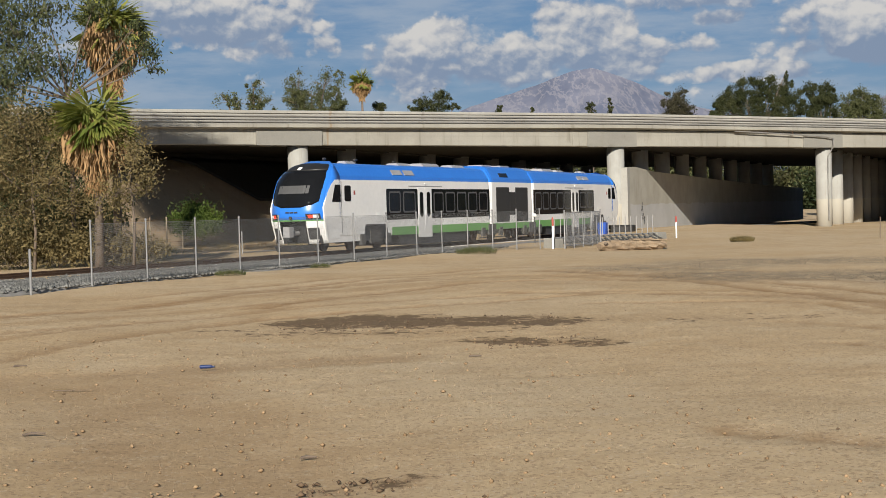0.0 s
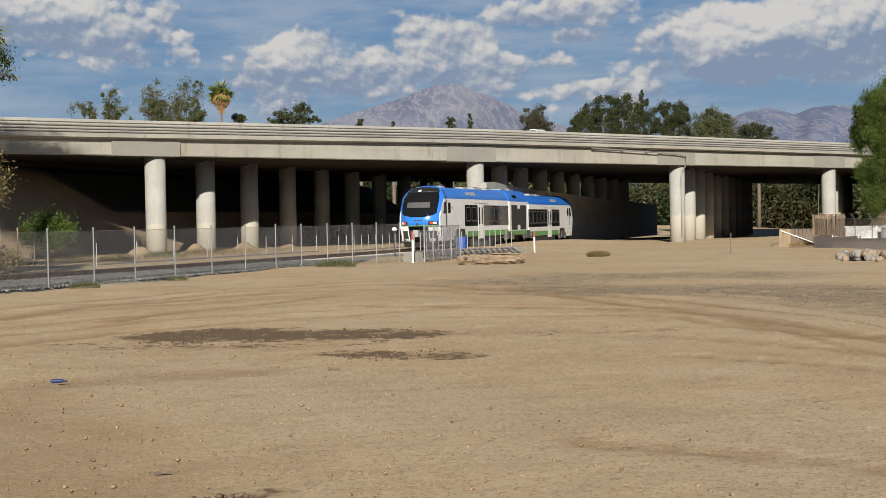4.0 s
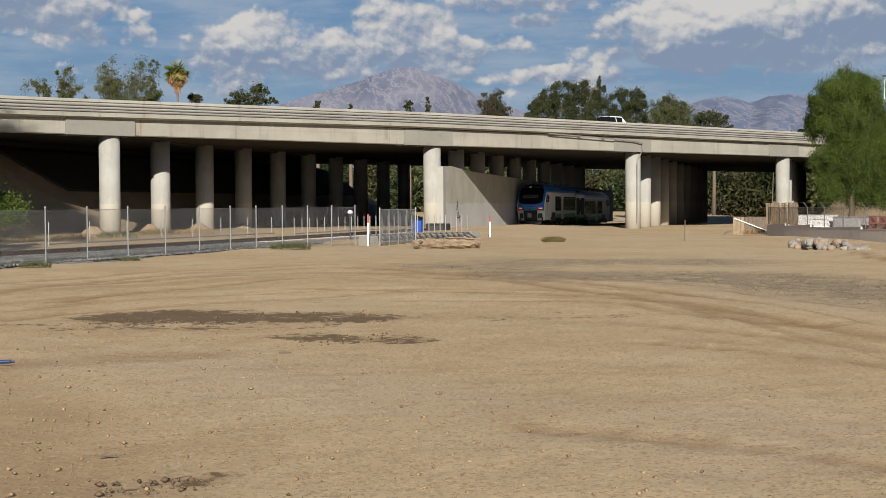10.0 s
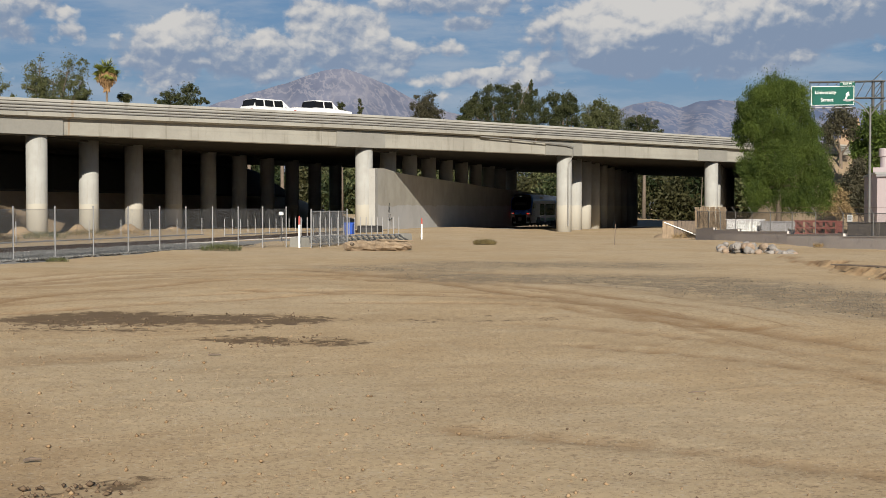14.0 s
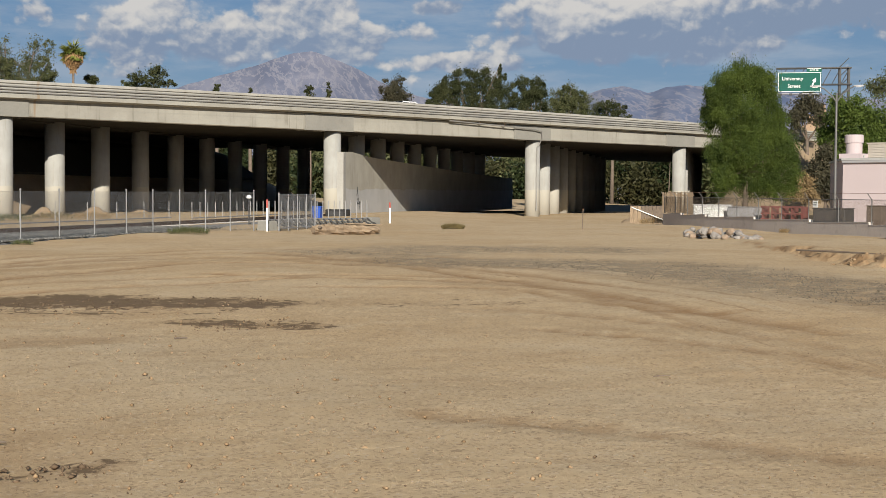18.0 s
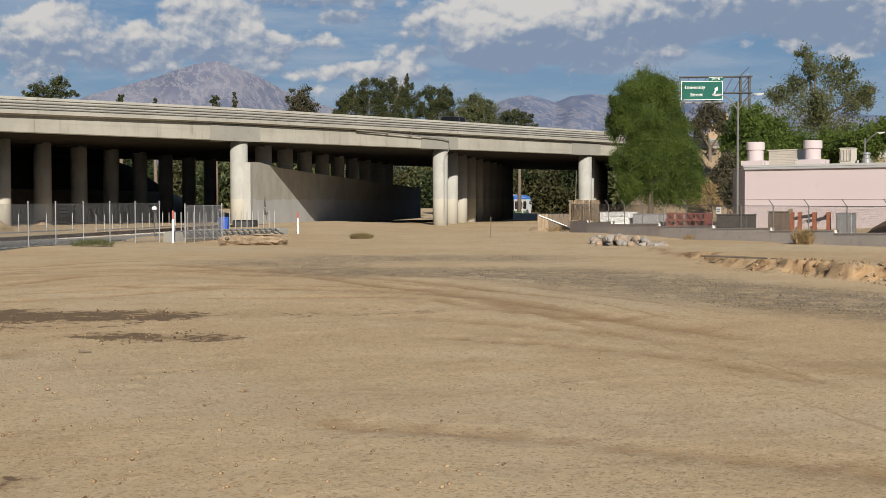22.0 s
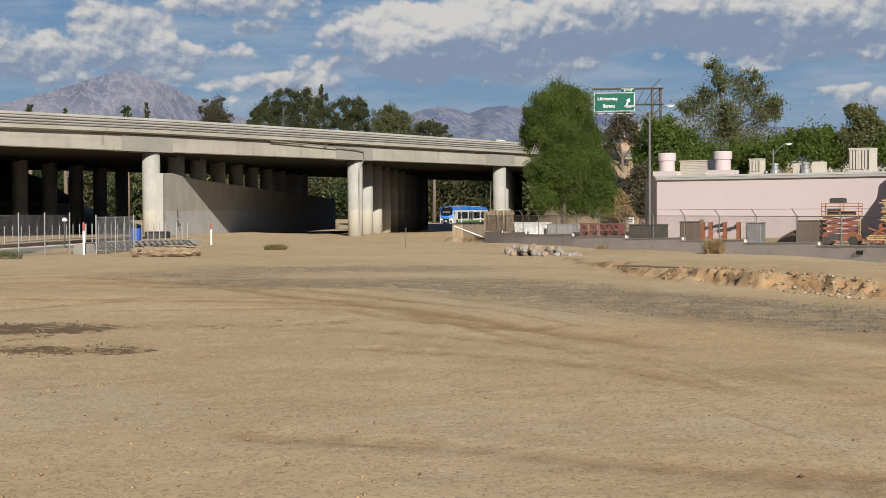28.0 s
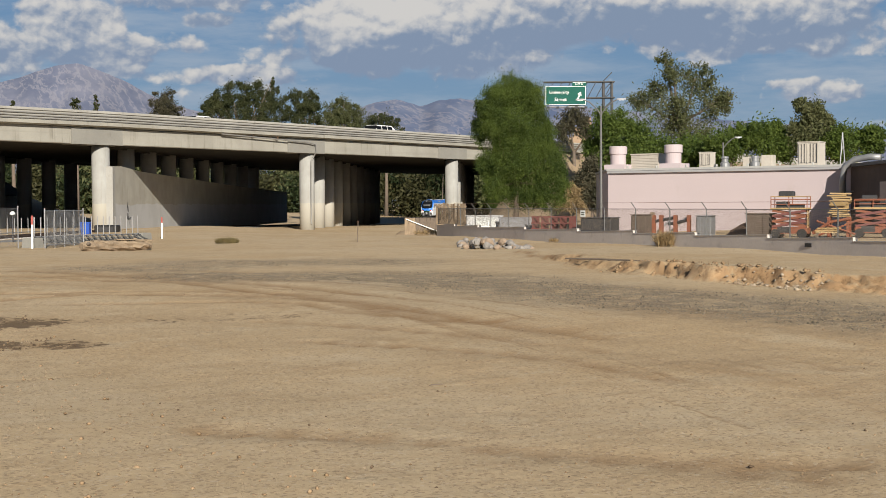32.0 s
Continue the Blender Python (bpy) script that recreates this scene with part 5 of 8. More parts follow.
# ---- traffic on the overpass ----
def road_car(kind, paint, label):
    """A car along +x, wheels on z = 0."""
    prof = {
        "suv": (4.8, 1.92, [(0, 0.45), (0.05, 1.0), (0.95, 1.1), (4.75, 1.12), (4.8, 0.45)], [(1.05, 1.1), (1.85, 1.75), (4.35, 1.78), (4.7, 1.12)]),
        "sedan": (4.7, 1.82, [(0, 0.4), (0.05, 0.85), (1.2, 0.98), (4.6, 1.0), (4.7, 0.4)], [(1.15, 0.98), (2.0, 1.43), (3.5, 1.45), (4.3, 1.0)]),
        "pickup": (5.8, 2.0, [(0, 0.5), (0.05, 1.08), (1.3, 1.18), (5.75, 1.18), (5.8, 0.5)], [(1.4, 1.18), (2.1, 1.85), (3.7, 1.87), (3.9, 1.18)]),
    }[kind]
    L, W, low, top = prof
    car = thing(kind if kind != "suv" else "sport_utility_vehicle", pose(0, 0, 0), label, "car", "traffic on the overpass")
    # nose towards +x
    low = [(L - x, z) for x, z in low]
    top = [(L - x, z) for x, z in top]
    w = W / 2
    part("body", Shape().loft([[Vector((x, y, z if abs(y) < w else z - 0.04)) for x, z in low] for y in (-w, -w + 0.08, w - 0.08, w)]), paint, car, smooth=False)
    cab = part("cabin", Shape().loft([[Vector((x, y * (1 if z < 1.3 else 0.84), z)) for x, z in top] for y in (-w + 0.06, w - 0.06)]), paint, car)
    xs = sorted(x for x, z in top)
    zt = max(z for x, z in top)
    zb = min(z for x, z in top) + 0.07
    for s in (-1, 1):
        n = 2 if kind != "suv" else 3
        a, b = xs[1] - 0.25, xs[2] + 0.1
        for k in range(n):
            x0, x1 = a + (b - a) * k / n + 0.06, a + (b - a) * (k + 1) / n - 0.06
            part("side_window", Shape().loft([[Vector((x, s * y, z)) for x, y, z in ((x0, w - 0.07 + d, zb), (x1, w - 0.07 + d, zb), (x1, (w - 0.06) * 0.86 + d, zt - 0.1), (x0, (w - 0.06) * 0.86 + d, zt - 0.1))] for d in (0.02, -0.05)]), GLASS, cab)
        part("mirror", Box(xs[2] + 0.15, xs[2] + 0.35, s * w - 0.02, s * w + 0.16, zb, zb + 0.16), paint, car)
    order = sorted(top)
    for (xa, za), (xb, zc) in ((order[0], order[1]), (order[3], order[2])):
        part("windscreen", Shape().loft([[Vector((xa + (xb - xa) * f + (0.03 if xa > xb else -0.03) * lift, y * (1 - 0.12 * f), za + (zc - za) * f + 0.03 * lift)) for f, y in ((0.1, -w + 0.14), (0.1, w - 0.14), (0.9, w - 0.16), (0.9, -w + 0.16))] for lift in (1, -1)]), GLASS, cab)
    if kind == "pickup":
        part("bed", Shape().box(0.15, 1.75, -w + 0.12, w - 0.12, 1.182, 1.20), BLACK, car, "dark open load bed")
    for x in (0.95, L - 1.0):
        for y in (-w + 0.1, w - 0.1):
            wheel = part("wheel", Shape().tube([(x, y - 0.12, 0.35), (x, y + 0.12, 0.35)], 0.35, 18), RUBBER, car)
            part("rim", Shape().tube([(x, y - 0.13, 0.35), (x, y + 0.13, 0.35)], 0.2, 12), GALV, wheel)
    for s in (-1, 1):
        part("tail_lamp", Box(-0.02, 0.06, s * w * 0.72 - 0.12, s * w * 0.72 + 0.12, 0.75, 0.95), RED_PAINT, car)
        part("head_lamp", Box(L - 0.06, L + 0.02, s * w * 0.72 - 0.14, s * w * 0.72 + 0.14, 0.65, 0.8), LAMP_WHITE, car)
    return car


def box_truck(paint, label, trim):
    car = thing("box_truck", pose(0, 0, 0), label, "truck", "traffic on the overpass")
    w = 1.05
    part("cargo_box", rounded(4.1, 2.1, 0.86, 0.05).mesh("cargo_box", paint), None, car, m=Matrix.Translation((2.05, 0, 0.75)))
    cab = part("cab", Shape().loft([[Vector((x, y, z)) for x, z in ((4.2, 0.45), (6.2, 0.45), (6.2, 1.05), (5.4, 1.15), (4.95, 1.85), (4.2, 1.9))] for y in (-w + 0.08, w - 0.08)]), paint, car)
    part("windscreen", Shape().loft([[Vector((5.42 - 0.45 * f + d, y, 1.18 + 0.62 * f)) for f, y in ((0, -0.85), (0, 0.85), (1, 0.8), (1, -0.8))] for d in (0.03, -0.03)]), GLASS, cab)
    for s in (-1, 1):
        part("side_window", Box(4.4, 4.95, s * 0.97 - 0.02, s * 0.97 + 0.02, 1.2, 1.75), GLASS, cab)
        part("lettering_bars", Shape().box(0.3, 1.5, s * w - 0.012, s * w + 0.012, 1.2, 1.4).box(2.4, 3.6, s * w - 0.012, s * w + 0.012, 1.22, 1.38), trim, car)
    for x in (1.1, 5.3):
        for y in (-0.9, 0.9):
            part("wheel", Shape().tube([(x, y - 0.14, 0.4), (x, y + 0.14, 0.4)], 0.4, 18), RUBBER, car)
    return car


CAR_WHITE = material("white_car_paint", (0.78, 0.78, 0.78), (0.74, 0.74, 0.74), 4.0, 0.5, 0.25)
CAR_BLACK = material("black_car_paint", (0.018, 0.019, 0.022), (0.022, 0.023, 0.026), 4.0, 0.5, 0.22)
CAR_GREY = material("grey_car_paint", (0.05, 0.055, 0.06), (0.06, 0.06, 0.065), 4.0, 0.5, 0.25)
BUS_YELLOW = material("yellow_van_paint", (0.50, 0.27, 0.05), (0.45, 0.25, 0.05), 4.0, 0.5, 0.35)
ROAD_Z = SOFFIT + 1.956
# thing, lane offset, place along the deck at a time, speed
TRAFFIC = []


def traffic(car, when, where, speed, lane=7.0):
    # the place is given for a lane 3.5 m in; a further lane keeps the same bearing
    bearing = math.atan2(-3.33 + 0.875 * where, 99.9 + 0.485 * where)
    where += (lane - 3.5) * math.tan(radians(29) + bearing)
    speed *= 1 + (lane - 3.5) / 90
    TRAFFIC.append((car, lane, where - speed * when, speed))


traffic(road_car("sedan", CAR_WHITE, "white sedan with a dark rear window on the overpass"), 3.0, 11.8, 24.5)
traffic(box_truck(CAR_WHITE, "white rental box truck with dark lettering bars", RED_PAINT), 6.0, 5.0, 25.4)
traffic(road_car("suv", CAR_BLACK, "black sport utility vehicle driving along the overpass"), 6.0, -2.2, 21.7)
traffic(road_car("pickup", CAR_WHITE, "white crew cab pickup with a dark bed"), 8.0, -1.8, 26.4)
traffic(road_car("pickup", CAR_WHITE, "white pickup truck driving ahead of a white car"), 13.0, -1.8, 25.7, 2.4)
traffic(road_car("suv", CAR_WHITE, "white sport utility vehicle behind a white pickup"), 15.0, 45.2, 25.6, 2.9)
traffic(road_car("sedan", CAR_WHITE, "white sedan driving along the overpass"), 18.0, 38.0, 24.8)
traffic(road_car("suv", CAR_BLACK, "black sport utility vehicle with tinted windows"), 19.0, 21.7, 24.2)
traffic(road_car("pickup", CAR_GREY, "dark grey pickup truck driving along the overpass"), 20.0, 6.8, 24.7)
traffic(road_car("suv", CAR_WHITE, "white sport utility vehicle with dark windows"), 24.0, 31.1, 26.3)
traffic(road_car("suv", BUS_YELLOW, "yellow van with dark windows driving along the overpass"), 25.0, 31.3, 24.0)
traffic(road_car("sedan", CAR_WHITE, "white sedan near the end of the overpass"), 28.0, 78.5, 24.5)
traffic(road_car("sedan", CAR_BLACK, "black sedan driving along the overpass"), 29.0, 23.7, 25.0)
traffic(road_car("suv", CAR_WHITE, "white hatchback car driving along the overpass"), 31.0, 40.9, 25.7)
traffic(road_car("sedan", CAR_WHITE, "white sedan following another white car"), 32.0, 40.7, 25.5)


def move_traffic():
    for i, (car, lane, a0, speed) in enumerate(TRAFFIC):
        rest = 322.0 - 9.0 * (i % 7)
        rows = []
        for t in range(0, 33):
            a = a0 + speed * t
            side = lane if -150 < a < 180 else lane + 4.0 * (i // 7) * min(1.0, min(abs(a + 150), abs(a - 180)) / 60)
            rows.append((t, BRIDGE @ pose(min(max(a * 1.025, -rest), rest), side, ROAD_Z + deck_rise(a))))
        walk(car, rows)


# ---- vegetation ----
PEPPER = leaf_material("pepper_leaf", (0.018, 0.036, 0.008), (0.105, 0.145, 0.026))
BRIGHT = leaf_material("bright_leaf", (0.026, 0.052, 0.010), (0.135, 0.185, 0.038), 0.6, 0.32)
OLIVE = leaf_material("olive_leaf", (0.055, 0.070, 0.028), (0.140, 0.145, 0.065))
OLIVEDARK = leaf_material("eucalyptus_leaf", (0.034, 0.050, 0.022), (0.125, 0.135, 0.062))
DARKLEAF = leaf_material("pine_leaf", (0.026, 0.038, 0.015), (0.085, 0.090, 0.038))
FARPINE = leaf_material("far_pine_leaf", (0.014, 0.026, 0.010), (0.045, 0.060, 0.022))
FAROLIVE = leaf_material("far_olive_leaf", (0.026, 0.029, 0.012), (0.075, 0.072, 0.030))
DRYDARK = leaf_material("dark_twig", (0.040, 0.042, 0.026), (0.100, 0.090, 0.055))
DRYLEAF = leaf_material("brown_leaf", (0.080, 0.066, 0.028), (0.270, 0.215, 0.100))
DRY = leaf_material("straw", (0.24, 0.17, 0.085), (0.38, 0.28, 0.15))
FROND = leaf_material("palm_frond", (0.10, 0.145, 0.030), (0.30, 0.30, 0.075), 0.5)
SKIRT = leaf_material("dead_frond", (0.230, 0.135, 0.060), (0.440, 0.290, 0.150), 0.8, 0.1)


def leaf_mesh(name, base, along, across, mat):
    """One mesh of many small four-cornered leaves."""
    n = len(base)
    v = np.empty((n, 4, 3))
    v[:, 0], v[:, 2] = base - along, base + along
    v[:, 1], v[:, 3] = base + across - along * 0.15, base - across - along * 0.15
    me = bpy.data.meshes.new(name)
    me.vertices.add(n * 4)
    me.vertices.foreach_set("co", v.ravel())
    me.loops.add(n * 4)
    me.loops.foreach_set("vertex_index", np.arange(n * 4))
    me.polygons.add(n)
    me.polygons.foreach_set("loop_start", np.arange(0, n * 4, 4))
    me.update()
    me.materials.append(mat)
    return me


def unit(v):
    return v / np.maximum(np.linalg.norm(v, axis=-1, keepdims=True), 1e-9)


def clumped(rng, masses, clumps, leaves, size, droop=0.0, clump_r=0.26, hang=1.0):
    """Leaves in clumps spread through rounded masses (centre, half sizes), densest near their skins."""
    base, along, across = [], [], []
    areas = np.array([r[0] * r[2] for c, r in masses])
    for (c, r), share in zip(masses, areas / areas.sum()):
        k = max(3, int(clumps * share))
        d = unit(rng.normal(size=(k, 3)))
        cc = np.array(c) + d * np.array(r) * (rng.random((k, 1)) ** 0.45)
        n = k * leaves
        spread = clump_r * min(r) * (0.5 + rng.random((k, 1)))
        off = rng.normal(size=(k, leaves, 3)) * spread[:, None] * np.array([1.0, 1.0, hang])
        p = (cc[:, None] + off).reshape(n, 3)
        a = unit(rng.normal(size=(n, 3)) * (1 - droop * 0.75) + np.array([0, 0, -1.6 * droop]))
        b = unit(np.cross(a, rng.normal(size=(n, 3))))
        s = size * (0.55 + 0.9 * rng.random((n, 1)))
        base.append(p), along.append(a * s), across.append(b * s * 0.38)
    return np.concatenate(base), np.concatenate(along), np.concatenate(across)


TREE_SEED = [0]


def tree(name, label, mat, dist, masses, clumps, leaves, size, limbs=0, droop=0.0, loose=0.26, slim=1.0, hang=1.0, lobes=0):
    """A trunk with limbs and a crown of leaf clumps. Masses: bearing, elevation, half width, half height."""
    TREE_SEED[0] += 1
    rng = np.random.default_rng(TREE_SEED[0])
    if dist > 190:
        size, leaves, lobes = size * 0.62, int(leaves * 1.9), max(lobes, 4)
    pts = []
    for az, el, rx, rz in masses:
        d = dist + rng.uniform(-0.5, 0.5) * rx
        p = spot(az, d, max(0.35 * rz, 1.9 + d * math.tan(radians(el))))
        if dist > 190:
            rx, rz = rx * 1.12, rz * 1.12
        pts.append(((p.x, p.y, p.z), (rx, rx * 0.85, rz)))
        if dist > 190 and rz > 0.9:
            pts.append(((p.x, p.y, p.z - 1.3 * rz), (rx * 1.05, rx * 0.9, rz * 1.1)))
    low = min(c[2] - r[2] for c, r in pts)
    bx = sum(c[0] for c, r in pts) / len(pts)
    by = sum(c[1] for c, r in pts) / len(pts)
    t = thing(name, Matrix.Translation((bx, by, 0)), label, "tree" if "tree" in name else "shrub")
    pts = [((c[0] - bx, c[1] - by, c[2]), r) for c, r in pts]
    top = max(c[2] + r[2] for c, r in pts)
    girth = (0.014 * top + 0.05) * slim
    fork = max(0.25 * top, min(low + 0.2 * top, 0.6 * top))
    sh = Shape().tube([(0, 0, -0.3), (0.1, 0.05, fork * 0.5), (0.0, 0.0, fork)], [girth * 1.3, girth, girth * 0.8], 8)
    part("trunk", sh, BARK, t, smooth=True)
    for c, r in pts:
        mid = (c[0] * 0.55 + rng.uniform(-0.3, 0.3), c[1] * 0.55, fork + (c[2] - fork) * 0.45)
        tip = (c[0], c[1], c[2] + r[2] * 0.35)
        limb = Shape().tube([(0, 0, fork * 0.96), mid, tip], [girth * 0.6, girth * 0.4, girth * 0.12], 6)
        if limbs:
            for _ in range(5 * limbs):
                q = unit(rng.normal(size=3)) * np.array(r) * 0.85
                limb.tube([mid, (c[0] * 0.9, c[1] * 0.9, c[2]), (c[0] + q[0], c[1] + q[1], c[2] + q[2])], [girth * 0.25, girth * 0.16, girth * 0.05], 5)
        part("limb", limb, BARK, t, smooth=True)
    if lobes:
        # smaller billows all over the large masses
        buds = []
        for c, r in pts:
            for _ in range(lobes):
                d = unit(rng.normal(size=3))
                k = rng.uniform(0.30, 0.48)
                q = np.array(c) + d * np.array(r) * (1.02 - k * 0.75)
                buds.append((tuple(q), (r[0] * k, r[1] * k, r[2] * k)))
        pts = buds + [(c, (r[0] * 0.85, r[1] * 0.85, r[2] * 0.85)) for c, r in pts]
    part("crown", leaf_mesh("crown", *clumped(rng, pts, int(clumps * 1.7), int(leaves * 1.5), size * 0.62, droop, loose, hang), mat), None, t)
    return t


def palm(crown, lean, reach, skirt, seed):
    """A fan palm with a green head and a skirt of dead fronds."""
    rng = np.random.default_rng(seed)
    x, y, z = crown
    t = thing("fan_palm", Matrix.Translation((x, y, 0)), "tall fan palm with a shaggy skirt of dead fronds", "palm")
    part("trunk", Shape().tube([(0, 0, -0.3), (0.05, 0, z * 0.5), (0, 0, z)], [0.2, 0.17, 0.16], 10), BARK, t, smooth=True)
    B, A, C, stalks = [], [], [], Shape()
    for i in range(64):
        az, el = rng.uniform(0, 2 * math.pi), math.asin(rng.uniform(-0.45, 0.98))
        d = np.array([math.cos(az) * math.cos(el), math.sin(az) * math.cos(el), math.sin(el)])
        hub = np.array([0, 0, z]) + d * reach * rng.uniform(0.34, 0.55)
        stalks.tube([(0, 0, z - 0.1), tuple(hub)], [0.03, 0.018], 4)
        side = unit(np.cross(d, np.array([0.1, 0.2, 1.0])))
        blade = reach * rng.uniform(0.5, 0.68)
        for k in range(15):
            f = (k - 7) / 7 * 1.25
            w = unit(d * math.cos(f) + side * math.sin(f))
            w = unit(w + np.array([0, 0, -0.75 * abs(f) - 0.40]))
            s = blade * (0.5 - 0.12 * abs(f))
            B.append(hub + w * s), A.append(w * s), C.append(unit(np.cross(w, d + 0.3 * side)) * 0.075)
    part("head", leaf_mesh("head", np.array(B), np.array(A), np.array(C), FROND), None, t, "green fan fronds")
    part("stalks", stalks, FROND, t)
    n = 1500
    az, h = rng.uniform(0, 2 * math.pi, n), rng.random(n)
    r = 0.35 + 1.1 * np.sin(np.clip(h * 1.15 + 0.12, 0, 1) * math.pi) * rng.uniform(0.5, 1.0, n)
    b = np.stack([np.cos(az) * r, np.sin(az) * r, z + 0.1 - h * skirt], 1)
    a = unit(np.stack([np.cos(az) * 0.25, np.sin(az) * 0.25, -np.ones(n)], 1) + rng.normal(size=(n, 3)) * 0.16) * rng.uniform(0.22, 0.5, (n, 1))
    c = unit(np.cross(a, rng.normal(size=(n, 3)))) * rng.uniform(0.03, 0.07, (n, 1))
    part("dead_skirt", leaf_mesh("dead_skirt", b, a, c, SKIRT), None, t, "tan hanging dead fronds")
    return t


# ---- trees and shrubs: bearing, elevation, half width and half height of each mass ----
tree("pepper_tree", "large drooping green pepper tree beside the overpass", PEPPER, 122, [(27.64, 4.40, 2.09, 1.69), (28.45, 4.28, 1.74, 1.69), (26.95, 4.05, 1.49, 1.74), (26.72, 3.24, 1.29, 1.99), (27.76, 3.12, 2.24, 2.24), (28.80, 3.12, 1.59, 2.24), (27.06, 1.73, 1.49, 2.24), (28.11, 1.73, 2.24, 2.48), (29.26, 1.73, 1.79, 2.09), (27.18, 0.45, 1.29, 1.39), (28.22, 0.45, 2.09, 1.49), (29.38, 0.57, 1.79, 1.74)], 1600, 76, 0.105, droop=0.7, loose=0.24, hang=1.35, lobes=9)
tree("green_bush", "dense bright green bush behind the light pole", BRIGHT, 150, [(31.86, 2.93, 2.57, 2.32), (32.81, 2.59, 2.44, 2.57), (31.28, 2.31, 1.53, 2.75), (32.31, 1.73, 3.66, 1.83)], 220, 50, 0.26, lobes=6, loose=0.3)
tree("eucalyptus_tree", "tall sparse grey-green eucalyptus with bare limbs", OLIVE, 172, [(34.40, 5.23, 1.82, 1.82), (33.63, 4.56, 1.82, 1.82), (35.25, 4.87, 2.38, 2.24), (35.96, 3.91, 2.52, 2.10), (34.31, 3.76, 2.94, 2.52), (33.00, 4.05, 1.68, 1.82), (36.47, 4.17, 1.12, 1.54), (34.91, 2.95, 3.50, 2.10), (34.01, 5.80, 0.98, 0.84)], 230, 34, 0.26, limbs=1, lobes=3, loose=0.34)
tree("dry_shrub", "dark brown shrub below the freeway sign", DRYDARK, 165, [(30.30, 3.47, 1.61, 1.75), (29.91, 2.95, 1.21, 1.48), (30.83, 3.01, 1.07, 2.02)], 70, 30, 0.28, limbs=1)
tree("dark_shrub", "dark shaded shrub on the embankment slope", DRYDARK, 140, [(30.82, 0.70, 1.25, 2.39), (31.12, 1.51, 0.80, 1.71), (31.28, 0.12, 0.68, 1.43)], 90, 40, 0.25)
tree("dry_brush", "tan dry brush at the foot of the slope", DRY, 128, [(30.29, 0.24, 0.83, 1.25), (30.01, -0.15, 0.94, 0.63), (30.59, -0.22, 0.83, 0.52)], 60, 40, 0.16)
tree("green_bush", "leafy green tree in a row behind the pink building", BRIGHT, 152, [(36.58, 2.40, 2.60, 2.10), (37.29, 2.69, 1.61, 1.61), (36.10, 2.18, 1.86, 1.86)], 170, 44, 0.27, lobes=5, loose=0.3)
tree("green_bush", "leafy green tree in a row behind the pink building", BRIGHT, 152, [(38.02, 2.52, 2.23, 2.10), (38.78, 2.28, 1.98, 1.73), (38.30, 2.87, 1.11, 1.11)], 170, 44, 0.27, lobes=5, loose=0.3)
tree("green_bush", "leafy green tree in a row behind the pink building", BRIGHT, 156, [(33.55, 2.15, 2.4, 2.0), (34.35, 2.0, 2.2, 1.8), (33.0, 1.9, 1.8, 1.7)], 170, 44, 0.27, lobes=5, loose=0.3)
tree("green_bush", "leafy green tree in a row behind the pink building", BRIGHT, 158, [(35.2, 2.05, 2.3, 1.9), (36.0, 1.95, 2.0, 1.8)], 150, 44, 0.27, lobes=5, loose=0.3)
tree("green_bush", "tall olive green tree rising over the row", OLIVE, 152, [(39.86, 3.53, 1.49, 1.49), (39.64, 2.64, 2.23, 1.86), (40.29, 2.85, 1.36, 1.73), (39.43, 3.87, 0.87, 0.87)], 170, 44, 0.27, lobes=5, loose=0.3)
tree("green_bush", "leafy green tree in a row behind the pink building", BRIGHT, 152, [(41.04, 2.39, 2.10, 1.86), (41.99, 2.38, 2.10, 1.73), (40.61, 2.07, 1.86, 1.24)], 170, 44, 0.27, lobes=5, loose=0.3)
tree("willow_tree", "thin grey-green tree beyond the overpass", OLIVE, 215, [(-4.73, 4.66, 1.58, 1.58), (-3.58, 5.16, 1.40, 1.93), (-3.31, 4.67, 2.10, 1.75), (-4.24, 4.58, 1.75, 1.05)], 60, 26, 0.36, limbs=1)
tree("leafy_tree", "broad olive green tree beyond the overpass", OLIVE, 205, [(-1.83, 5.17, 2.17, 2.84), (-0.66, 5.26, 2.34, 2.67), (-1.25, 4.83, 3.84, 2.00), (-0.14, 4.72, 1.50, 1.84), (-1.96, 4.54, 2.00, 1.34)], 130, 34, 0.36, limbs=1)
tree("shrub", "low dark shrub beyond the overpass", DARKLEAF, 205, [(1.49, 4.36, 1.17, 0.58)], 30, 30, 0.3)
tree("round_tree", "dark green round tree beyond the overpass", DARKLEAF, 230, [(3.23, 4.40, 2.25, 1.22), (4.01, 4.58, 1.87, 1.50), (4.55, 4.25, 1.31, 0.66)], 70, 40, 0.36)
tree("dome_tree", "grey-brown dome shaped tree beyond the overpass", DRYDARK, 260, [(13.64, 4.41, 2.12, 1.27), (13.54, 4.14, 2.75, 1.48), (13.77, 3.76, 2.96, 1.48)], 110, 50, 0.34)
tree("broad_tree", "wide dark green stone pine beyond the overpass", DARKLEAF, 250, [(15.35, 3.95, 1.3, 1.2), (15.7, 4.35, 1.5, 1.3), (16.25, 4.65, 1.5, 1.2), (16.85, 4.75, 1.6, 1.2), (17.45, 4.72, 1.5, 1.2), (18.0, 4.5, 1.4, 1.3), (18.35, 4.1, 1.4, 1.6), (16.0, 3.9, 2.1, 1.3), (16.9, 4.0, 2.2, 1.4), (17.7, 3.9, 2.1, 1.4), (15.2, 3.55, 1.3, 1.0), (18.0, 5.05, 0.35, 1.0)], 260, 60, 0.34, loose=0.3)
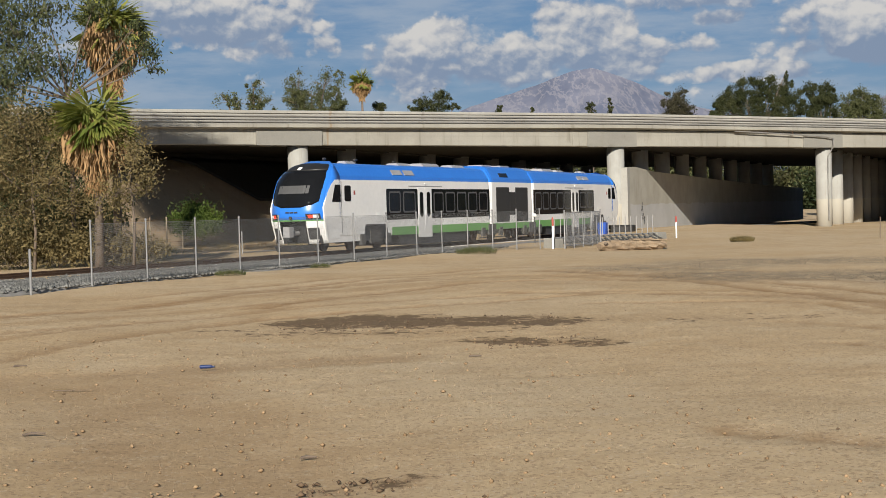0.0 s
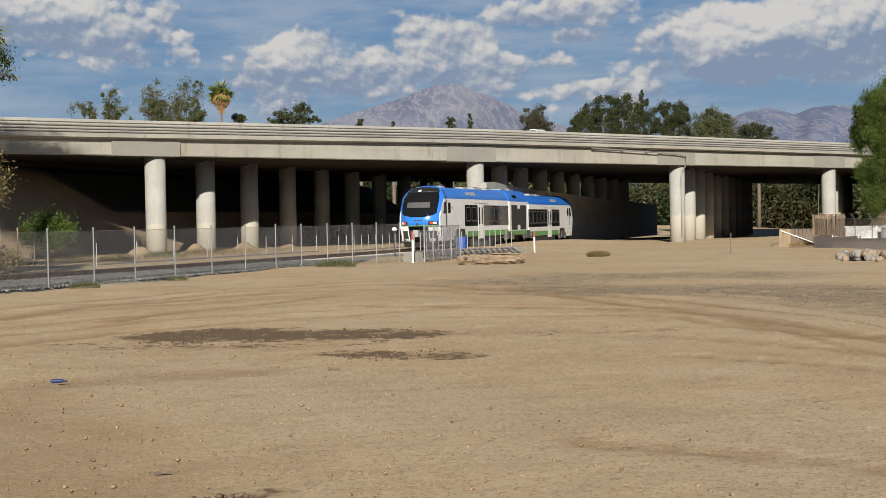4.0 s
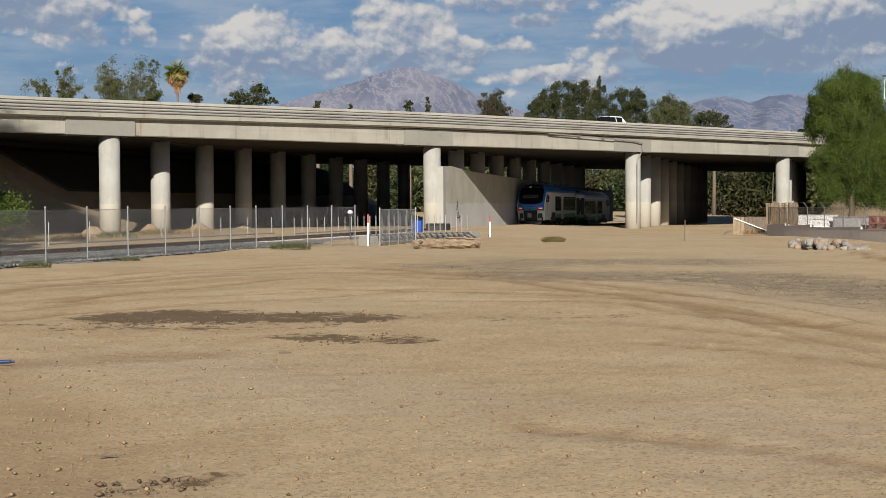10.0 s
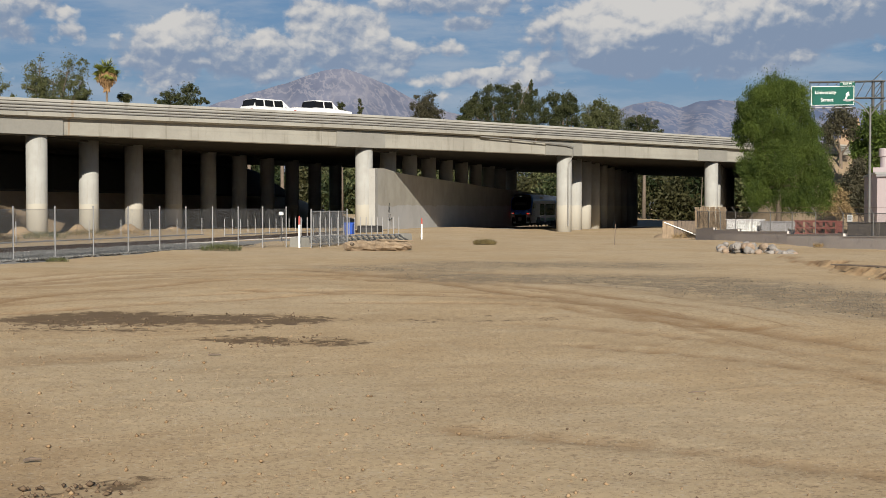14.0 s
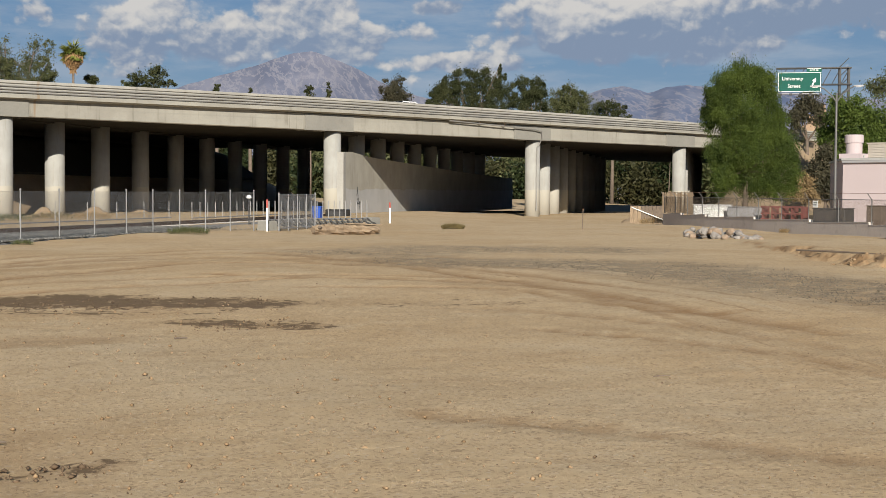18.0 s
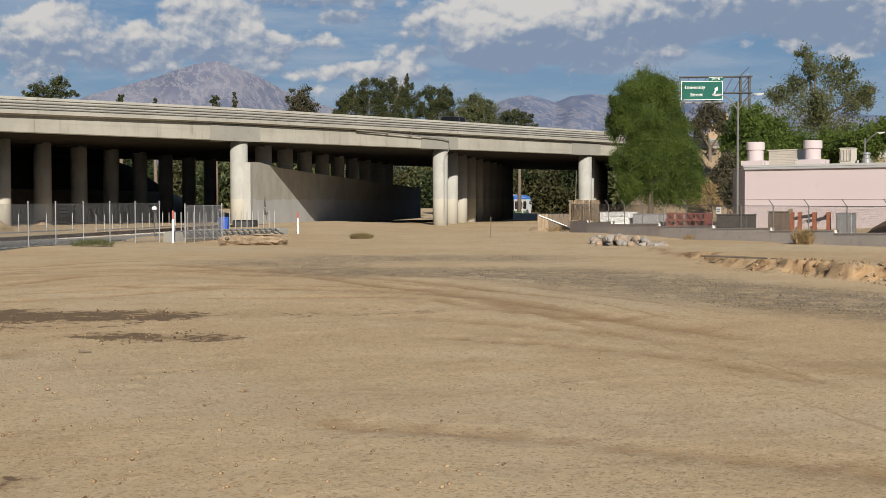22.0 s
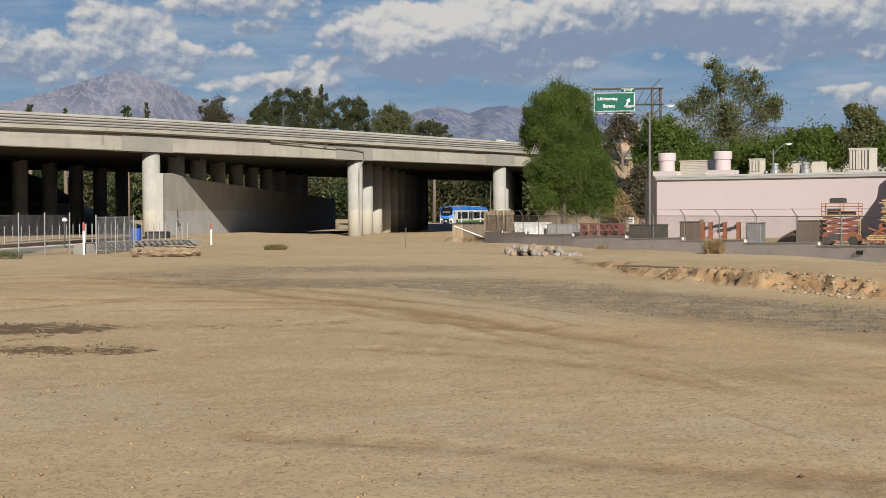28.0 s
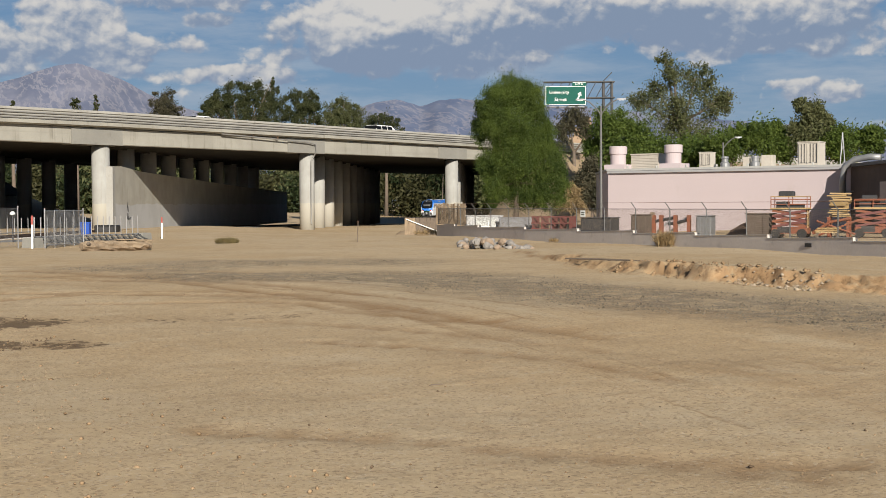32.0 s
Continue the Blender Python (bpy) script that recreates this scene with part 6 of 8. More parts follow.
tree("round_tree", "dark green rounded pine beyond the overpass", DARKLEAF, 240, [(19.0, 4.35, 1.4, 1.4), (19.5, 4.45, 1.4, 1.4), (19.3, 3.9, 2.3, 1.4), (19.75, 4.0, 1.2, 1.2)], 110, 50, 0.34, loose=0.3)
tree("olive_tree", "olive green rounded tree beyond the overpass", OLIVE, 255, [(20.3, 3.9, 1.6, 1.3), (20.9, 4.12, 1.7, 1.3), (21.4, 3.8, 1.5, 1.3), (20.84, 3.60, 3.0, 1.3)], 120, 50, 0.36, loose=0.3)
tree("low_tree", "low dark tree beyond the overpass", DARKLEAF, 262, [(22.30, 3.52, 2.56, 1.17), (22.93, 3.41, 1.92, 1.07)], 60, 40, 0.38)
tree("treetop", "small treetop beyond the overpass", DARKLEAF, 235, [(6.44, 4.17, 0.57, 0.48), (6.43, 3.98, 0.75, 0.57)], 16, 22, 0.3)
tree("treetop", "small treetop beyond the overpass", DARKLEAF, 235, [(10.19, 4.15, 0.77, 0.77), (10.19, 3.96, 1.00, 0.57)], 16, 22, 0.3)
tree("treetop", "small treetop beyond the overpass", DARKLEAF, 235, [(10.98, 4.18, 0.38, 1.15), (10.98, 4.00, 0.50, 0.57)], 16, 22, 0.3)
tree("treetop", "small treetop beyond the overpass", DARKLEAF, 235, [(7.77, 4.06, 0.38, 0.38), (7.77, 3.88, 0.50, 0.57)], 16, 22, 0.3)
tree("eucalyptus_tree", "tall dark eucalyptus with trailing branches beside the track", OLIVEDARK, 60, [(-13.12, 7.37, 1.10, 1.47), (-11.80, 8.26, 1.22, 0.68), (-12.19, 6.29, 1.10, 0.86), (-10.91, 6.07, 0.73, 0.73), (-14.26, 7.79, 1.47, 1.95), (-13.29, 5.40, 0.98, 0.73), (-14.13, 5.40, 1.22, 1.22), (-7.85, 6.74, 0.47, 0.83), (-7.56, 6.11, 0.25, 0.47), (-8.34, 7.41, 0.5, 0.63), (-8.82, 6.18, 0.35, 0.52), (-9.9, 8.3, 0.8, 0.5)], 170, 26, 0.15, limbs=2, droop=0.5, loose=0.5, slim=0.4)
# crown outside the view, added for the tree shadow it casts on the deck
tree("eucalyptus_tree", "towering eucalyptus crown out of view, shading the deck", OLIVEDARK, 58, [(-19.0, 19.2, 2.8, 2.0), (-16.6, 18.8, 2.4, 1.7), (-16.2, 19.0, 2.0, 1.8), (-17.8, 19.8, 2.4, 2.0), (-15.9, 18.4, 1.3, 1.5), (-19.5, 18.5, 2.6, 2.4)], 560, 44, 0.22, limbs=0, droop=0.4, slim=0.6)
tree("brush_tree", "brown leafy thicket beside the track", DRYLEAF, 58, [(-12.82, 3.64, 1.13, 1.06), (-13.19, 1.87, 1.06, 1.30), (-11.43, 3.18, 0.71, 1.06), (-11.82, 1.40, 0.94, 1.06), (-14.44, 2.55, 1.42, 1.89), (-10.87, 0.59, 0.83, 0.59), (-13.03, 0.31, 1.18, 0.59)], 330, 22, 0.10, limbs=6, loose=0.5, slim=0.4)
tree("dry_brush", "bare twiggy brush round the palms", DRYLEAF, 57, [(-8.39, 2.34, 0.74, 1.04), (-8.91, 3.48, 0.65, 0.60), (-9.32, 1.00, 0.74, 0.81), (-8.08, 1.54, 0.46, 0.70)], 120, 13, 0.11, limbs=5, loose=0.5, slim=0.4)
tree("brush_thicket", "dark tangled undergrowth beside the track", OLIVEDARK, 66, [(-14.5, 0.2, 1.8, 1.3), (-13.2, 0.9, 1.6, 1.5), (-12.2, 0.1, 1.5, 1.2), (-11.0, 0.6, 1.5, 1.5), (-10.0, 0.0, 1.2, 1.1), (-16.0, 0.8, 2.0, 1.8), (-13.0, 2.6, 1.8, 1.6), (-11.6, 3.4, 1.5, 1.5), (-14.5, 3.4, 1.8, 1.8)], 330, 50, 0.17)
tree("green_bush", "green bush on the sandy embankment", BRIGHT, 92, [(-6.10, 0.1, 1.1, 0.7), (-6.75, -0.1, 0.8, 0.5), (-5.55, -0.1, 0.8, 0.5), (-6.2, -0.4, 1.5, 0.5)], 110, 40, 0.15, droop=0.4, loose=0.4, slim=0.4)

tree("dry_brush", "dry brush and weeds at the foot of the palms", DRYLEAF, 59, [(-14.3, -0.9, 1.3, 0.7), (-12.9, -1.0, 1.2, 0.6), (-11.6, -0.9, 1.1, 0.7), (-10.4, -1.0, 1.1, 0.6), (-9.2, -1.1, 1.0, 0.5), (-8.0, -1.2, 1.0, 0.4)], 260, 24, 0.12, limbs=2, loose=0.5, slim=0.3)
palm((-10.12, 62.16, 10.39), 0.00, 1.9, 3.0, 61)
palm((-10.06, 57.10, 5.75), 0.00, 2.05, 2.7, 62)
palm((2.80, 200.00, 20.6), 0.00, 2.1, 2.6, 63)


def far_woods():
    """Trees beyond the overpass, seen between its columns."""
    rng = np.random.default_rng(7)
    for mat, share, label in ((FARPINE, 50, "dark green woods beyond the overpass"), (FAROLIVE, 30, "olive green and brown woods beyond the overpass"), (OLIVE, 9, "sunlit yellow-green foliage beyond the overpass")):
        masses = []
        for k in range(share):
            az = -9 + 38 * (k + rng.random()) / share
            d = rng.uniform(345, 400)
            w, h = rng.uniform(4, 8), rng.uniform(4, 8)
            p = spot(az, d, rng.uniform(2.5, 11))
            masses.append(((p.x, p.y, p.z), (w, w, h)))
        tagged(new("woods", leaf_mesh("woods", *clumped(rng, masses, 2600, 34, 0.62), mat)), label, "woods", kind="stuff")
    trunks = Shape()
    for k in range(16):
        p = spot(-9 + 38 * rng.random(), rng.uniform(335, 350))
        h = rng.uniform(6, 12)
        trunks.tube([(p.x, p.y, -0.2), (p.x + rng.uniform(-0.5, 0.5), p.y, h * 0.5), (p.x + rng.uniform(-0.8, 0.8), p.y, h)], [0.16, 0.12, 0.05], 6)
    tagged(new("tree_trunks", trunks.mesh("tree_trunks", BARK)), "slender brown tree trunks in the woods", "trunks", kind="stuff")


far_woods()


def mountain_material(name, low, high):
    """Bare slopes with pale gullies; the blue distance haze is mixed into the colours."""
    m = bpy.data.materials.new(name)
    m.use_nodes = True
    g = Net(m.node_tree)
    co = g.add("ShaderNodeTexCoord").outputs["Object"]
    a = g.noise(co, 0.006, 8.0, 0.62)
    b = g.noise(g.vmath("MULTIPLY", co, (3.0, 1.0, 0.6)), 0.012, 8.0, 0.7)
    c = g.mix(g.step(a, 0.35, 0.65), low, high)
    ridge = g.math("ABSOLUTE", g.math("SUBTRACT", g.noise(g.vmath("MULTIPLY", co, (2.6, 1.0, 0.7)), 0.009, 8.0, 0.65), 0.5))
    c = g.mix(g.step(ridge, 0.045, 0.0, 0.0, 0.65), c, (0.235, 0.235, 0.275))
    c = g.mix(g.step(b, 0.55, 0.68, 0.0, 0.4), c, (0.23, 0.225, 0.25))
    s = g.add("ShaderNodeBsdfPrincipled")
    g.put(s.inputs["Base Color"], c)
    s.inputs["Roughness"].default_value = 1.0
    g.links.new(s.outputs[0], g.add("ShaderNodeOutputMaterial").inputs[0])
    return m


def mountains():
    """Bare hazy mountains behind the town."""
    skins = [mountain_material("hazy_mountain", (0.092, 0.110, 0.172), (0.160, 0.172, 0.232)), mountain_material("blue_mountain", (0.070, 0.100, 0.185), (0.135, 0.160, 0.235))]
    for name, d, line in (
        ("mountain", 4100, [(-14, 0.6), (-4, 1.5), (2, 3.0), (5.2, 4.24), (7.0, 4.75), (8.4, 5.2), (9.4, 5.55), (10.3, 5.68), (11.0, 5.45), (12.2, 4.95), (13.3, 4.35), (14.6, 3.9), (16.5, 3.5), (19, 3.3), (24, 3.0), (32, 2.0)]),
        ("mountain", 3500, [(15, 1.0), (18, 2.6), (20.5, 3.6), (22.2, 4.2), (23.1, 4.32), (24.0, 4.05), (24.7, 4.25), (25.6, 4.35), (27.0, 4.2), (30, 4.0), (34, 3.6), (40, 3.0), (46, 2.0)])):
        sh = Shape()
        n, rows = 220, 14
        az0, az1 = line[0][0], line[-1][0]
        for i in range(n + 1):
            az = az0 + (az1 - az0) * i / n
            el = float(np.interp(az, [q[0] for q in line], [q[1] for q in line]))
            el += 0.05 * noise.noise(Vector((az * 1.3, d * 0.01, 0))) + 0.03 * noise.noise(Vector((az * 5, d * 0.01, 0)))
            for k in range(rows + 1):
                f = k / rows
                fold = noise.fractal(Vector((az * 0.9, f * 2.2, d * 0.003)), 1.0, 2.0, 5) * 260 * (1 - f) * f * 3
                p = spot(az, d - 900 * (1 - f) + fold * 0.6)
                sh.v.append((p.x, p.y, (1.9 + d * math.tan(radians(el))) * f ** 1.15 - 12 * (1 - f) + fold * 0.12 * (f < 1)))
        for i in range(n):
            for k in range(rows):
                a0 = i * (rows + 1) + k
                sh.f.append((a0, a0 + rows + 1, a0 + rows + 2, a0 + 1))
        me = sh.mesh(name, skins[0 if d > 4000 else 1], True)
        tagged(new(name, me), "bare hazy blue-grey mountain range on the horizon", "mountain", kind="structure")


mountains()


# ---- fences, rails and small things beside the track ----
def path_run(points, step):
    """Even places along straight legs, with their headings."""
    out, rest = [], 0.0
    for a, b in zip(points, points[1:]):
        a, b = Vector((*a, 0)), Vector((*b, 0))
        L, d = (b - a).length, (b - a).normalized()
        s = rest
        while s < L:
            out.append((a + d * s, math.atan2(d.y, d.x)))
            s += step
        rest = s - L
    return out


def wire_panel(length, height, z0=0.06, gap=0.058, r=0.0021):
    """Chain-link: two sets of slanting wires."""
    sh = Shape()
    n = int((length + height) / gap)
    for s in (1, -1):
        for k in range(n):
            x = -height + k * gap
            x0, za, x1, zb = x, 0.0, x + height, height
            if x0 < 0:
                za, x0 = -x0, 0.0
            if x1 > length:
                zb, x1 = zb - (x1 - length), length
            if zb - za < 0.05:
                continue
            p, q = (x0, za), (x1, zb)
            if s < 0:
                p, q = (length - x0, za), (length - x1, zb)
            i = len(sh.v)
            for (u, w) in (p, q):
                sh.v += [(u - r, -r, z0 + w + r), (u + r, -r, z0 + w - r), (u, r, z0 + w)]
            sh.f += [(i, i + 1, i + 4, i + 3), (i + 1, i + 2, i + 5, i + 4), (i + 2, i, i + 3, i + 5)]
    return sh


WIRE = material("chain_link_wire", (0.34, 0.345, 0.35), (0.28, 0.285, 0.29), 20.0, 2.0, 0.5, 0.5)


def track_fence():
    pts = [(-7.29, 39.97), (-2.25, 50.1), (4.18, 61.3), (9.17, 65.5)]
    f = thing("chain_link_fence", pose(0, 0, 0), "galvanised chain-link fence along the railway ballast", "fence")
    post = Shape().tube([(0, 0, -0.3), (0, 0, 1.86)], 0.027, 10).tube([(0, 0, 1.86), (0, 0, 1.9), (0, 0, 1.93)], [0.04, 0.04, 0.01], 10).mesh("post", GALV, False)
    spots = path_run(pts[:3], 2.72)
    spots += path_run(pts[2:], 1.62)[0 if (spots[-1][0] - Vector((4.18, 61.3, 0))).length > 1.0 else 1:]
    meshes = {}
    for (p, h), (q, h2) in zip(spots, spots[1:] + [(Vector((9.17, 65.5, 0)), 0)]):
        part("post", post, None, f, m=Matrix.Translation(p))
        L = (q - p).length
        if L < 0.5:
            continue
        key = round(L, 2)
        if key not in meshes:
            meshes[key] = wire_panel(L, 1.72).mesh("wire_mesh", WIRE)
        part("wire_mesh", meshes[key], None, f, m=Matrix.Translation(p) @ Matrix.Rotation(math.atan2((q - p).y, (q - p).x), 4, "Z"))
        part("tension_wire", Shape().tube([p + Vector((0, 0, 1.8)), q + Vector((0, 0, 1.8))], 0.006, 4), GALV, f)
    solid("short_post", Shape().tube([(0, 0, -0.3), (0, 0, 1.15)], 0.035, 10).tube([(0, 0, 1.15), (0, 0, 1.19)], [0.042, 0.02], 10), GALV, "short bare galvanised post beyond the fence end", "post", m=Matrix.Translation((-8.45, 37.5, 0)))


track_fence()


def gate_panel():
    a, b = Vector((10.3, 65.3, 0)), Vector((12.6, 68.4, 0))
    g = thing("fence_gate", Matrix.Translation(a) @ Matrix.Rotation(math.atan2((b - a).y, (b - a).x), 4, "Z"), "galvanised chain-link gate panel beside the culvert", "gate")
    L = (b - a).length
    for k in range(5):
        x = L * k / 4
        part("post", Shape().tube([(x, 0, -0.2), (x, 0, 1.8 if k in (0, 4) else 1.72)], 0.035 if k in (0, 4) else 0.02, 8), GALV, g)
    part("wire_mesh", wire_panel(L, 1.65, gap=0.05, r=0.0032), WIRE, g)
    for z in (0.12, 1.68):
        part("rail", Shape().tube([(0, 0, z), (L, 0, z)], 0.02, 8), GALV, g)


gate_panel()


def railing(a, b, label, z0, gap=0.46, brackets=True):
    a, b = Vector((*a, 0)), Vector((*b, 0))
    L = (b - a).length
    r = thing("culvert_railing", Matrix.Translation(a) @ Matrix.Rotation(math.atan2((b - a).y, (b - a).x), 4, "Z"), label, "railing", "railings over the culvert")
    if brackets:
        part("kerb", Box(-0.2, L + 0.2, 0.0, 0.45, -0.3, z0 - 0.03), CONCRETE_GREY, r, "grey concrete kerb")
    part("bottom_rail", Shape().tube([(0, 0, z0 + 0.1), (L, 0, z0 + 0.1)], 0.035, 8), GALV, r)
    picket = Shape().tube([(0, 0, z0), (0, 0, z0 + 1.08)], 0.024, 8).mesh("picket", WHITE_STEEL, False)
    arm = Shape().tube([(0, 0.0, z0 + 0.1), (0.02, -0.12, z0 + 0.05), (0.1, -0.3, z0 - 0.12), (0.28, -0.42, z0 - 0.2)], 0.045, 8).mesh("bracket", DARK_GREY, False)
    for k in range(int(L / gap) + 1):
        part("picket", picket, None, r, m=Matrix.Translation((k * gap, 0, 0)))
        if brackets:
            part("bracket", arm, None, r, "dark curved steel bracket", m=Matrix.Translation((k * gap, 0, 0)))


WHITE_STEEL = material("painted_steel", (0.36, 0.36, 0.36), (0.30, 0.30, 0.30), 12.0, 1.5, 0.5, 0.2)
railing((10.6, 70.5), (16.8, 75.3), "galvanised picket railing with dark curved brackets over the culvert", 0.28)
railing((8.3, 87.0), (16.0, 101.5), "pale picket railing on the far side of the track", 0.05, 1.3, False)
railing((-4.8, 63.9), (6.8, 84.2), "widely spaced steel rail posts beyond the track", 0.15, 3.3, False)
for k, (x, y, w) in enumerate(((9.95, 66.6, 0.72), (17.1, 75.6, 0.8))):
    solid("concrete_block", Shape().loft([[Vector((sx * w / 2 * f, sy * 0.35 * f, z)) for sx, sy in ((-1, -1), (1, -1), (1, 1), (-1, 1))] for z, f in ((-0.1, 1.0), (0.38, 0.92), (0.43, 0.86))]), CONCRETE_GREY, "pale tapered concrete end block of the culvert", "block", "blocks at the culvert", m=Matrix.Translation((x, y, 0)) @ pose(0, 0, 0, 0, 0, 40))


def marker(x, y, h, label):
    m = thing("marker_post", Matrix.Translation((x, y, 0)), label, "marker post", "marker posts")
    part("stake", Shape().loft([[Vector((sx * 0.042, sy * 0.02, z)) for sx, sy in ((-1, -1), (1, -1), (1, 1), (-1, 1))] for z in (-0.2, h * 0.72)]), SIGN_WHITE, m)
    part("tip", Shape().loft([[Vector((sx * w, sy * 0.022, z)) for sx, sy in ((-1, -1), (1, -1), (1, 1), (-1, 1))] for z, w in ((h * 0.72, 0.045), (h * 0.94, 0.045), (h, 0.025))]), RED_PAINT, m, "red reflective tip")


marker(9.72, 65.2, 1.48, "white utility marker post with a red tip")
marker(19.1, 79.5, 1.25, "short white marker post with a red tip")
dome = thing("signal_box", Matrix.Translation((10.2, 75.0, 0)), "white rounded signal housing on a post", "signal")
part("post", Shape().tube([(0, 0, -0.2), (0, 0, 1.45)], 0.035, 8), DARK_GREY, dome)
part("hood", Shape().loft([[Vector((r * math.cos(t), r * math.sin(t), z)) for t in (2 * math.pi * k / 14 for k in range(14))] for r, z in ((0.12, 1.45), (0.15, 1.5), (0.12, 1.6), (0.05, 1.65))]), SIGN_WHITE, dome, smooth=True)
b = thing("waste_bin", Matrix.Translation((17.2, 92.5, 0)) @ pose(0, 0, 0, 0, 0, -30) @ Matrix.Diagonal((0.5, 0.5, 0.66, 1)), "bright blue plastic bin beside the track", "bin")
part("body", Shape().loft([[Vector((sx * w, sy * w * 0.8, z)) for sx, sy in ((-1, -1), (1, -1), (1, 1), (-1, 1))] for z, w in ((0.0, 0.5), (1.15, 0.62))]), BIN_BLUE, b)
part("lid", rounded(1.36, 1.1, 0.14, 0.04).mesh("lid", BIN_BLUE), None, b, m=Matrix.Translation((0, 0, 1.152)))
b = thing("equipment_box", Matrix.Translation((19.2, 95.5, 0)) @ pose(0, 0, 0, 0, 0, -30), "low black equipment box beside the track", "box")
part("body", rounded(1.6, 0.8, 0.6, 0.05).mesh("body", BLACK), None, b)
part("panel", Box(-0.5, 0.5, -0.415, -0.402, 0.15, 0.45), DARK_GREY, b)


def log_on_ground():
    """A weathered trunk lying on the dirt, bark gone on one half."""
    rng = np.random.default_rng(11)
    log = thing("fallen_log", Matrix.Translation((10.95, 60.0, 0)) @ pose(0, 0, 0, 0, 0, 17), "weathered split tree trunk lying on the dirt", "log")
    rings, rings2 = [], []
    for k in range(15):
        x = 3.35 * k / 14
        r = np.interp(k, [0, 2, 8, 13, 14], [0.17, 0.25, 0.24, 0.2, 0.12])
        rings.append([Vector((x, r * 1.15 * math.cos(t) * (1 + 0.22 * rng.normal()), 0.17 + r * math.sin(t) * (1 + 0.20 * rng.normal()))) for t in (2 * math.pi * j / 14 for j in range(14))])
    part("trunk", Shape().loft(rings), LOGWOOD, log)
    for x, z in ((1.6, 0.42), (2.5, 0.38), (0.5, 0.36)):
        part("split_plank", Shape().loft([[Vector((x + a, -0.2 + 0.3 * b, z + 0.04 * c)) for a, b, c in ((0, 0, 0), (0.9, 0.1, -0.5), (0.9, 0.9, -0.5), (0, 0.8, 0.3))], [Vector((x + a, -0.2 + 0.3 * b, z + 0.05 + 0.04 * c)) for a, b, c in ((0, 0, 0), (0.9, 0.1, -0.5), (0.9, 0.9, -0.5), (0, 0.8, 0.3))]]), LOGWOOD, log)
    part("stub", Shape().tube([(0.35, -0.1, 0.2), (0.15, -0.35, 0.32)], [0.12, 0.07], 8), BARK, log)


log_on_ground()


def build_sleepers():
    """Concrete sleepers under the rails near the viewer."""
    sh = Shape().loft([[Vector((x, y, z)) for x, z in ((-0.13, -0.2), (0.13, -0.2), (0.1, 0.035), (-0.1, 0.035))] for y in (-1.3, 1.3)]).mesh("sleeper", SLEEPER)
    base = thing("railway_sleepers", pose(0, 0, 0), "pale concrete sleepers under the rails", "sleepers", kind="structure")
    s = 30.0
    for k in range(190):
        p, h = on_track(s + k * 0.61)
        part("sleeper", sh, None, base, m=Matrix.Translation(p) @ Matrix.Rotation(h, 4, "Z"))


build_sleepers()


def property_fence():
    """An old board and wire fence beyond the track."""
    pts = [(-20.0, 56.0), (-16.3, 69.9), (-14.4, 78.5), (-9.9, 93.0)]
    f = thing("board_fence", pose(0, 0, 0), "old dark board and wire fence beyond the track", "fence")
    board = Box(-0.06, 0.06, -0.012, 0.012, 0.02, 1.75).mesh("board", BARK)
    post = Shape().tube([(0, 0, -0.2), (0, 0, 2.0)], 0.05, 8).mesh("post", PALE_BARK)
    for k, (p, h) in enumerate(path_run(pts, 2.4)):
        part("post", post, None, f, m=Matrix.Translation(p))
    rng = random.Random(4)
    for k, (p, h) in enumerate(path_run(pts[1:3], 0.17)):
        part("board", board, None, f, m=Matrix.Translation(p) @ Matrix.Rotation(h, 4, "Z") @ pose(0, 0, 0, 0, rng.uniform(-2, 2), 0))
    for z in (0.4, 1.2, 1.8):
        for a, b in zip(pts, pts[1:]):
            part("wire", Shape().tube([(*a, z), (*b, z)], 0.012, 4), RUST, f)


property_fence()


# ---- the yard beyond the lot ----
WALL_LINE = [(37.6, 81.5), (36.5, 76.0), (35.3, 68.0), (34.6, 61.0), (34.2, 55.0), (33.9, 49.0), (33.5, 43.0), (33.0, 37.0), (32.2, 28.0), (31.0, 16.0)]


def block_wall():
    w = thing("block_wall", pose(0, 0, 0), "low stepped concrete block wall along the yard", "wall", kind="structure")
    ys = [81.5, 77.0, 72.2, 64.7, 58.3, 52.8, 47.7, 42.5, 37.3, 31.0, 24.0, 16.0]
    for y0, y1 in zip(ys, ys[1:]):
        a, b = (Vector((float(np.interp(-y, [-q[1] for q in WALL_LINE], [q[0] for q in WALL_LINE])), y, 0)) for y in (y0, y1))
        d = (b - a).normalized()
        n = Vector((-d.y, d.x, 0)) * 0.1
        up = (Vector((0, 0, 0.52)), Vector((0, 0, 0.655)))
        down = Vector((0, 0, -0.4))
        part("wall_section", Shape().loft([[p - n + down, p + n + down, p + n + u, p - n + u] for p, u in zip((a, b), up)]), BLOCK, w)
        e = Vector((0, 0, 0.035))
        part("coping", Shape().loft([[p - n * 1.2 + u + e * 0.06, p + n * 1.2 + u + e * 0.06, p + n * 1.2 + u + e, p - n * 1.2 + u + e] for p, u in zip((a, b), up)]), COPING, w, "pale worn coping")
    for y0, size, mat in ((39.7, 0.36, BLACK),):
        x = float(np.interp(-y0, [-q[1] for q in WALL_LINE], [q[0] for q in WALL_LINE])) - 0.112
        part("paint_patch", Shape().box(x - 0.004, x + 0.02, y0, y0 + size, 0.28, 0.42), mat, w, "scrawled dark paint patch")


block_wall()


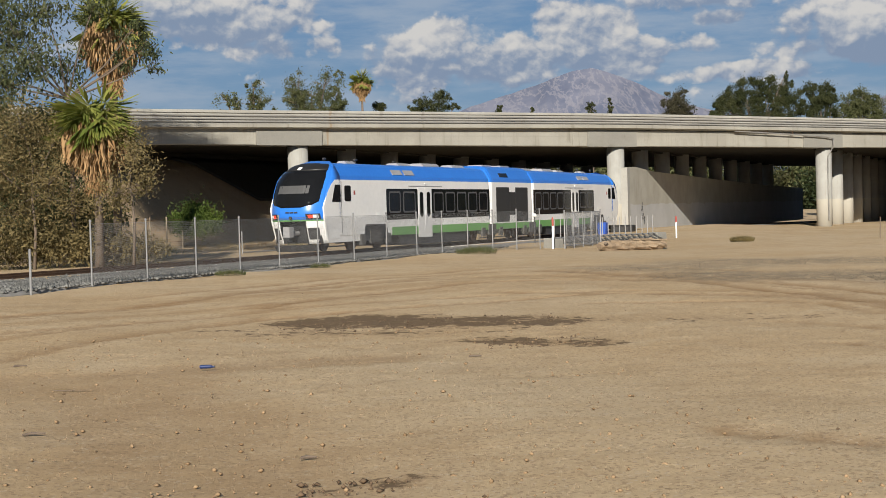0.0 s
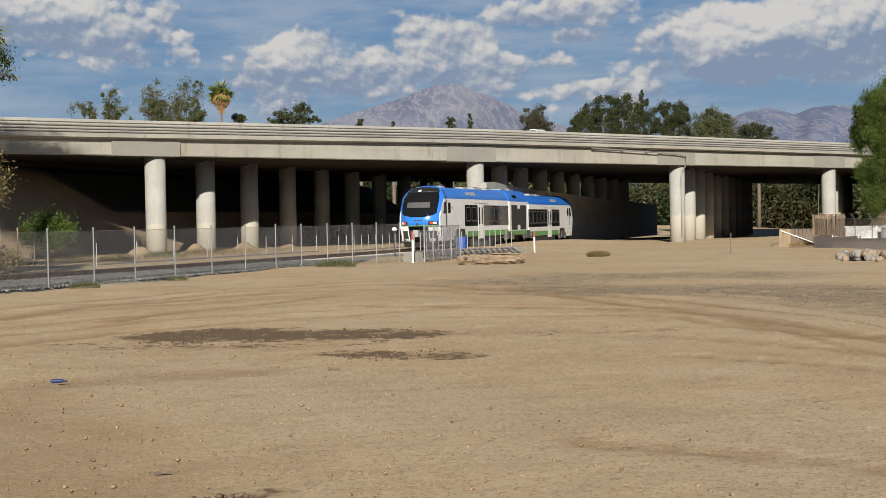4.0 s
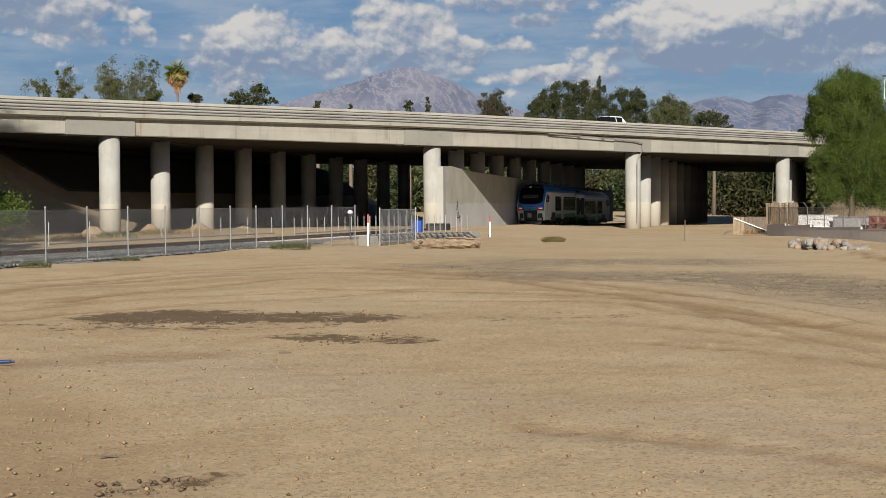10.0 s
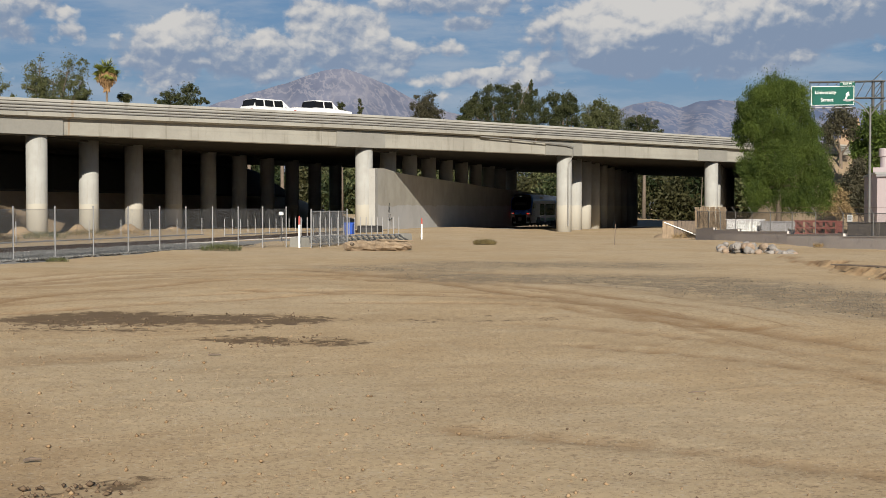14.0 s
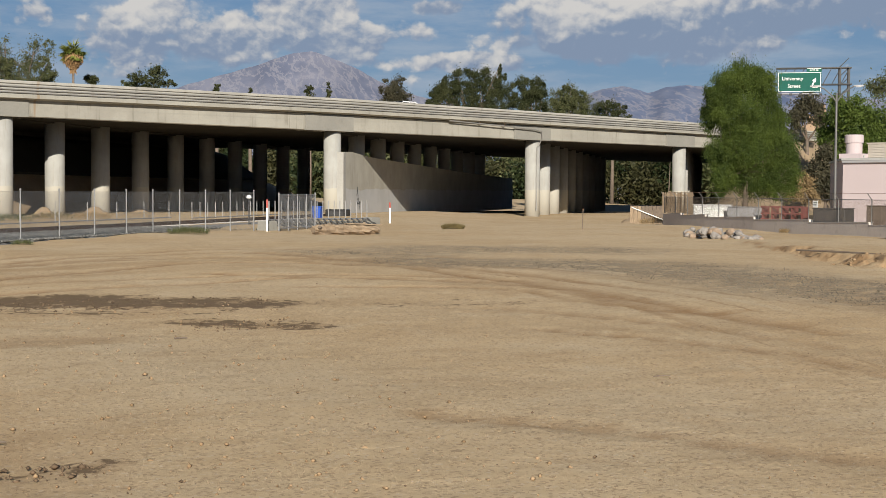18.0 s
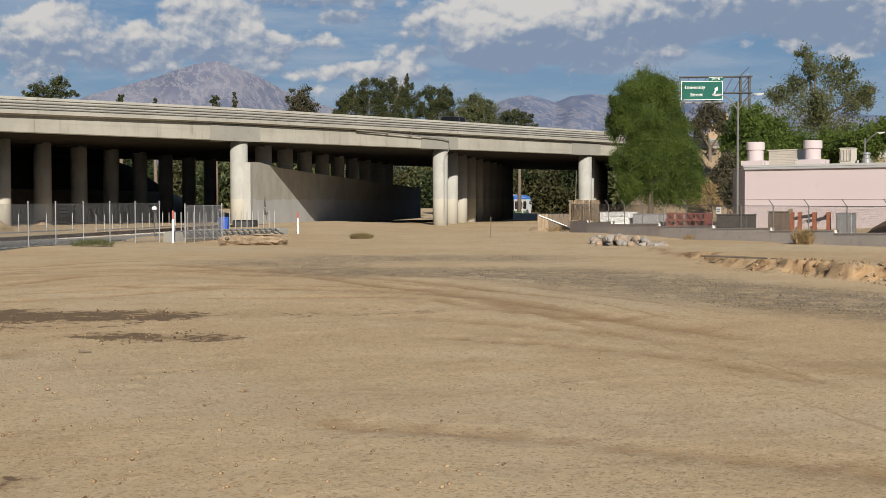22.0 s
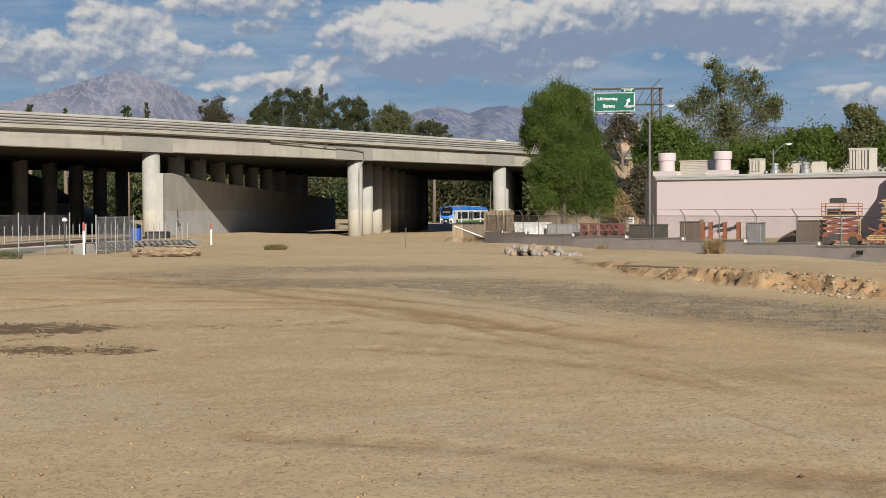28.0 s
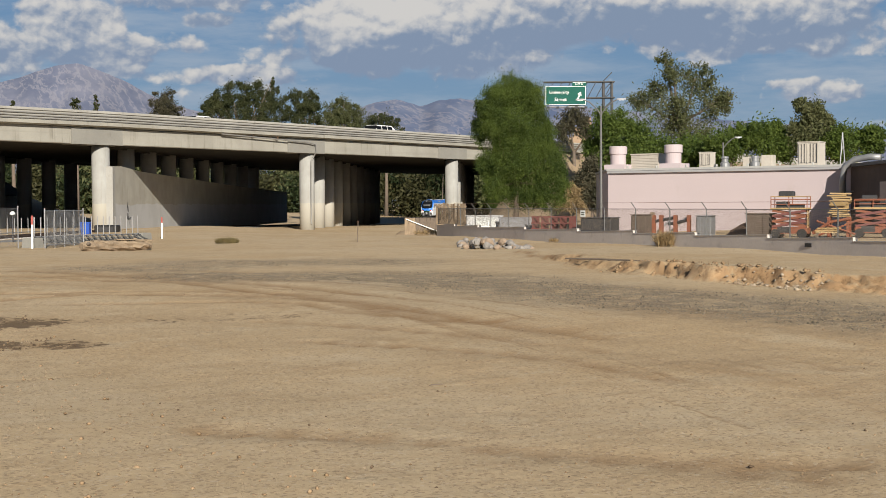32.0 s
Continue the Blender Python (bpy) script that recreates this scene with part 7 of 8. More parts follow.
def yard_fence():
    f = thing("yard_fence", pose(0, 0, 0), "rusty chain-link yard fence with barbed wire arms on the wall", "fence")
    post = Shape().tube([(0, 0, 0), (0, 0, 1.06)], 0.026, 8).tube([(0, 0, 1.04), (-0.10, 0.0, 1.16), (-0.24, 0.0, 1.34)], 0.018, 6).mesh("post", POLE_STEEL)
    spots = path_run(WALL_LINE, 2.9)
    cache = {}
    for k, ((p, h), (q, h2)) in enumerate(zip(spots, spots[1:])):
        m = Matrix.Translation(p + Vector((0, 0, 0.6))) @ Matrix.Rotation(h + math.pi / 2, 4, "Z")
        part("post", post, None, f, m=m)
        L = (q - p).length
        key = round(L, 1)
        if key not in cache:
            cache[key] = wire_panel(L, 1.0, 0.0, 0.07, 0.0022).mesh("wire_mesh", RUST_WIRE)
        part("wire_mesh", cache[key], None, f, m=Matrix.Translation(p + Vector((0, 0, 0.62))) @ Matrix.Rotation(math.atan2((q - p).y, (q - p).x), 4, "Z"))
        part("top_rail", Shape().tube([p + Vector((0, 0, 1.64)), q + Vector((0, 0, 1.64))], 0.017, 6), POLE_STEEL, f)
        o = Vector((math.sin(h), -math.cos(h), 0)) * -0.22
        part("barbed_wire", Shape().tube([p + o + Vector((0, 0, 1.92)), q + o + Vector((0, 0, 1.92))], 0.007, 4), RUST, f)


RUST_WIRE = material("old_wire", (0.26, 0.22, 0.18), (0.2, 0.16, 0.12), 20.0, 2.0, 0.7, 0.4)
yard_fence()


def slat_fence():
    f = thing("slat_fence", Matrix.Translation((37.8, 82.2, 0)) @ pose(0, 0, 0, 0, 0, -62), "weathered grey-brown board fence at the wall end", "fence")
    rng = random.Random(8)
    for k in range(15):
        part("board", Box(k * 0.16, k * 0.16 + 0.13, -0.015, 0.015, 0.6, 1.95 + rng.uniform(-0.05, 0.06)), LOGWOOD, f, m=pose(0, 0, 0, rng.uniform(-2, 2), 0, 0))
    for z in (0.8, 1.7):
        part("rail", Box(0, 2.4, 0.018, 0.06, z, z + 0.09), LOGWOOD, f)


slat_fence()


def pink_building():
    A, B = Vector((56.3, 91.0, 0)), Vector((66.4, 74.2, 0))
    d = (B - A).normalized()
    h = math.atan2(d.y, d.x)
    L = (B - A).length + 8
    bl = thing("pink_building", Matrix.Translation(A) @ Matrix.Rotation(h, 4, "Z"), "low pale pink stucco workshop with rooftop ventilators", "building")
    # x along the front, y away behind it (to the left of the run is +y)
    part("wall", Shape().prism([(0, 0), (L, 0), (L, 14), (-6.8, 11)], -0.9, 4.36), PINK, bl, "pale pink stucco wall")
    part("parapet_cap", Shape().prism([(-0.12, -0.1), (L, -0.1), (L, 14.1), (-7.0, 11.1)], 4.362, 4.52), ROOF_TRIM, bl, "grey-white roof edge trim")
    part("gutter", Box(0.0, L, -0.2, -0.102, 4.18, 4.34), GREY_PAINT, bl)
    for k in range(9):
        part("vent_stub", Shape().tube([(1.5 + k * 2.4, 0.3, 4.55), (1.5 + k * 2.4, 0.3, 4.72)], 0.08, 8), ROOF_TRIM, bl)
    for x in (0.05, 4.68):
        v = part("ventilator", Shape().tube([(x, 1.6, 4.5), (x, 1.6, 5.62), (x, 1.6, 5.66)], [0.6, 0.6, 0.6], 24).tube([(x, 1.6, 5.66), (x, 1.6, 5.70), (x, 1.6, 6.24), (x, 1.6, 6.30)], [0.6, 0.69, 0.69, 0.62], 24), PINK, bl, "round pink roof ventilator")
        part("base", Box(x - 0.78, x + 0.95, 0.75, 2.5, 4.5, 4.88), PINK, v)
    lb = part("louvre_box", Box(0.95, 3.3, 2.0, 3.8, 4.5, 5.62), CREAM, bl, "long cream louvred roof unit")
    for k in range(8):
        part("slat", Box(1.0, 3.25, 1.95, 1.998, 4.62 + k * 0.12, 4.69 + k * 0.12), CREAM, lb)
    part("cap", Box(0.9, 3.36, 1.9, 3.9, 5.622, 5.70), CREAM, lb)
    for x, w, z in ((6.95, 0.9, 1.02), (14.48, 1.5, 1.56)):
        u = part("cooler", Box(x, x + w, 1.2, 1.2 + w, 4.55, 4.6 + z), CREAM, bl, "boxy cream evaporative cooler")
        part("face", Box(x + 0.08, x + w - 0.08, 1.16, 1.198, 4.70, 4.50 + z), DARK_GREY, u)
        for k in range(6):
            part("slat", Box(x + 0.1 + k * (w - 0.2) / 6, x + 0.1 + (k + 0.62) * (w - 0.2) / 6, 1.13, 1.158, 4.72, 4.48 + z), CREAM, u)
        part("hood", Box(x - 0.04, x + w + 0.04, 1.16, 1.24 + w, 4.602 + z, 4.66 + z), CREAM, u)
        part("mullion", Box(x + w / 2 - 0.05, x + w / 2 + 0.05, 1.118, 1.128, 4.70, 4.5 + z), CREAM, u)
    for x in (8.98, 11.3):
        part("flue", Shape().tube([(x, 1.2, 4.5), (x, 1.2, 4.82), (x, 1.2, 4.9), (x, 1.2, 5.14), (x, 1.2, 5.16), (x, 1.2, 5.3)], [0.34, 0.34, 0.24, 0.24, 0.30, 0.24], 16), GALV, bl, "short galvanised flue")
    part("roof_box", Box(10.45, 10.85, 1.0, 1.5, 4.5, 5.24), CREAM, bl, "small white roof cowl")
    part("roof_box", Box(11.55, 12.3, 1.8, 2.7, 4.5, 5.36), CREAM, bl, "low cream roof box")
    return bl


pink_building()


def side_building():
    """The workshop whose shaded wall closes the yard."""
    far, near = Vector((65.9, 75.0, 0)), Vector((56.5, 56.1, 0))
    d = (near - far).normalized()
    b = thing("grey_workshop", Matrix.Translation(far) @ Matrix.Rotation(math.atan2(d.y, d.x), 4, "Z"), "grey-brown workshop wall in shade with a curved duct", "building")
    L = (near - far).length
    part("wall", Shape().prism([(0.1, 0), (L, 0), (L, 13), (0.1, 8)], -0.3, 4.3), BROWN_WALL, b, "dark brown block wall")
    part("roof", Shape().loft([[Vector((x, y, z)) for y, z in ((-0.35, 4.302), (-0.35, 4.5), (6.0, 5.2), (8.2, 4.5), (8.2, 4.302))] for x in (0.05, L + 0.3)]), DARK_GREY, b, "dark low-pitched roof")
    part("window", Box(7.2, 9.4, -0.05, -0.004, 1.3, 3.2), GLASS, b)
    part("duct", Shape().tube([(0.9, -0.75, 2.3), (0.9, -0.75, 3.6), (1.0, -0.65, 4.3), (1.4, -0.1, 4.8), (2.0, 0.8, 4.95), (2.4, 1.4, 4.9)], 0.22, 14), GALV, b, "curved grey exhaust duct", smooth=True)
    part("bracket", Box(0.8, 1.0, -0.75, -0.004, 2.6, 2.68), GALV, b)
    part("meter_box", Box(3.4, 4.0, -0.3, -0.004, 1.2, 2.2), BLACK, b)


side_building()


def scissor_lift(x, y, turn, label, tall):
    s = thing("scissor_lift", Matrix.Translation((x, y, 0)) @ pose(0, 0, 0, 0, 0, turn), label, "lift", "lifts parked in the yard")
    part("chassis", rounded(1.9, 0.9, 0.35, 0.05).mesh("chassis", ORANGE), None, s, m=Matrix.Translation((0, 0, 0.25)))
    for wx in (-0.7, 0.7):
        for wy in (-0.45, 0.45):
            part("wheel", Shape().tube([(wx, wy - 0.09, 0.25), (wx, wy + 0.09, 0.25)], 0.25, 14), RUBBER, s)
    for k in range(3):
        z = 0.62 + k * 0.28
        for wy in (-0.38, 0.38):
            part("scissor_arm", Box(-0.9, 0.9, wy - 0.03, wy + 0.03, -0.06, 0.06), (ORANGE, RACK_RED, ORANGE)[k], s, m=pose(0, 0, z + 0.14, 0, 9, 0))
            part("scissor_arm", Box(-0.9, 0.9, wy - 0.09, wy - 0.035, -0.06, 0.06), (RACK_RED, ORANGE, RACK_RED)[k], s, m=pose(0, 0, z + 0.14, 0, -9, 0))
    part("battery_box", Box(-0.6, 0.1, -0.47, -0.44, 0.3, 0.62), DARK_GREY, s)
    part("ladder", Shape().tube([(0.93, -0.3, 0.3), (0.93, -0.3, 1.6)], 0.025, 6).tube([(0.93, 0.1, 0.3), (0.93, 0.1, 1.6)], 0.025, 6).tube([(0.93, -0.3, 0.7), (0.93, 0.1, 0.7)], 0.02, 6).tube([(0.93, -0.3, 1.1), (0.93, 0.1, 1.1)], 0.02, 6), YELLOW, s)
    part("deck_load", Shape().box(-0.7, -0.1, -0.3, 0.3, 1.62, 1.95).box(0.0, 0.7, -0.35, 0.2, 1.62, 1.82), DARK_GREY, s, "dark tool boxes on the platform")
    zt = 1.5
    part("platform", Box(-0.98, 0.98, -0.45, 0.45, zt, zt + 0.12), YELLOW, s)
    for z in (0.3, 0.55, tall):
        part("guard_rail", Shape().tube([(-0.95, -0.43, zt + z), (0.95, -0.43, zt + z), (0.95, 0.43, zt + z), (-0.95, 0.43, zt + z), (-0.95, -0.43, zt + z)], 0.025, 6), ORANGE if z < 0.7 else YELLOW, s)
    for px, py in ((-0.95, -0.43), (0.95, -0.43), (0.95, 0.43), (-0.95, 0.43), (0, -0.43), (0, 0.43)):
        part("rail_post", Shape().tube([(px, py, zt), (px, py, zt + tall)], 0.025, 6), ORANGE, s)
    part("control_box", rounded(0.8, 0.5, 0.26, 0.05).mesh("control_box", DARK_GREY), None, s, m=Matrix.Translation((-0.2, 0, zt + tall + 0.02)))


scissor_lift(47.9, 59.1, -52, "rusty orange folded scissor lift by the pink wall", 0.72)
scissor_lift(52.2, 57.6, -45, "orange and yellow folded scissor lift in the yard", 0.5)


def lumber(x, y, turn, n, mat, label):
    s = thing("plank_stack", Matrix.Translation((x, y, 0)) @ pose(0, 0, 0, 0, 0, turn), label, "planks", "stacks in the yard")
    rng = random.Random(int(x * 10))
    base = 0.3 if n < 5 else 1.12
    for k in range(n):
        w = rng.uniform(0.42, 0.58)
        part("plank", Box(-w, w, -0.3, 0.3, base + k * 0.1, base + 0.075 + k * 0.1), mat, s, m=pose(rng.uniform(-0.12, 0.12), rng.uniform(-0.12, 0.12), 0, 0, rng.uniform(-1.5, 1.5), rng.uniform(-14, 14)))
    for px in (-0.5, 0.5):
        part("bearer", Box(px - 0.07, px + 0.07, -0.4, 0.4, 0.0, base), ORANGE if n > 4 else BARK, s)
    if n > 4:
        for za, zb in ((0.1, 0.9), (0.9, 0.2)):
            part("brace", Shape().tube([(-1.1, -0.42, za), (0.9, -0.42, zb)], 0.06, 6), ORANGE, s)
        part("boom", Shape().tube([(-1.3, -0.5, 0.25), (-0.4, -0.5, 0.85), (0.7, -0.45, 1.05)], [0.1, 0.08, 0.07], 8), ORANGE, s)


lumber(50.4, 58.2, -50, 13, YELLOW, "tall leaning stack of yellow wooden planks")
lumber(48.9, 57.4, -40, 3, YELLOW, "low stack of yellow wooden planks")


def frame_rack(x, y, turn, label):
    r = thing("steel_rack", Matrix.Translation((x, y, 0)) @ pose(0, 0, 0, 0, 0, turn), label, "rack", "stacks in the yard")
    for px in (-1.05, -0.6, 0.25, 1.05):
        part("upright", Box(px - 0.1, px + 0.1, -0.1, 0.1, 0.0, 1.22), ORANGE, r)
    for px, pz in ((-1.0, 0.85), (-0.2, 0.7)):
        part("beam", Shape().tube([(px, 0, pz), (px + 1.3, 0.1, pz + 0.25)], 0.09, 8), DARK_GREY, r)
        part("brace", Shape().tube([(px, 0.15, 0.2), (px + 1.1, 0.15, 1.1)], 0.06, 6), GREY_PAINT, r)
    part("plank", Box(-1.4, -1.25, -0.2, 0.2, 0.0, 1.2), LOGWOOD, r, m=pose(0, 0, 0, 0, 8, 0))


frame_rack(45.1, 66.1, -55, "orange steel rack holding dark beams")
for (x, y, w, d_, h, mat, lab, nm) in (
        (43.4, 66.6, 0.9, 0.9, 1.22, CRATE, "dark brown plywood crate by the pink wall", "crate"),
        (47.2, 60.7, 1.3, 1.1, 1.28, CRATE, "large dark brown plywood crate in the yard", "crate"),
        (38.6, 76.8, 2.1, 1.0, 1.15, WHITE_PAINT, "white appliance box behind the wall", "appliance"),
        (37.6, 74.8, 1.0, 0.8, 0.95, SIGN_WHITE, "small white cabinet behind the wall", "cabinet"),
        (39.6, 74.6, 1.7, 1.2, 1.05, GREY_PAINT, "grey-blue covered box behind the wall", "box"),
        (41.9, 68.6, 1.9, 1.2, 1.05, DARK_GREY, "dark grey machine housing behind the wall", "machine"),
        (46.1, 64.2, 0.9, 0.7, 1.15, GALV, "galvanised wire cage in the yard", "cage")):
    c = thing(nm, Matrix.Translation((x, y, 0)) @ pose(0, 0, 0, 0, 0, -58), lab, nm, "things stored in the yard")
    part("body", rounded(w, d_, h, 0.04).mesh("body", mat), None, c)
    part("lid", Box(-w / 2 - 0.03, w / 2 + 0.03, -d_ / 2 - 0.03, d_ / 2 + 0.03, h + 0.002, h + 0.05), mat, c)
    for k in range(3):
        part("panel", Box(-w / 2 + 0.08 + k * w / 3, -w / 2 + w / 3 - 0.02 + k * w / 3, -d_ / 2 - 0.02, -d_ / 2 - 0.002, 0.12, h - 0.1), mat, c)
c = thing("pallet_rack", Matrix.Translation((40.6, 71.6, 0)) @ pose(0, 0, 0, 0, 0, -58), "red steel pallet rack behind the wall", "rack", "things stored in the yard")
for k in range(5):
    part("post", Box(-1.3 + k * 0.62, -1.24 + k * 0.62, -0.4, 0.4, 0, 1.15), RACK_RED, c)
for z in (0.35, 0.7, 1.08):
    part("beam", Box(-1.35, 1.3, -0.42, -0.36, z, z + 0.09), RACK_RED, c)
sg = thing("notice_sign", Matrix.Translation((34.35, 57.8, 1.25)) @ pose(0, 0, 0, 0, 0, -86), "small white notice board hung on the fence", "sign")
part("board", Box(-0.2, 0.2, -0.015, 0.0, 0, 0.32), SIGN_WHITE, sg)
part("writing_bars", Shape().box(-0.14, 0.14, -0.018, -0.014, 0.2, 0.24).box(-0.14, 0.1, -0.018, -0.014, 0.1, 0.14), DARK_GREY, sg)
mound = Shape()
for k in range(9):
    r = 1.9 * (1 - k / 9) ** 0.8
    mound.v += [((r + 0.15 * math.sin(j * 2.1 + k)) * math.cos(j * 2 * math.pi / 20), (r + 0.15 * math.cos(j * 1.7)) * math.sin(j * 2 * math.pi / 20), 1.25 * (k / 9) ** 0.9 - 0.05) for j in range(20)]
for k in range(8):
    mound.f += [(k * 20 + j, k * 20 + (j + 1) % 20, k * 20 + 20 + (j + 1) % 20, k * 20 + 20 + j) for j in range(20)]
mound.f.append(tuple(range(160, 180)))
GRIT = material("brown_soil_heap", (0.218, 0.134, 0.084), (0.168, 0.101, 0.063), 9.0, 1.0, 0.95, bump=0.8, bump_scale=12.0)
SANDHEAP = material("sand_heap", (0.370, 0.277, 0.176), (0.302, 0.218, 0.134), 9.0, 1.0, 0.95, bump=0.8, bump_scale=12.0)
solid("soil_heap", mound, GRIT, "heap of brown soil in the yard", "heap", m=Matrix.Translation((49.0, 63.6, 0)) @ Matrix.Diagonal((0.9, 0.9, 0.8, 1)), smooth=True)
me = mound.mesh("sand_mound", SANDHEAP, True)
solid("sand_mound", me, None, "heap of pale sand beside the last column", "heap", m=Matrix.Translation((45.6, 98.5, -0.42)) @ Matrix.Diagonal((1.9, 1.5, 0.95, 1)))
for k, (w_, h_) in enumerate(((0.5, 0.5), (0.42, 0.55), (0.5, 0.5), (0.4, 0.35))):
    lean = radians(BENT_AZ - 61.0)
    q = BRIDGE @ (Vector((math.cos(lean), -math.sin(lean), 0)) * (BENT_GAP * k)) + Vector((-1.1 + 0.3 * k, -1.2, 0))
    solid("sand_mound", me, None, "small heap of pale sand at a column foot", "heap", m=Matrix.Translation(q) @ Matrix.Diagonal((w_, w_, h_, 1)))
pb = thing("board_screen", Matrix.Translation((40.2, 93.0, -0.32)) @ pose(0, 0, 0, 0, 0, -20), "leaning brown board screen with a pale diagonal brace", "screen")
for k in range(9):
    part("board", Box(k * 0.27, k * 0.27 + 0.25, -0.02, 0.02, 0, 1.25), LOGWOOD if k < 3 else BARK, pb)
part("brace", Shape().tube([(0.1, -0.05, 1.15), (2.9, -0.3, 0.05)], 0.04, 6), SIGN_WHITE, pb)
part("post", Shape().tube([(3.0, 0.2, 0), (3.0, 0.2, 1.5)], 0.05, 8), GALV, pb)


def light_pole(x, y, h, arms, label):
    p = thing("street_lamp", Matrix.Translation((x, y, 0)) @ pose(0, 0, 0, 0, 0, -31), label, "street lamp", "street lamps")
    part("pole", Shape().tube([(0, 0, -0.8), (0, 0, h * 0.5), (0, 0, h)], [0.105, 0.09, 0.07], 12), POLE_STEEL, p)
    for s in arms:
        part("arm", Shape().tube([(0, 0, h - 0.6), (s * 0.35, 0, h - 0.1), (s * 0.8, 0, h + 0.3), (s * 1.15, 0, h + 0.46)], 0.045, 8), POLE_STEEL, p)
        lamp = part("lamp_head", Shape().loft([[Vector((s * xx, yy, h + z)) for yy, z in ((-w, 0.44), (w, 0.44), (w * 0.8, 0.54), (-w * 0.8, 0.54))] for xx, w in ((1.1, 0.08), (1.35, 0.14), (1.75, 0.1))]), GREY_PAINT, p)
        part("lens", Box(min(s * 1.25, s * 1.6), max(s * 1.25, s * 1.6), -0.08, 0.08, h + 0.40, h + 0.438), LAMP_WHITE, lamp)


light_pole(51.2, 83.7, 8.7, (-1, 1), "tall steel street lamp with two arms")
light_pole(79.5, 108.0, 7.6, (1,), "single arm street lamp behind the pink building")


def sign_gantry():
    d = 150.0
    base = spot(31.55, d)
    g = thing("sign_gantry", Matrix.Translation(base) @ pose(0, 0, 0, 0, 0, -27), "green freeway exit sign on a steel gantry", "road sign")
    for x in (0, 0.9):
        part("post", Shape().tube([(x, 0, 0), (x, 0, 15.0)], 0.16, 10), GANTRY_STEEL, g)
    for k in range(7):
        z = 9 + k
        part("lattice", Shape().tube([(0, 0, z), (0.9, 0, z + 0.9)], 0.05, 6), GANTRY_STEEL, g)
    for z, y in ((14.9, -0.3), (13.2, -0.3), (14.9, 0.5), (13.2, 0.5)):
        part("chord", Shape().tube([(-6.4, y, z), (1.2, y, z)], 0.07, 8), GANTRY_STEEL, g)
    for k in range(8):
        part("lattice", Shape().tube([(-6.2 + k * 0.9, -0.3, 13.2), (-5.3 + k * 0.9, -0.3, 14.9)], 0.045, 6), GANTRY_STEEL, g)
    panel = part("sign_panel", Box(-6.25, -1.85, -0.62, -0.5, 12.42, 14.45), SIGN_GREEN, g, "green panel with white lettering")
    part("exit_tab", Box(-3.35, -1.85, -0.62, -0.5, 14.46, 14.86), SIGN_GREEN, panel)
    border = Shape()
    for x0, x1, z0, z1 in ((-6.2, -1.9, 12.45, 12.5), (-6.2, -1.9, 14.37, 14.42), (-6.2, -6.14, 12.45, 14.42), (-1.96, -1.9, 12.45, 14.42), (-3.3, -1.9, 14.79, 14.83)):
        border.box(x0, x1, -0.632, -0.622, z0, z1)
    part("border", border, SIGN_WHITE, panel)
    for text, size, x, z in (("University", 0.52, -4.75, 13.62), ("Street", 0.52, -4.6, 12.85), ("EXIT 80", 0.26, -2.6, 14.56)):
        cu = bpy.data.curves.new("lettering", "FONT")
        cu.body, cu.size, cu.extrude, cu.align_x = text, size, 0.006, "CENTER"
        tmp = bpy.data.objects.new("lettering_source", cu)
        scene.collection.objects.link(tmp)
        bpy.context.view_layer.update()
        me = bpy.data.meshes.new_from_object(tmp)
        bpy.data.objects.remove(tmp)
        me.materials.clear()
        me.materials.append(SIGN_WHITE)
        part("lettering", me, None, panel, "white letters", m=pose(x, -0.632, z, 90, 0, 0))
    part("arrow", Shape().loft([[Vector((-2.62 + x * 0.72 + z * 0.36, y, 13.4 - x * 0.30 + z * 0.86)) for x, z in ((-0.09, -0.6), (0.09, -0.6), (0.09, 0.1), (0.30, 0.1), (0.0, 0.52), (-0.30, 0.1), (-0.09, 0.1))] for y in (-0.632, -0.622)]), SIGN_WHITE, panel, "white slanting arrow")
    part("walkway", Box(-6.4, -1.8, -1.3, -0.65, 12.15, 12.22), GREY_PAINT, g)
    for k in range(5):
        part("sign_light", Box(-6.1 + k * 1.0, -5.8 + k * 1.0, -1.5, -1.2, 12.0, 12.2), DARK_GREY, g)


sign_gantry()
TANBLOCK = material("tan_block", (0.42, 0.30, 0.20), (0.33, 0.23, 0.15), 5.0, 0.8, 0.9, bump=0.5, vary=0.2)
tb = thing("tan_building", Matrix.Translation(spot(30.55, 178)) @ pose(0, 0, 0, 0, 0, -30), "stepped tan block building above the freeway slope", "building")
for k, (x0, x1, z0, z1) in enumerate(((-1.6, 1.6, 0, 9.2), (-1.3, 1.6, 9.2, 10.4), (-0.6, 1.6, 10.4, 11.5), (0.3, 1.6, 11.5, 12.4), (0.9, 1.5, 12.4, 12.9))):
    part("storey", Box(x0, x1, 0, 5, z0 + 0.002, z1), TANBLOCK, tb)
for k in range(5):
    part("ledge", Box(-1.65, 1.65, -0.08, -0.002, 4.5 + k, 4.6 + k), TANBLOCK, tb)
tw = thing("lattice_mast", Matrix.Translation(spot(41.0, 118)), "slender lattice mast behind the roofs", "mast")
for sx in (-1, 1):
    part("leg", Shape().tube([(sx * 0.7, 0, 0), (0, 0, 7.6)], 0.05, 6), GALV, tw)
for k in range(5):
    part("brace", Shape().tube([(-0.7 + k * 0.12, 0, k * 1.4), (0.6 - k * 0.12, 0, k * 1.4 + 1.2)], 0.03, 5), GALV, tw)


bw = thing("road_barrier", pose(0, 0, 0), "pale concrete road barrier beyond the overpass", "barrier")
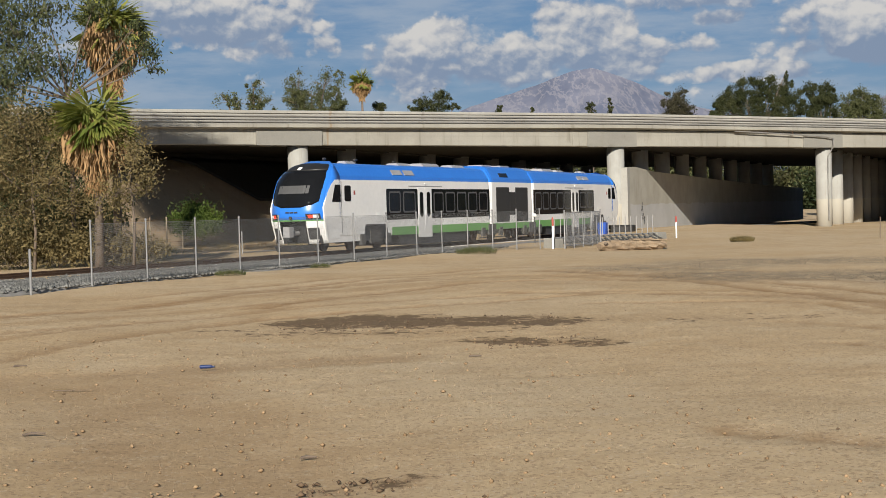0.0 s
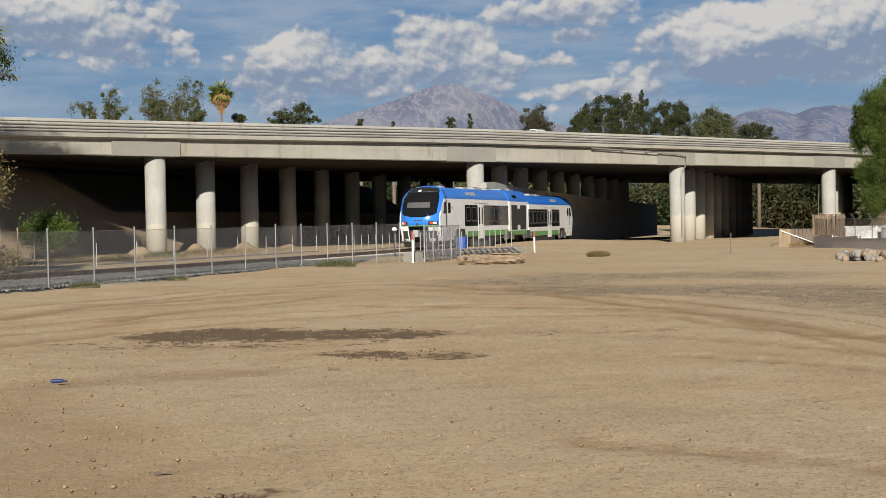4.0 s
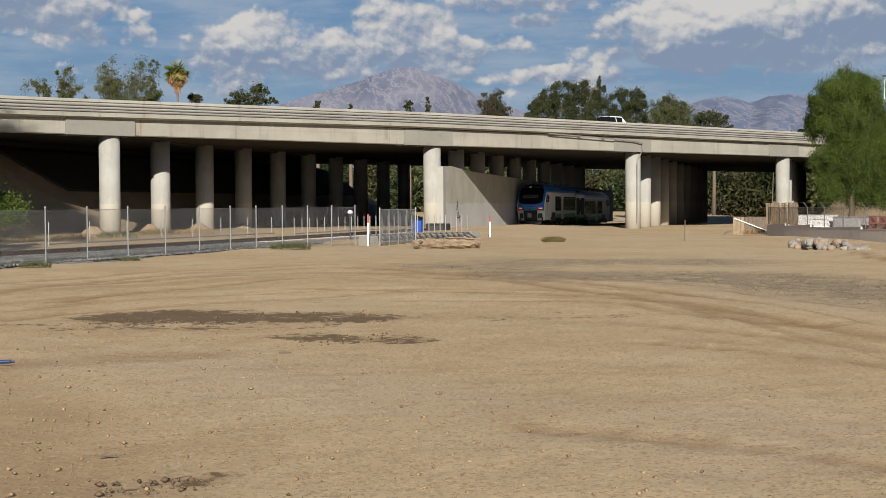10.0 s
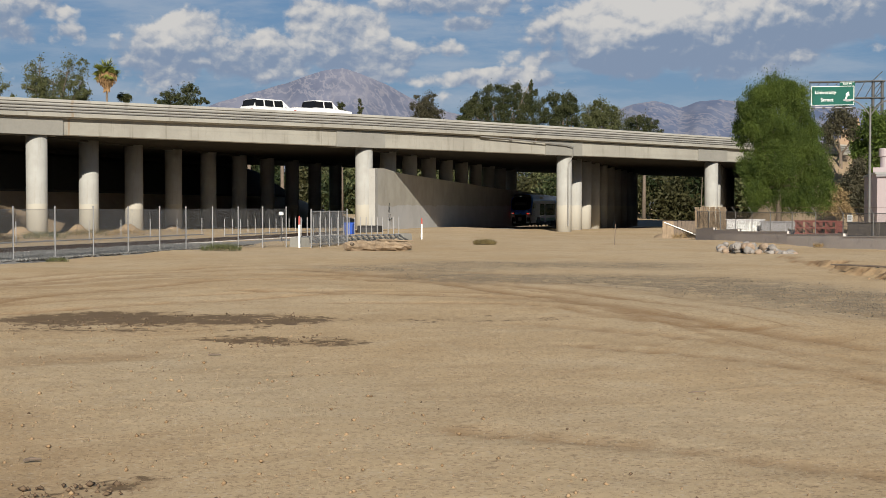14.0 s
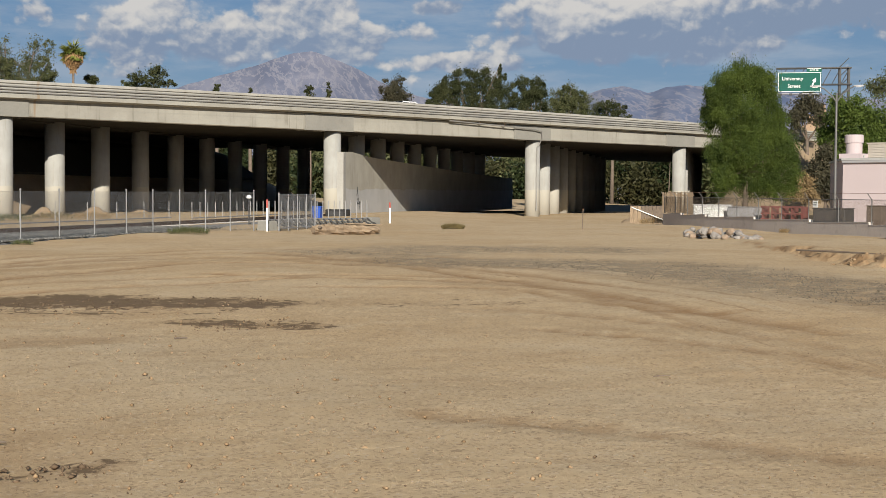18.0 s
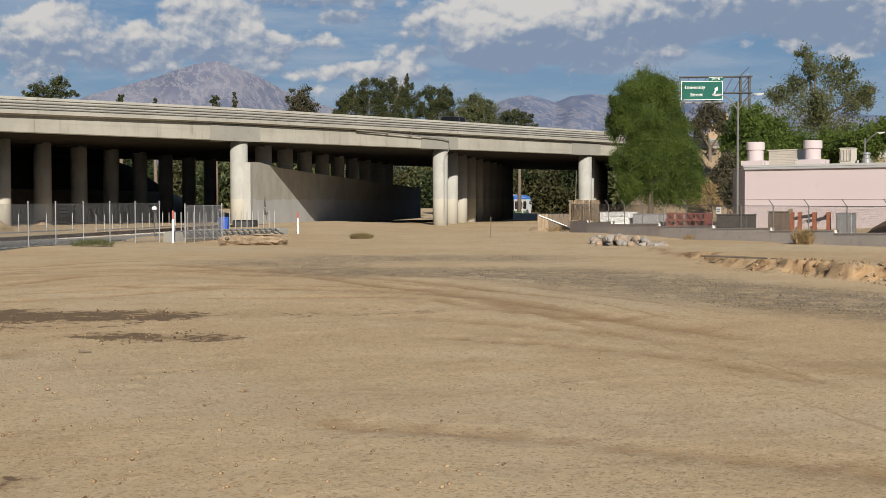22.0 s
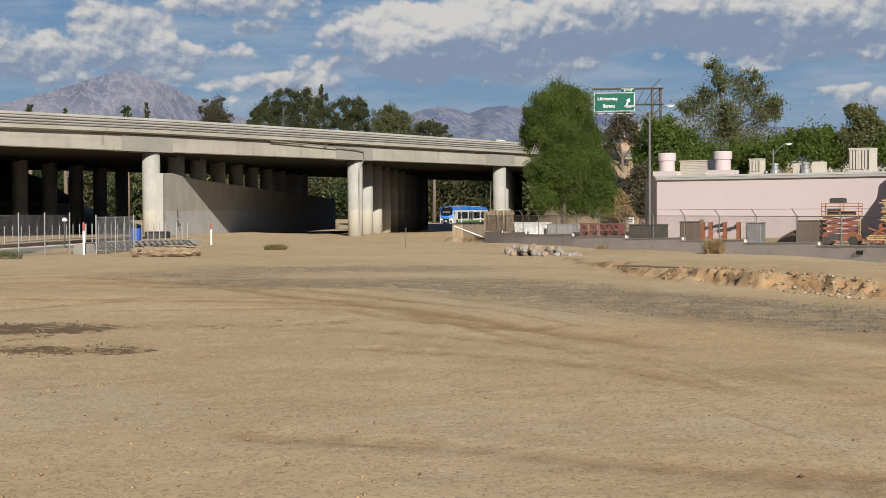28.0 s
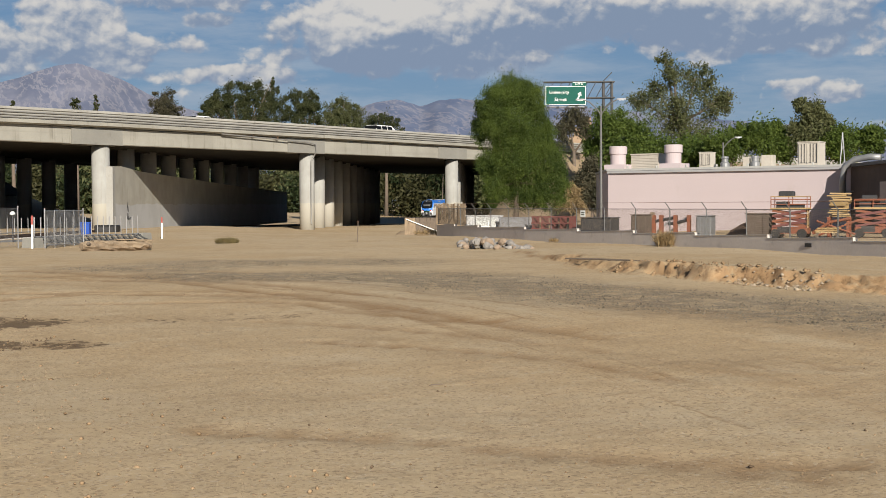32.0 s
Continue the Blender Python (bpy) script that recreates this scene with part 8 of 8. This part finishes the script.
for k in range(10):
    a, c = spot(19.5 + k * 0.8, 236 - k * 1.2), spot(20.3 + k * 0.8, 236 - (k + 1) * 1.2)
    part("segment", Shape().loft([[q + Vector((0, o, z - 1.25)) for o, z in ((-0.3, 0), (-0.08, 1.05), (0.08, 1.05), (0.3, 0))] for q in (a, a.lerp(c, 0.985))]), CONCRETE_WHITE, bw)


# ---- stones, twigs and litter ----
def stone_mesh(rng, n=1):
    """A lumpy stone about one metre across."""
    bm = bmesh.new()
    bmesh.ops.create_icosphere(bm, subdivisions=2, radius=0.5)
    o = Vector(rng.normal(size=3) * 10)
    for v in bm.verts:
        k = 1 + 0.45 * noise.noise(v.co * 1.6 + o) + 0.2 * noise.noise(v.co * 4 + o)
        v.co = Vector((v.co.x * k, v.co.y * k * 0.85, v.co.z * k * 0.72))
    me = bpy.data.meshes.new("stone")
    bm.to_mesh(me)
    bm.free()
    return me


def rock_pile():
    rng = np.random.default_rng(21)
    shapes = []
    for k in range(8):
        me = stone_mesh(rng)
        me.materials.append((STONE, STONE_WARM, STONE)[k % 3])
        shapes.append(me)
    for k in range(60):
        f = rng.random()
        x, y = 26.75 + 0.3 * f + rng.normal() * 0.35, 55.4 - 5.6 * f + rng.normal() * 0.2
        s = rng.uniform(0.30, 0.62) * (1 - 0.3 * f)
        z = s * 0.24 + (0.18 if k % 3 == 0 and f < 0.7 else 0.0)
        ob = new("boulder", shapes[k % 8])
        ob.matrix_basis = Matrix.Translation((x, y, z)) @ Euler((rng.uniform(-0.4, 0.4), rng.uniform(-0.4, 0.4), rng.uniform(0, 6))).to_matrix().to_4x4() @ Matrix.Diagonal((s, s, s, 1))
        tagged(ob, "rough broken boulder in the rubble pile", "boulder", "boulders of the rubble pile")


rock_pile()


def scatter(name, count, seed, box, sizes, mat, label, near=True, within=None):
    """Loose stones lying on the dirt, in one mesh."""
    rng = np.random.default_rng(seed)
    x0, x1, y0, y1 = box
    y = y0 + (y1 - y0) * rng.random(count) ** (1.7 if near else 1.0)
    x = x0 + (x1 - x0) * rng.random(count)
    if within:
        keep = along(within, x, y) > 0.35 + 0.5 * rng.random(count)
        x, y = x[keep], y[keep]
        count = len(x)
    z = ground_z(x, y) - 0.035 * along(RUTS, x, y)
    s = sizes[0] + (sizes[1] - sizes[0]) * rng.random(count) ** 3
    octa = np.array([(1, 0, 0), (0.1, 1, 0.1), (-1, 0.1, 0), (0, -1, 0.1), (0.1, 0, 0.75), (0, 0, -0.7)])
    tri = np.array([(0, 1, 4), (1, 2, 4), (2, 3, 4), (3, 0, 4), (1, 0, 5), (2, 1, 5), (3, 2, 5), (0, 3, 5)])
    v = octa[None] * s[:, None, None] * (1 + 0.35 * rng.normal(size=(count, 6, 1)) * 0.6)
    a = rng.uniform(0, 6.28, count)
    c, n_ = np.cos(a)[:, None], np.sin(a)[:, None]
    v = np.stack([v[..., 0] * c - v[..., 1] * n_ * 0.7, v[..., 0] * n_ + v[..., 1] * c * 0.7, v[..., 2] + s[:, None] * 0.3], -1)
    v += np.stack([x, y, z], -1)[:, None]
    f = (tri[None] + (np.arange(count) * 6)[:, None, None]).reshape(-1)
    me = bpy.data.meshes.new(name)
    me.vertices.add(count * 6)
    me.vertices.foreach_set("co", v.ravel())
    me.loops.add(len(f))
    me.loops.foreach_set("vertex_index", f)
    me.polygons.add(len(f) // 3)
    me.polygons.foreach_set("loop_start", np.arange(0, len(f), 3))
    me.update()
    me.materials.append(mat)
    tagged(new(name, me), label, "stones", kind="stuff")


PEBBLE = leaf_material("pebble", (0.218, 0.164, 0.109), (0.437, 0.370, 0.286), 0.9, 0.0)
PEBBLE_DARK = leaf_material("dark_pebble", (0.078, 0.064, 0.046), (0.265, 0.222, 0.165), 0.9, 0.0)
CLOD = leaf_material("soil_clod", (0.185, 0.122, 0.067), (0.353, 0.252, 0.151), 0.95, 0.0)
scatter("pebbles", 4200, 31, (-9, 17, 7.5, 46), (0.002, 0.008), PEBBLE, "pale pebbles strewn over the dirt")
scatter("clods", 5200, 32, (-9, 17, 7.5, 46), (0.004, 0.015), CLOD, "brown soil clods strewn over the dirt")
DARK_CLOD = leaf_material("dark_clod", (0.076, 0.052, 0.034), (0.168, 0.118, 0.076), 0.95, 0.0)
scatter("crumbs", 1500, 36, (-5, 3.5, 8.5, 24), (0.006, 0.030), CLOD, "crumbled soil lumps strewn over the dirt")
scatter("dark_clods", 420, 35, (-8, 16, 8, 34), (0.006, 0.022), DARK_CLOD, "dark brown clods and chips strewn over the dirt")
scatter("gravel", 52000, 33, (7.0, 21.0, 12, 47), (0.007, 0.026), PEBBLE_DARK, "grey gravel spread over the lot", False, GRAVEL)
scatter("bank_stones", 240, 34, (19.9, 21.3, 25, 33), (0.02, 0.08), CLOD, "brown stones along the cut bank", False)
scatter("rubble", 170, 37, (20.0, 20.9, 24.0, 27.4), (0.02, 0.085), PEBBLE, "pale rubble fallen from the cut bank", False)
scatter("damp_clods", 380, 38, (-1.4, 3.6, 22.8, 24.8), (0.006, 0.03), DARK_CLOD, "dark damp clods on the churned soil", False)
scatter("damp_clods", 160, 39, (1.9, 3.6, 19.2, 20.5), (0.006, 0.03), DARK_CLOD, "dark damp clods on the churned soil", False)
scatter("damp_clods", 60, 41, (-0.45, 0.35, 9.35, 9.85), (0.01, 0.035), DARK_CLOD, "dark damp clods on the churned soil", False)


def ballast_stones():
    """Loose stones on the near shoulder of the ballast."""
    rng = np.random.default_rng(40)
    sh = []
    n = 26000
    s = 36 + 62 * rng.random(n)
    line = np.array([(*on_track(k * 0.5)[0][:2], on_track(k * 0.5)[1]) for k in range(0, 220)])
    o = 1.2 + rng.random(n) * np.interp(s, [36, 57, 72, 97], [7.25, 7.05, 6.05, 4.4])
    px, py, h = (np.interp(s * 2, np.arange(220), line[:, i]) for i in range(3))
    x, y = px + np.sin(h) * o, py - np.cos(h) * o
    z = np.interp(o, [0, 1.7, 3.6, 5.0, 7.6, 8.2], [0.0, 0.0, 0.03, 0.03, 0.07, 0.0])
    size = rng.uniform(0.035, 0.085, n)
    octa = np.array([(1, 0, 0), (0.1, 1, 0.1), (-1, 0.1, 0), (0, -1, 0.1), (0.1, 0, 0.8), (0, 0, -0.7)])
    tri = np.array([(0, 1, 4), (1, 2, 4), (2, 3, 4), (3, 0, 4), (1, 0, 5), (2, 1, 5), (3, 2, 5), (0, 3, 5)])
    v = octa[None] * size[:, None, None] * (1 + 0.25 * rng.normal(size=(n, 6, 1)))
    v += np.stack([x, y, z + 0.02], -1)[:, None]
    f = (tri[None] + (np.arange(n) * 6)[:, None, None]).reshape(-1)
    me = bpy.data.meshes.new("ballast_stones")
    me.vertices.add(n * 6)
    me.vertices.foreach_set("co", v.ravel())
    me.loops.add(len(f))
    me.loops.foreach_set("vertex_index", f)
    me.polygons.add(len(f) // 3)
    me.polygons.foreach_set("loop_start", np.arange(0, len(f), 3))
    me.update()
    me.materials.append(BALLAST_STONE)
    tagged(new("ballast_stones", me), "loose grey ballast stones beside the track", "stones", kind="stuff")


BALLAST_STONE = leaf_material("ballast_stone", (0.063, 0.065, 0.063), (0.227, 0.228, 0.218), 0.9, 0.0)
ballast_stones()


def twig(x, y, length, turn, r, label, mat=None):
    z = float(ground_z(np.array([x]), np.array([y]))[0])
    t = Shape().tube([(-length / 2, 0, r), (-length * 0.1, 0.02, r * 1.2), (length / 2, -0.01, r)], [r * 0.8, r, r * 0.5], 7)
    solid("twig", t, mat or BARK, label, "twig", "twigs on the dirt", m=Matrix.Translation((x, y, z)) @ pose(0, 0, 0, 0, 0, turn))


twig(1.62, 18.4, 0.17, 5, 0.012, "dark curled twig on the dirt")
twig(-0.4, 10.8, 0.13, 20, 0.014, "short dark stick on the dirt")
twig(-2.9, 12.6, 0.2, 20, 0.013, "dark stick on the dirt")
twig(-4.4, 18.6, 0.18, 35, 0.014, "dark stick near the ballast")
twig(6.1, 13.2, 0.2, 8, 0.008, "thin twig on the dirt")
twig(-3.2, 15.9, 0.45, -4, 0.005, "long thin dry twig on the dirt")
twig(21.4, 34.6, 3.2, -70, 0.03, "long bent stick below the cut bank", BARK)
NAVY = material("navy_plastic", (0.015, 0.035, 0.13), (0.012, 0.028, 0.10), 8.0, 2.0, 0.45)
bt = thing("bottle_cap_litter", Matrix.Translation((-1.84, 17.4, 0.02)) @ pose(0, 0, 0, 0, 0, 8), "crushed dark blue plastic bottle on the dirt", "litter")
part("bottle", Shape().tube([(-0.085, 0, 0.022), (-0.07, 0, 0.024), (0.05, 0, 0.024), (0.075, 0, 0.02), (0.095, 0, 0.02)], [0.018, 0.024, 0.024, 0.012, 0.012], 10), NAVY, bt)
part("neck", Shape().tube([(0.095, 0, 0.02), (0.11, 0, 0.02)], 0.014, 8), BLACK, bt)
st = thing("stake", Matrix.Translation((26.0, 66.2, 0)), "thin dark survey stake in the dirt", "stake")
part("rod", Shape().tube([(0, 0, -0.1), (0.03, 0, 0.98)], 0.022, 6), BARK, st)
part("tip", Shape().tube([(0.03, 0, 0.98), (0.03, 0, 1.06)], 0.03, 6), RUST, st)


def tuft(x, y, w, h, n, mat, label, name="weed_clump"):
    """A clump of dry weeds."""
    rng = np.random.default_rng(int(x * 31 + y * 7))
    z = float(ground_z(np.array([x]), np.array([y]))[0])
    a = rng.uniform(0, 6.28, n)
    r = w * np.sqrt(rng.random(n))
    b = np.stack([np.cos(a) * r, np.sin(a) * r * 0.7, h * 0.45 * (1 - (r / w) ** 2 * 0.6)], 1)
    d = unit(np.stack([np.cos(a) * 0.6, np.sin(a) * 0.6, np.ones(n)], 1) + rng.normal(size=(n, 3)) * 0.35) * (h * 0.45) * rng.uniform(0.5, 1.1, (n, 1))
    c = unit(np.cross(d, rng.normal(size=(n, 3)))) * 0.008
    ob = new(name, leaf_mesh(name, b, d, c, mat))
    ob.matrix_basis = Matrix.Translation((x, y, z))
    tagged(ob, label, "weeds")


tuft(19.3, 66.8, 0.6, 0.42, 900, DRYLEAF, "low brown dry weed clump on the dirt")
tuft(33.6, 49.6, 0.55, 0.95, 900, DRY, "tall dry straw bush against the block wall")
tuft(-3.8, 45.0, 0.5, 0.3, 300, OLIVE, "small green weeds beside the ballast")
tuft(5.6, 60.2, 0.9, 0.5, 600, OLIVE, "green weeds along the chain-link fence")
tuft(-1.0, 50.3, 0.4, 0.25, 250, OLIVE, "small green weed tuft beside the fence")
tuft(34.2, 60.4, 0.25, 0.4, 160, DRY, "small dry weed on the bare ground")
tuft(38.2, 84.5, 1.0, 0.7, 500, DRY, "dry weeds at the wall end")
for k in range(7):
    tuft(-12.0 + k * 2.4, 66.0 + k * 4.4 + (k % 3), 1.3, 0.75, 420, (DRY, OLIVE, DRYLEAF)[k % 3], "dry grass and weeds beyond the track")


def motions():
    move_train()
    move_traffic()


motions()
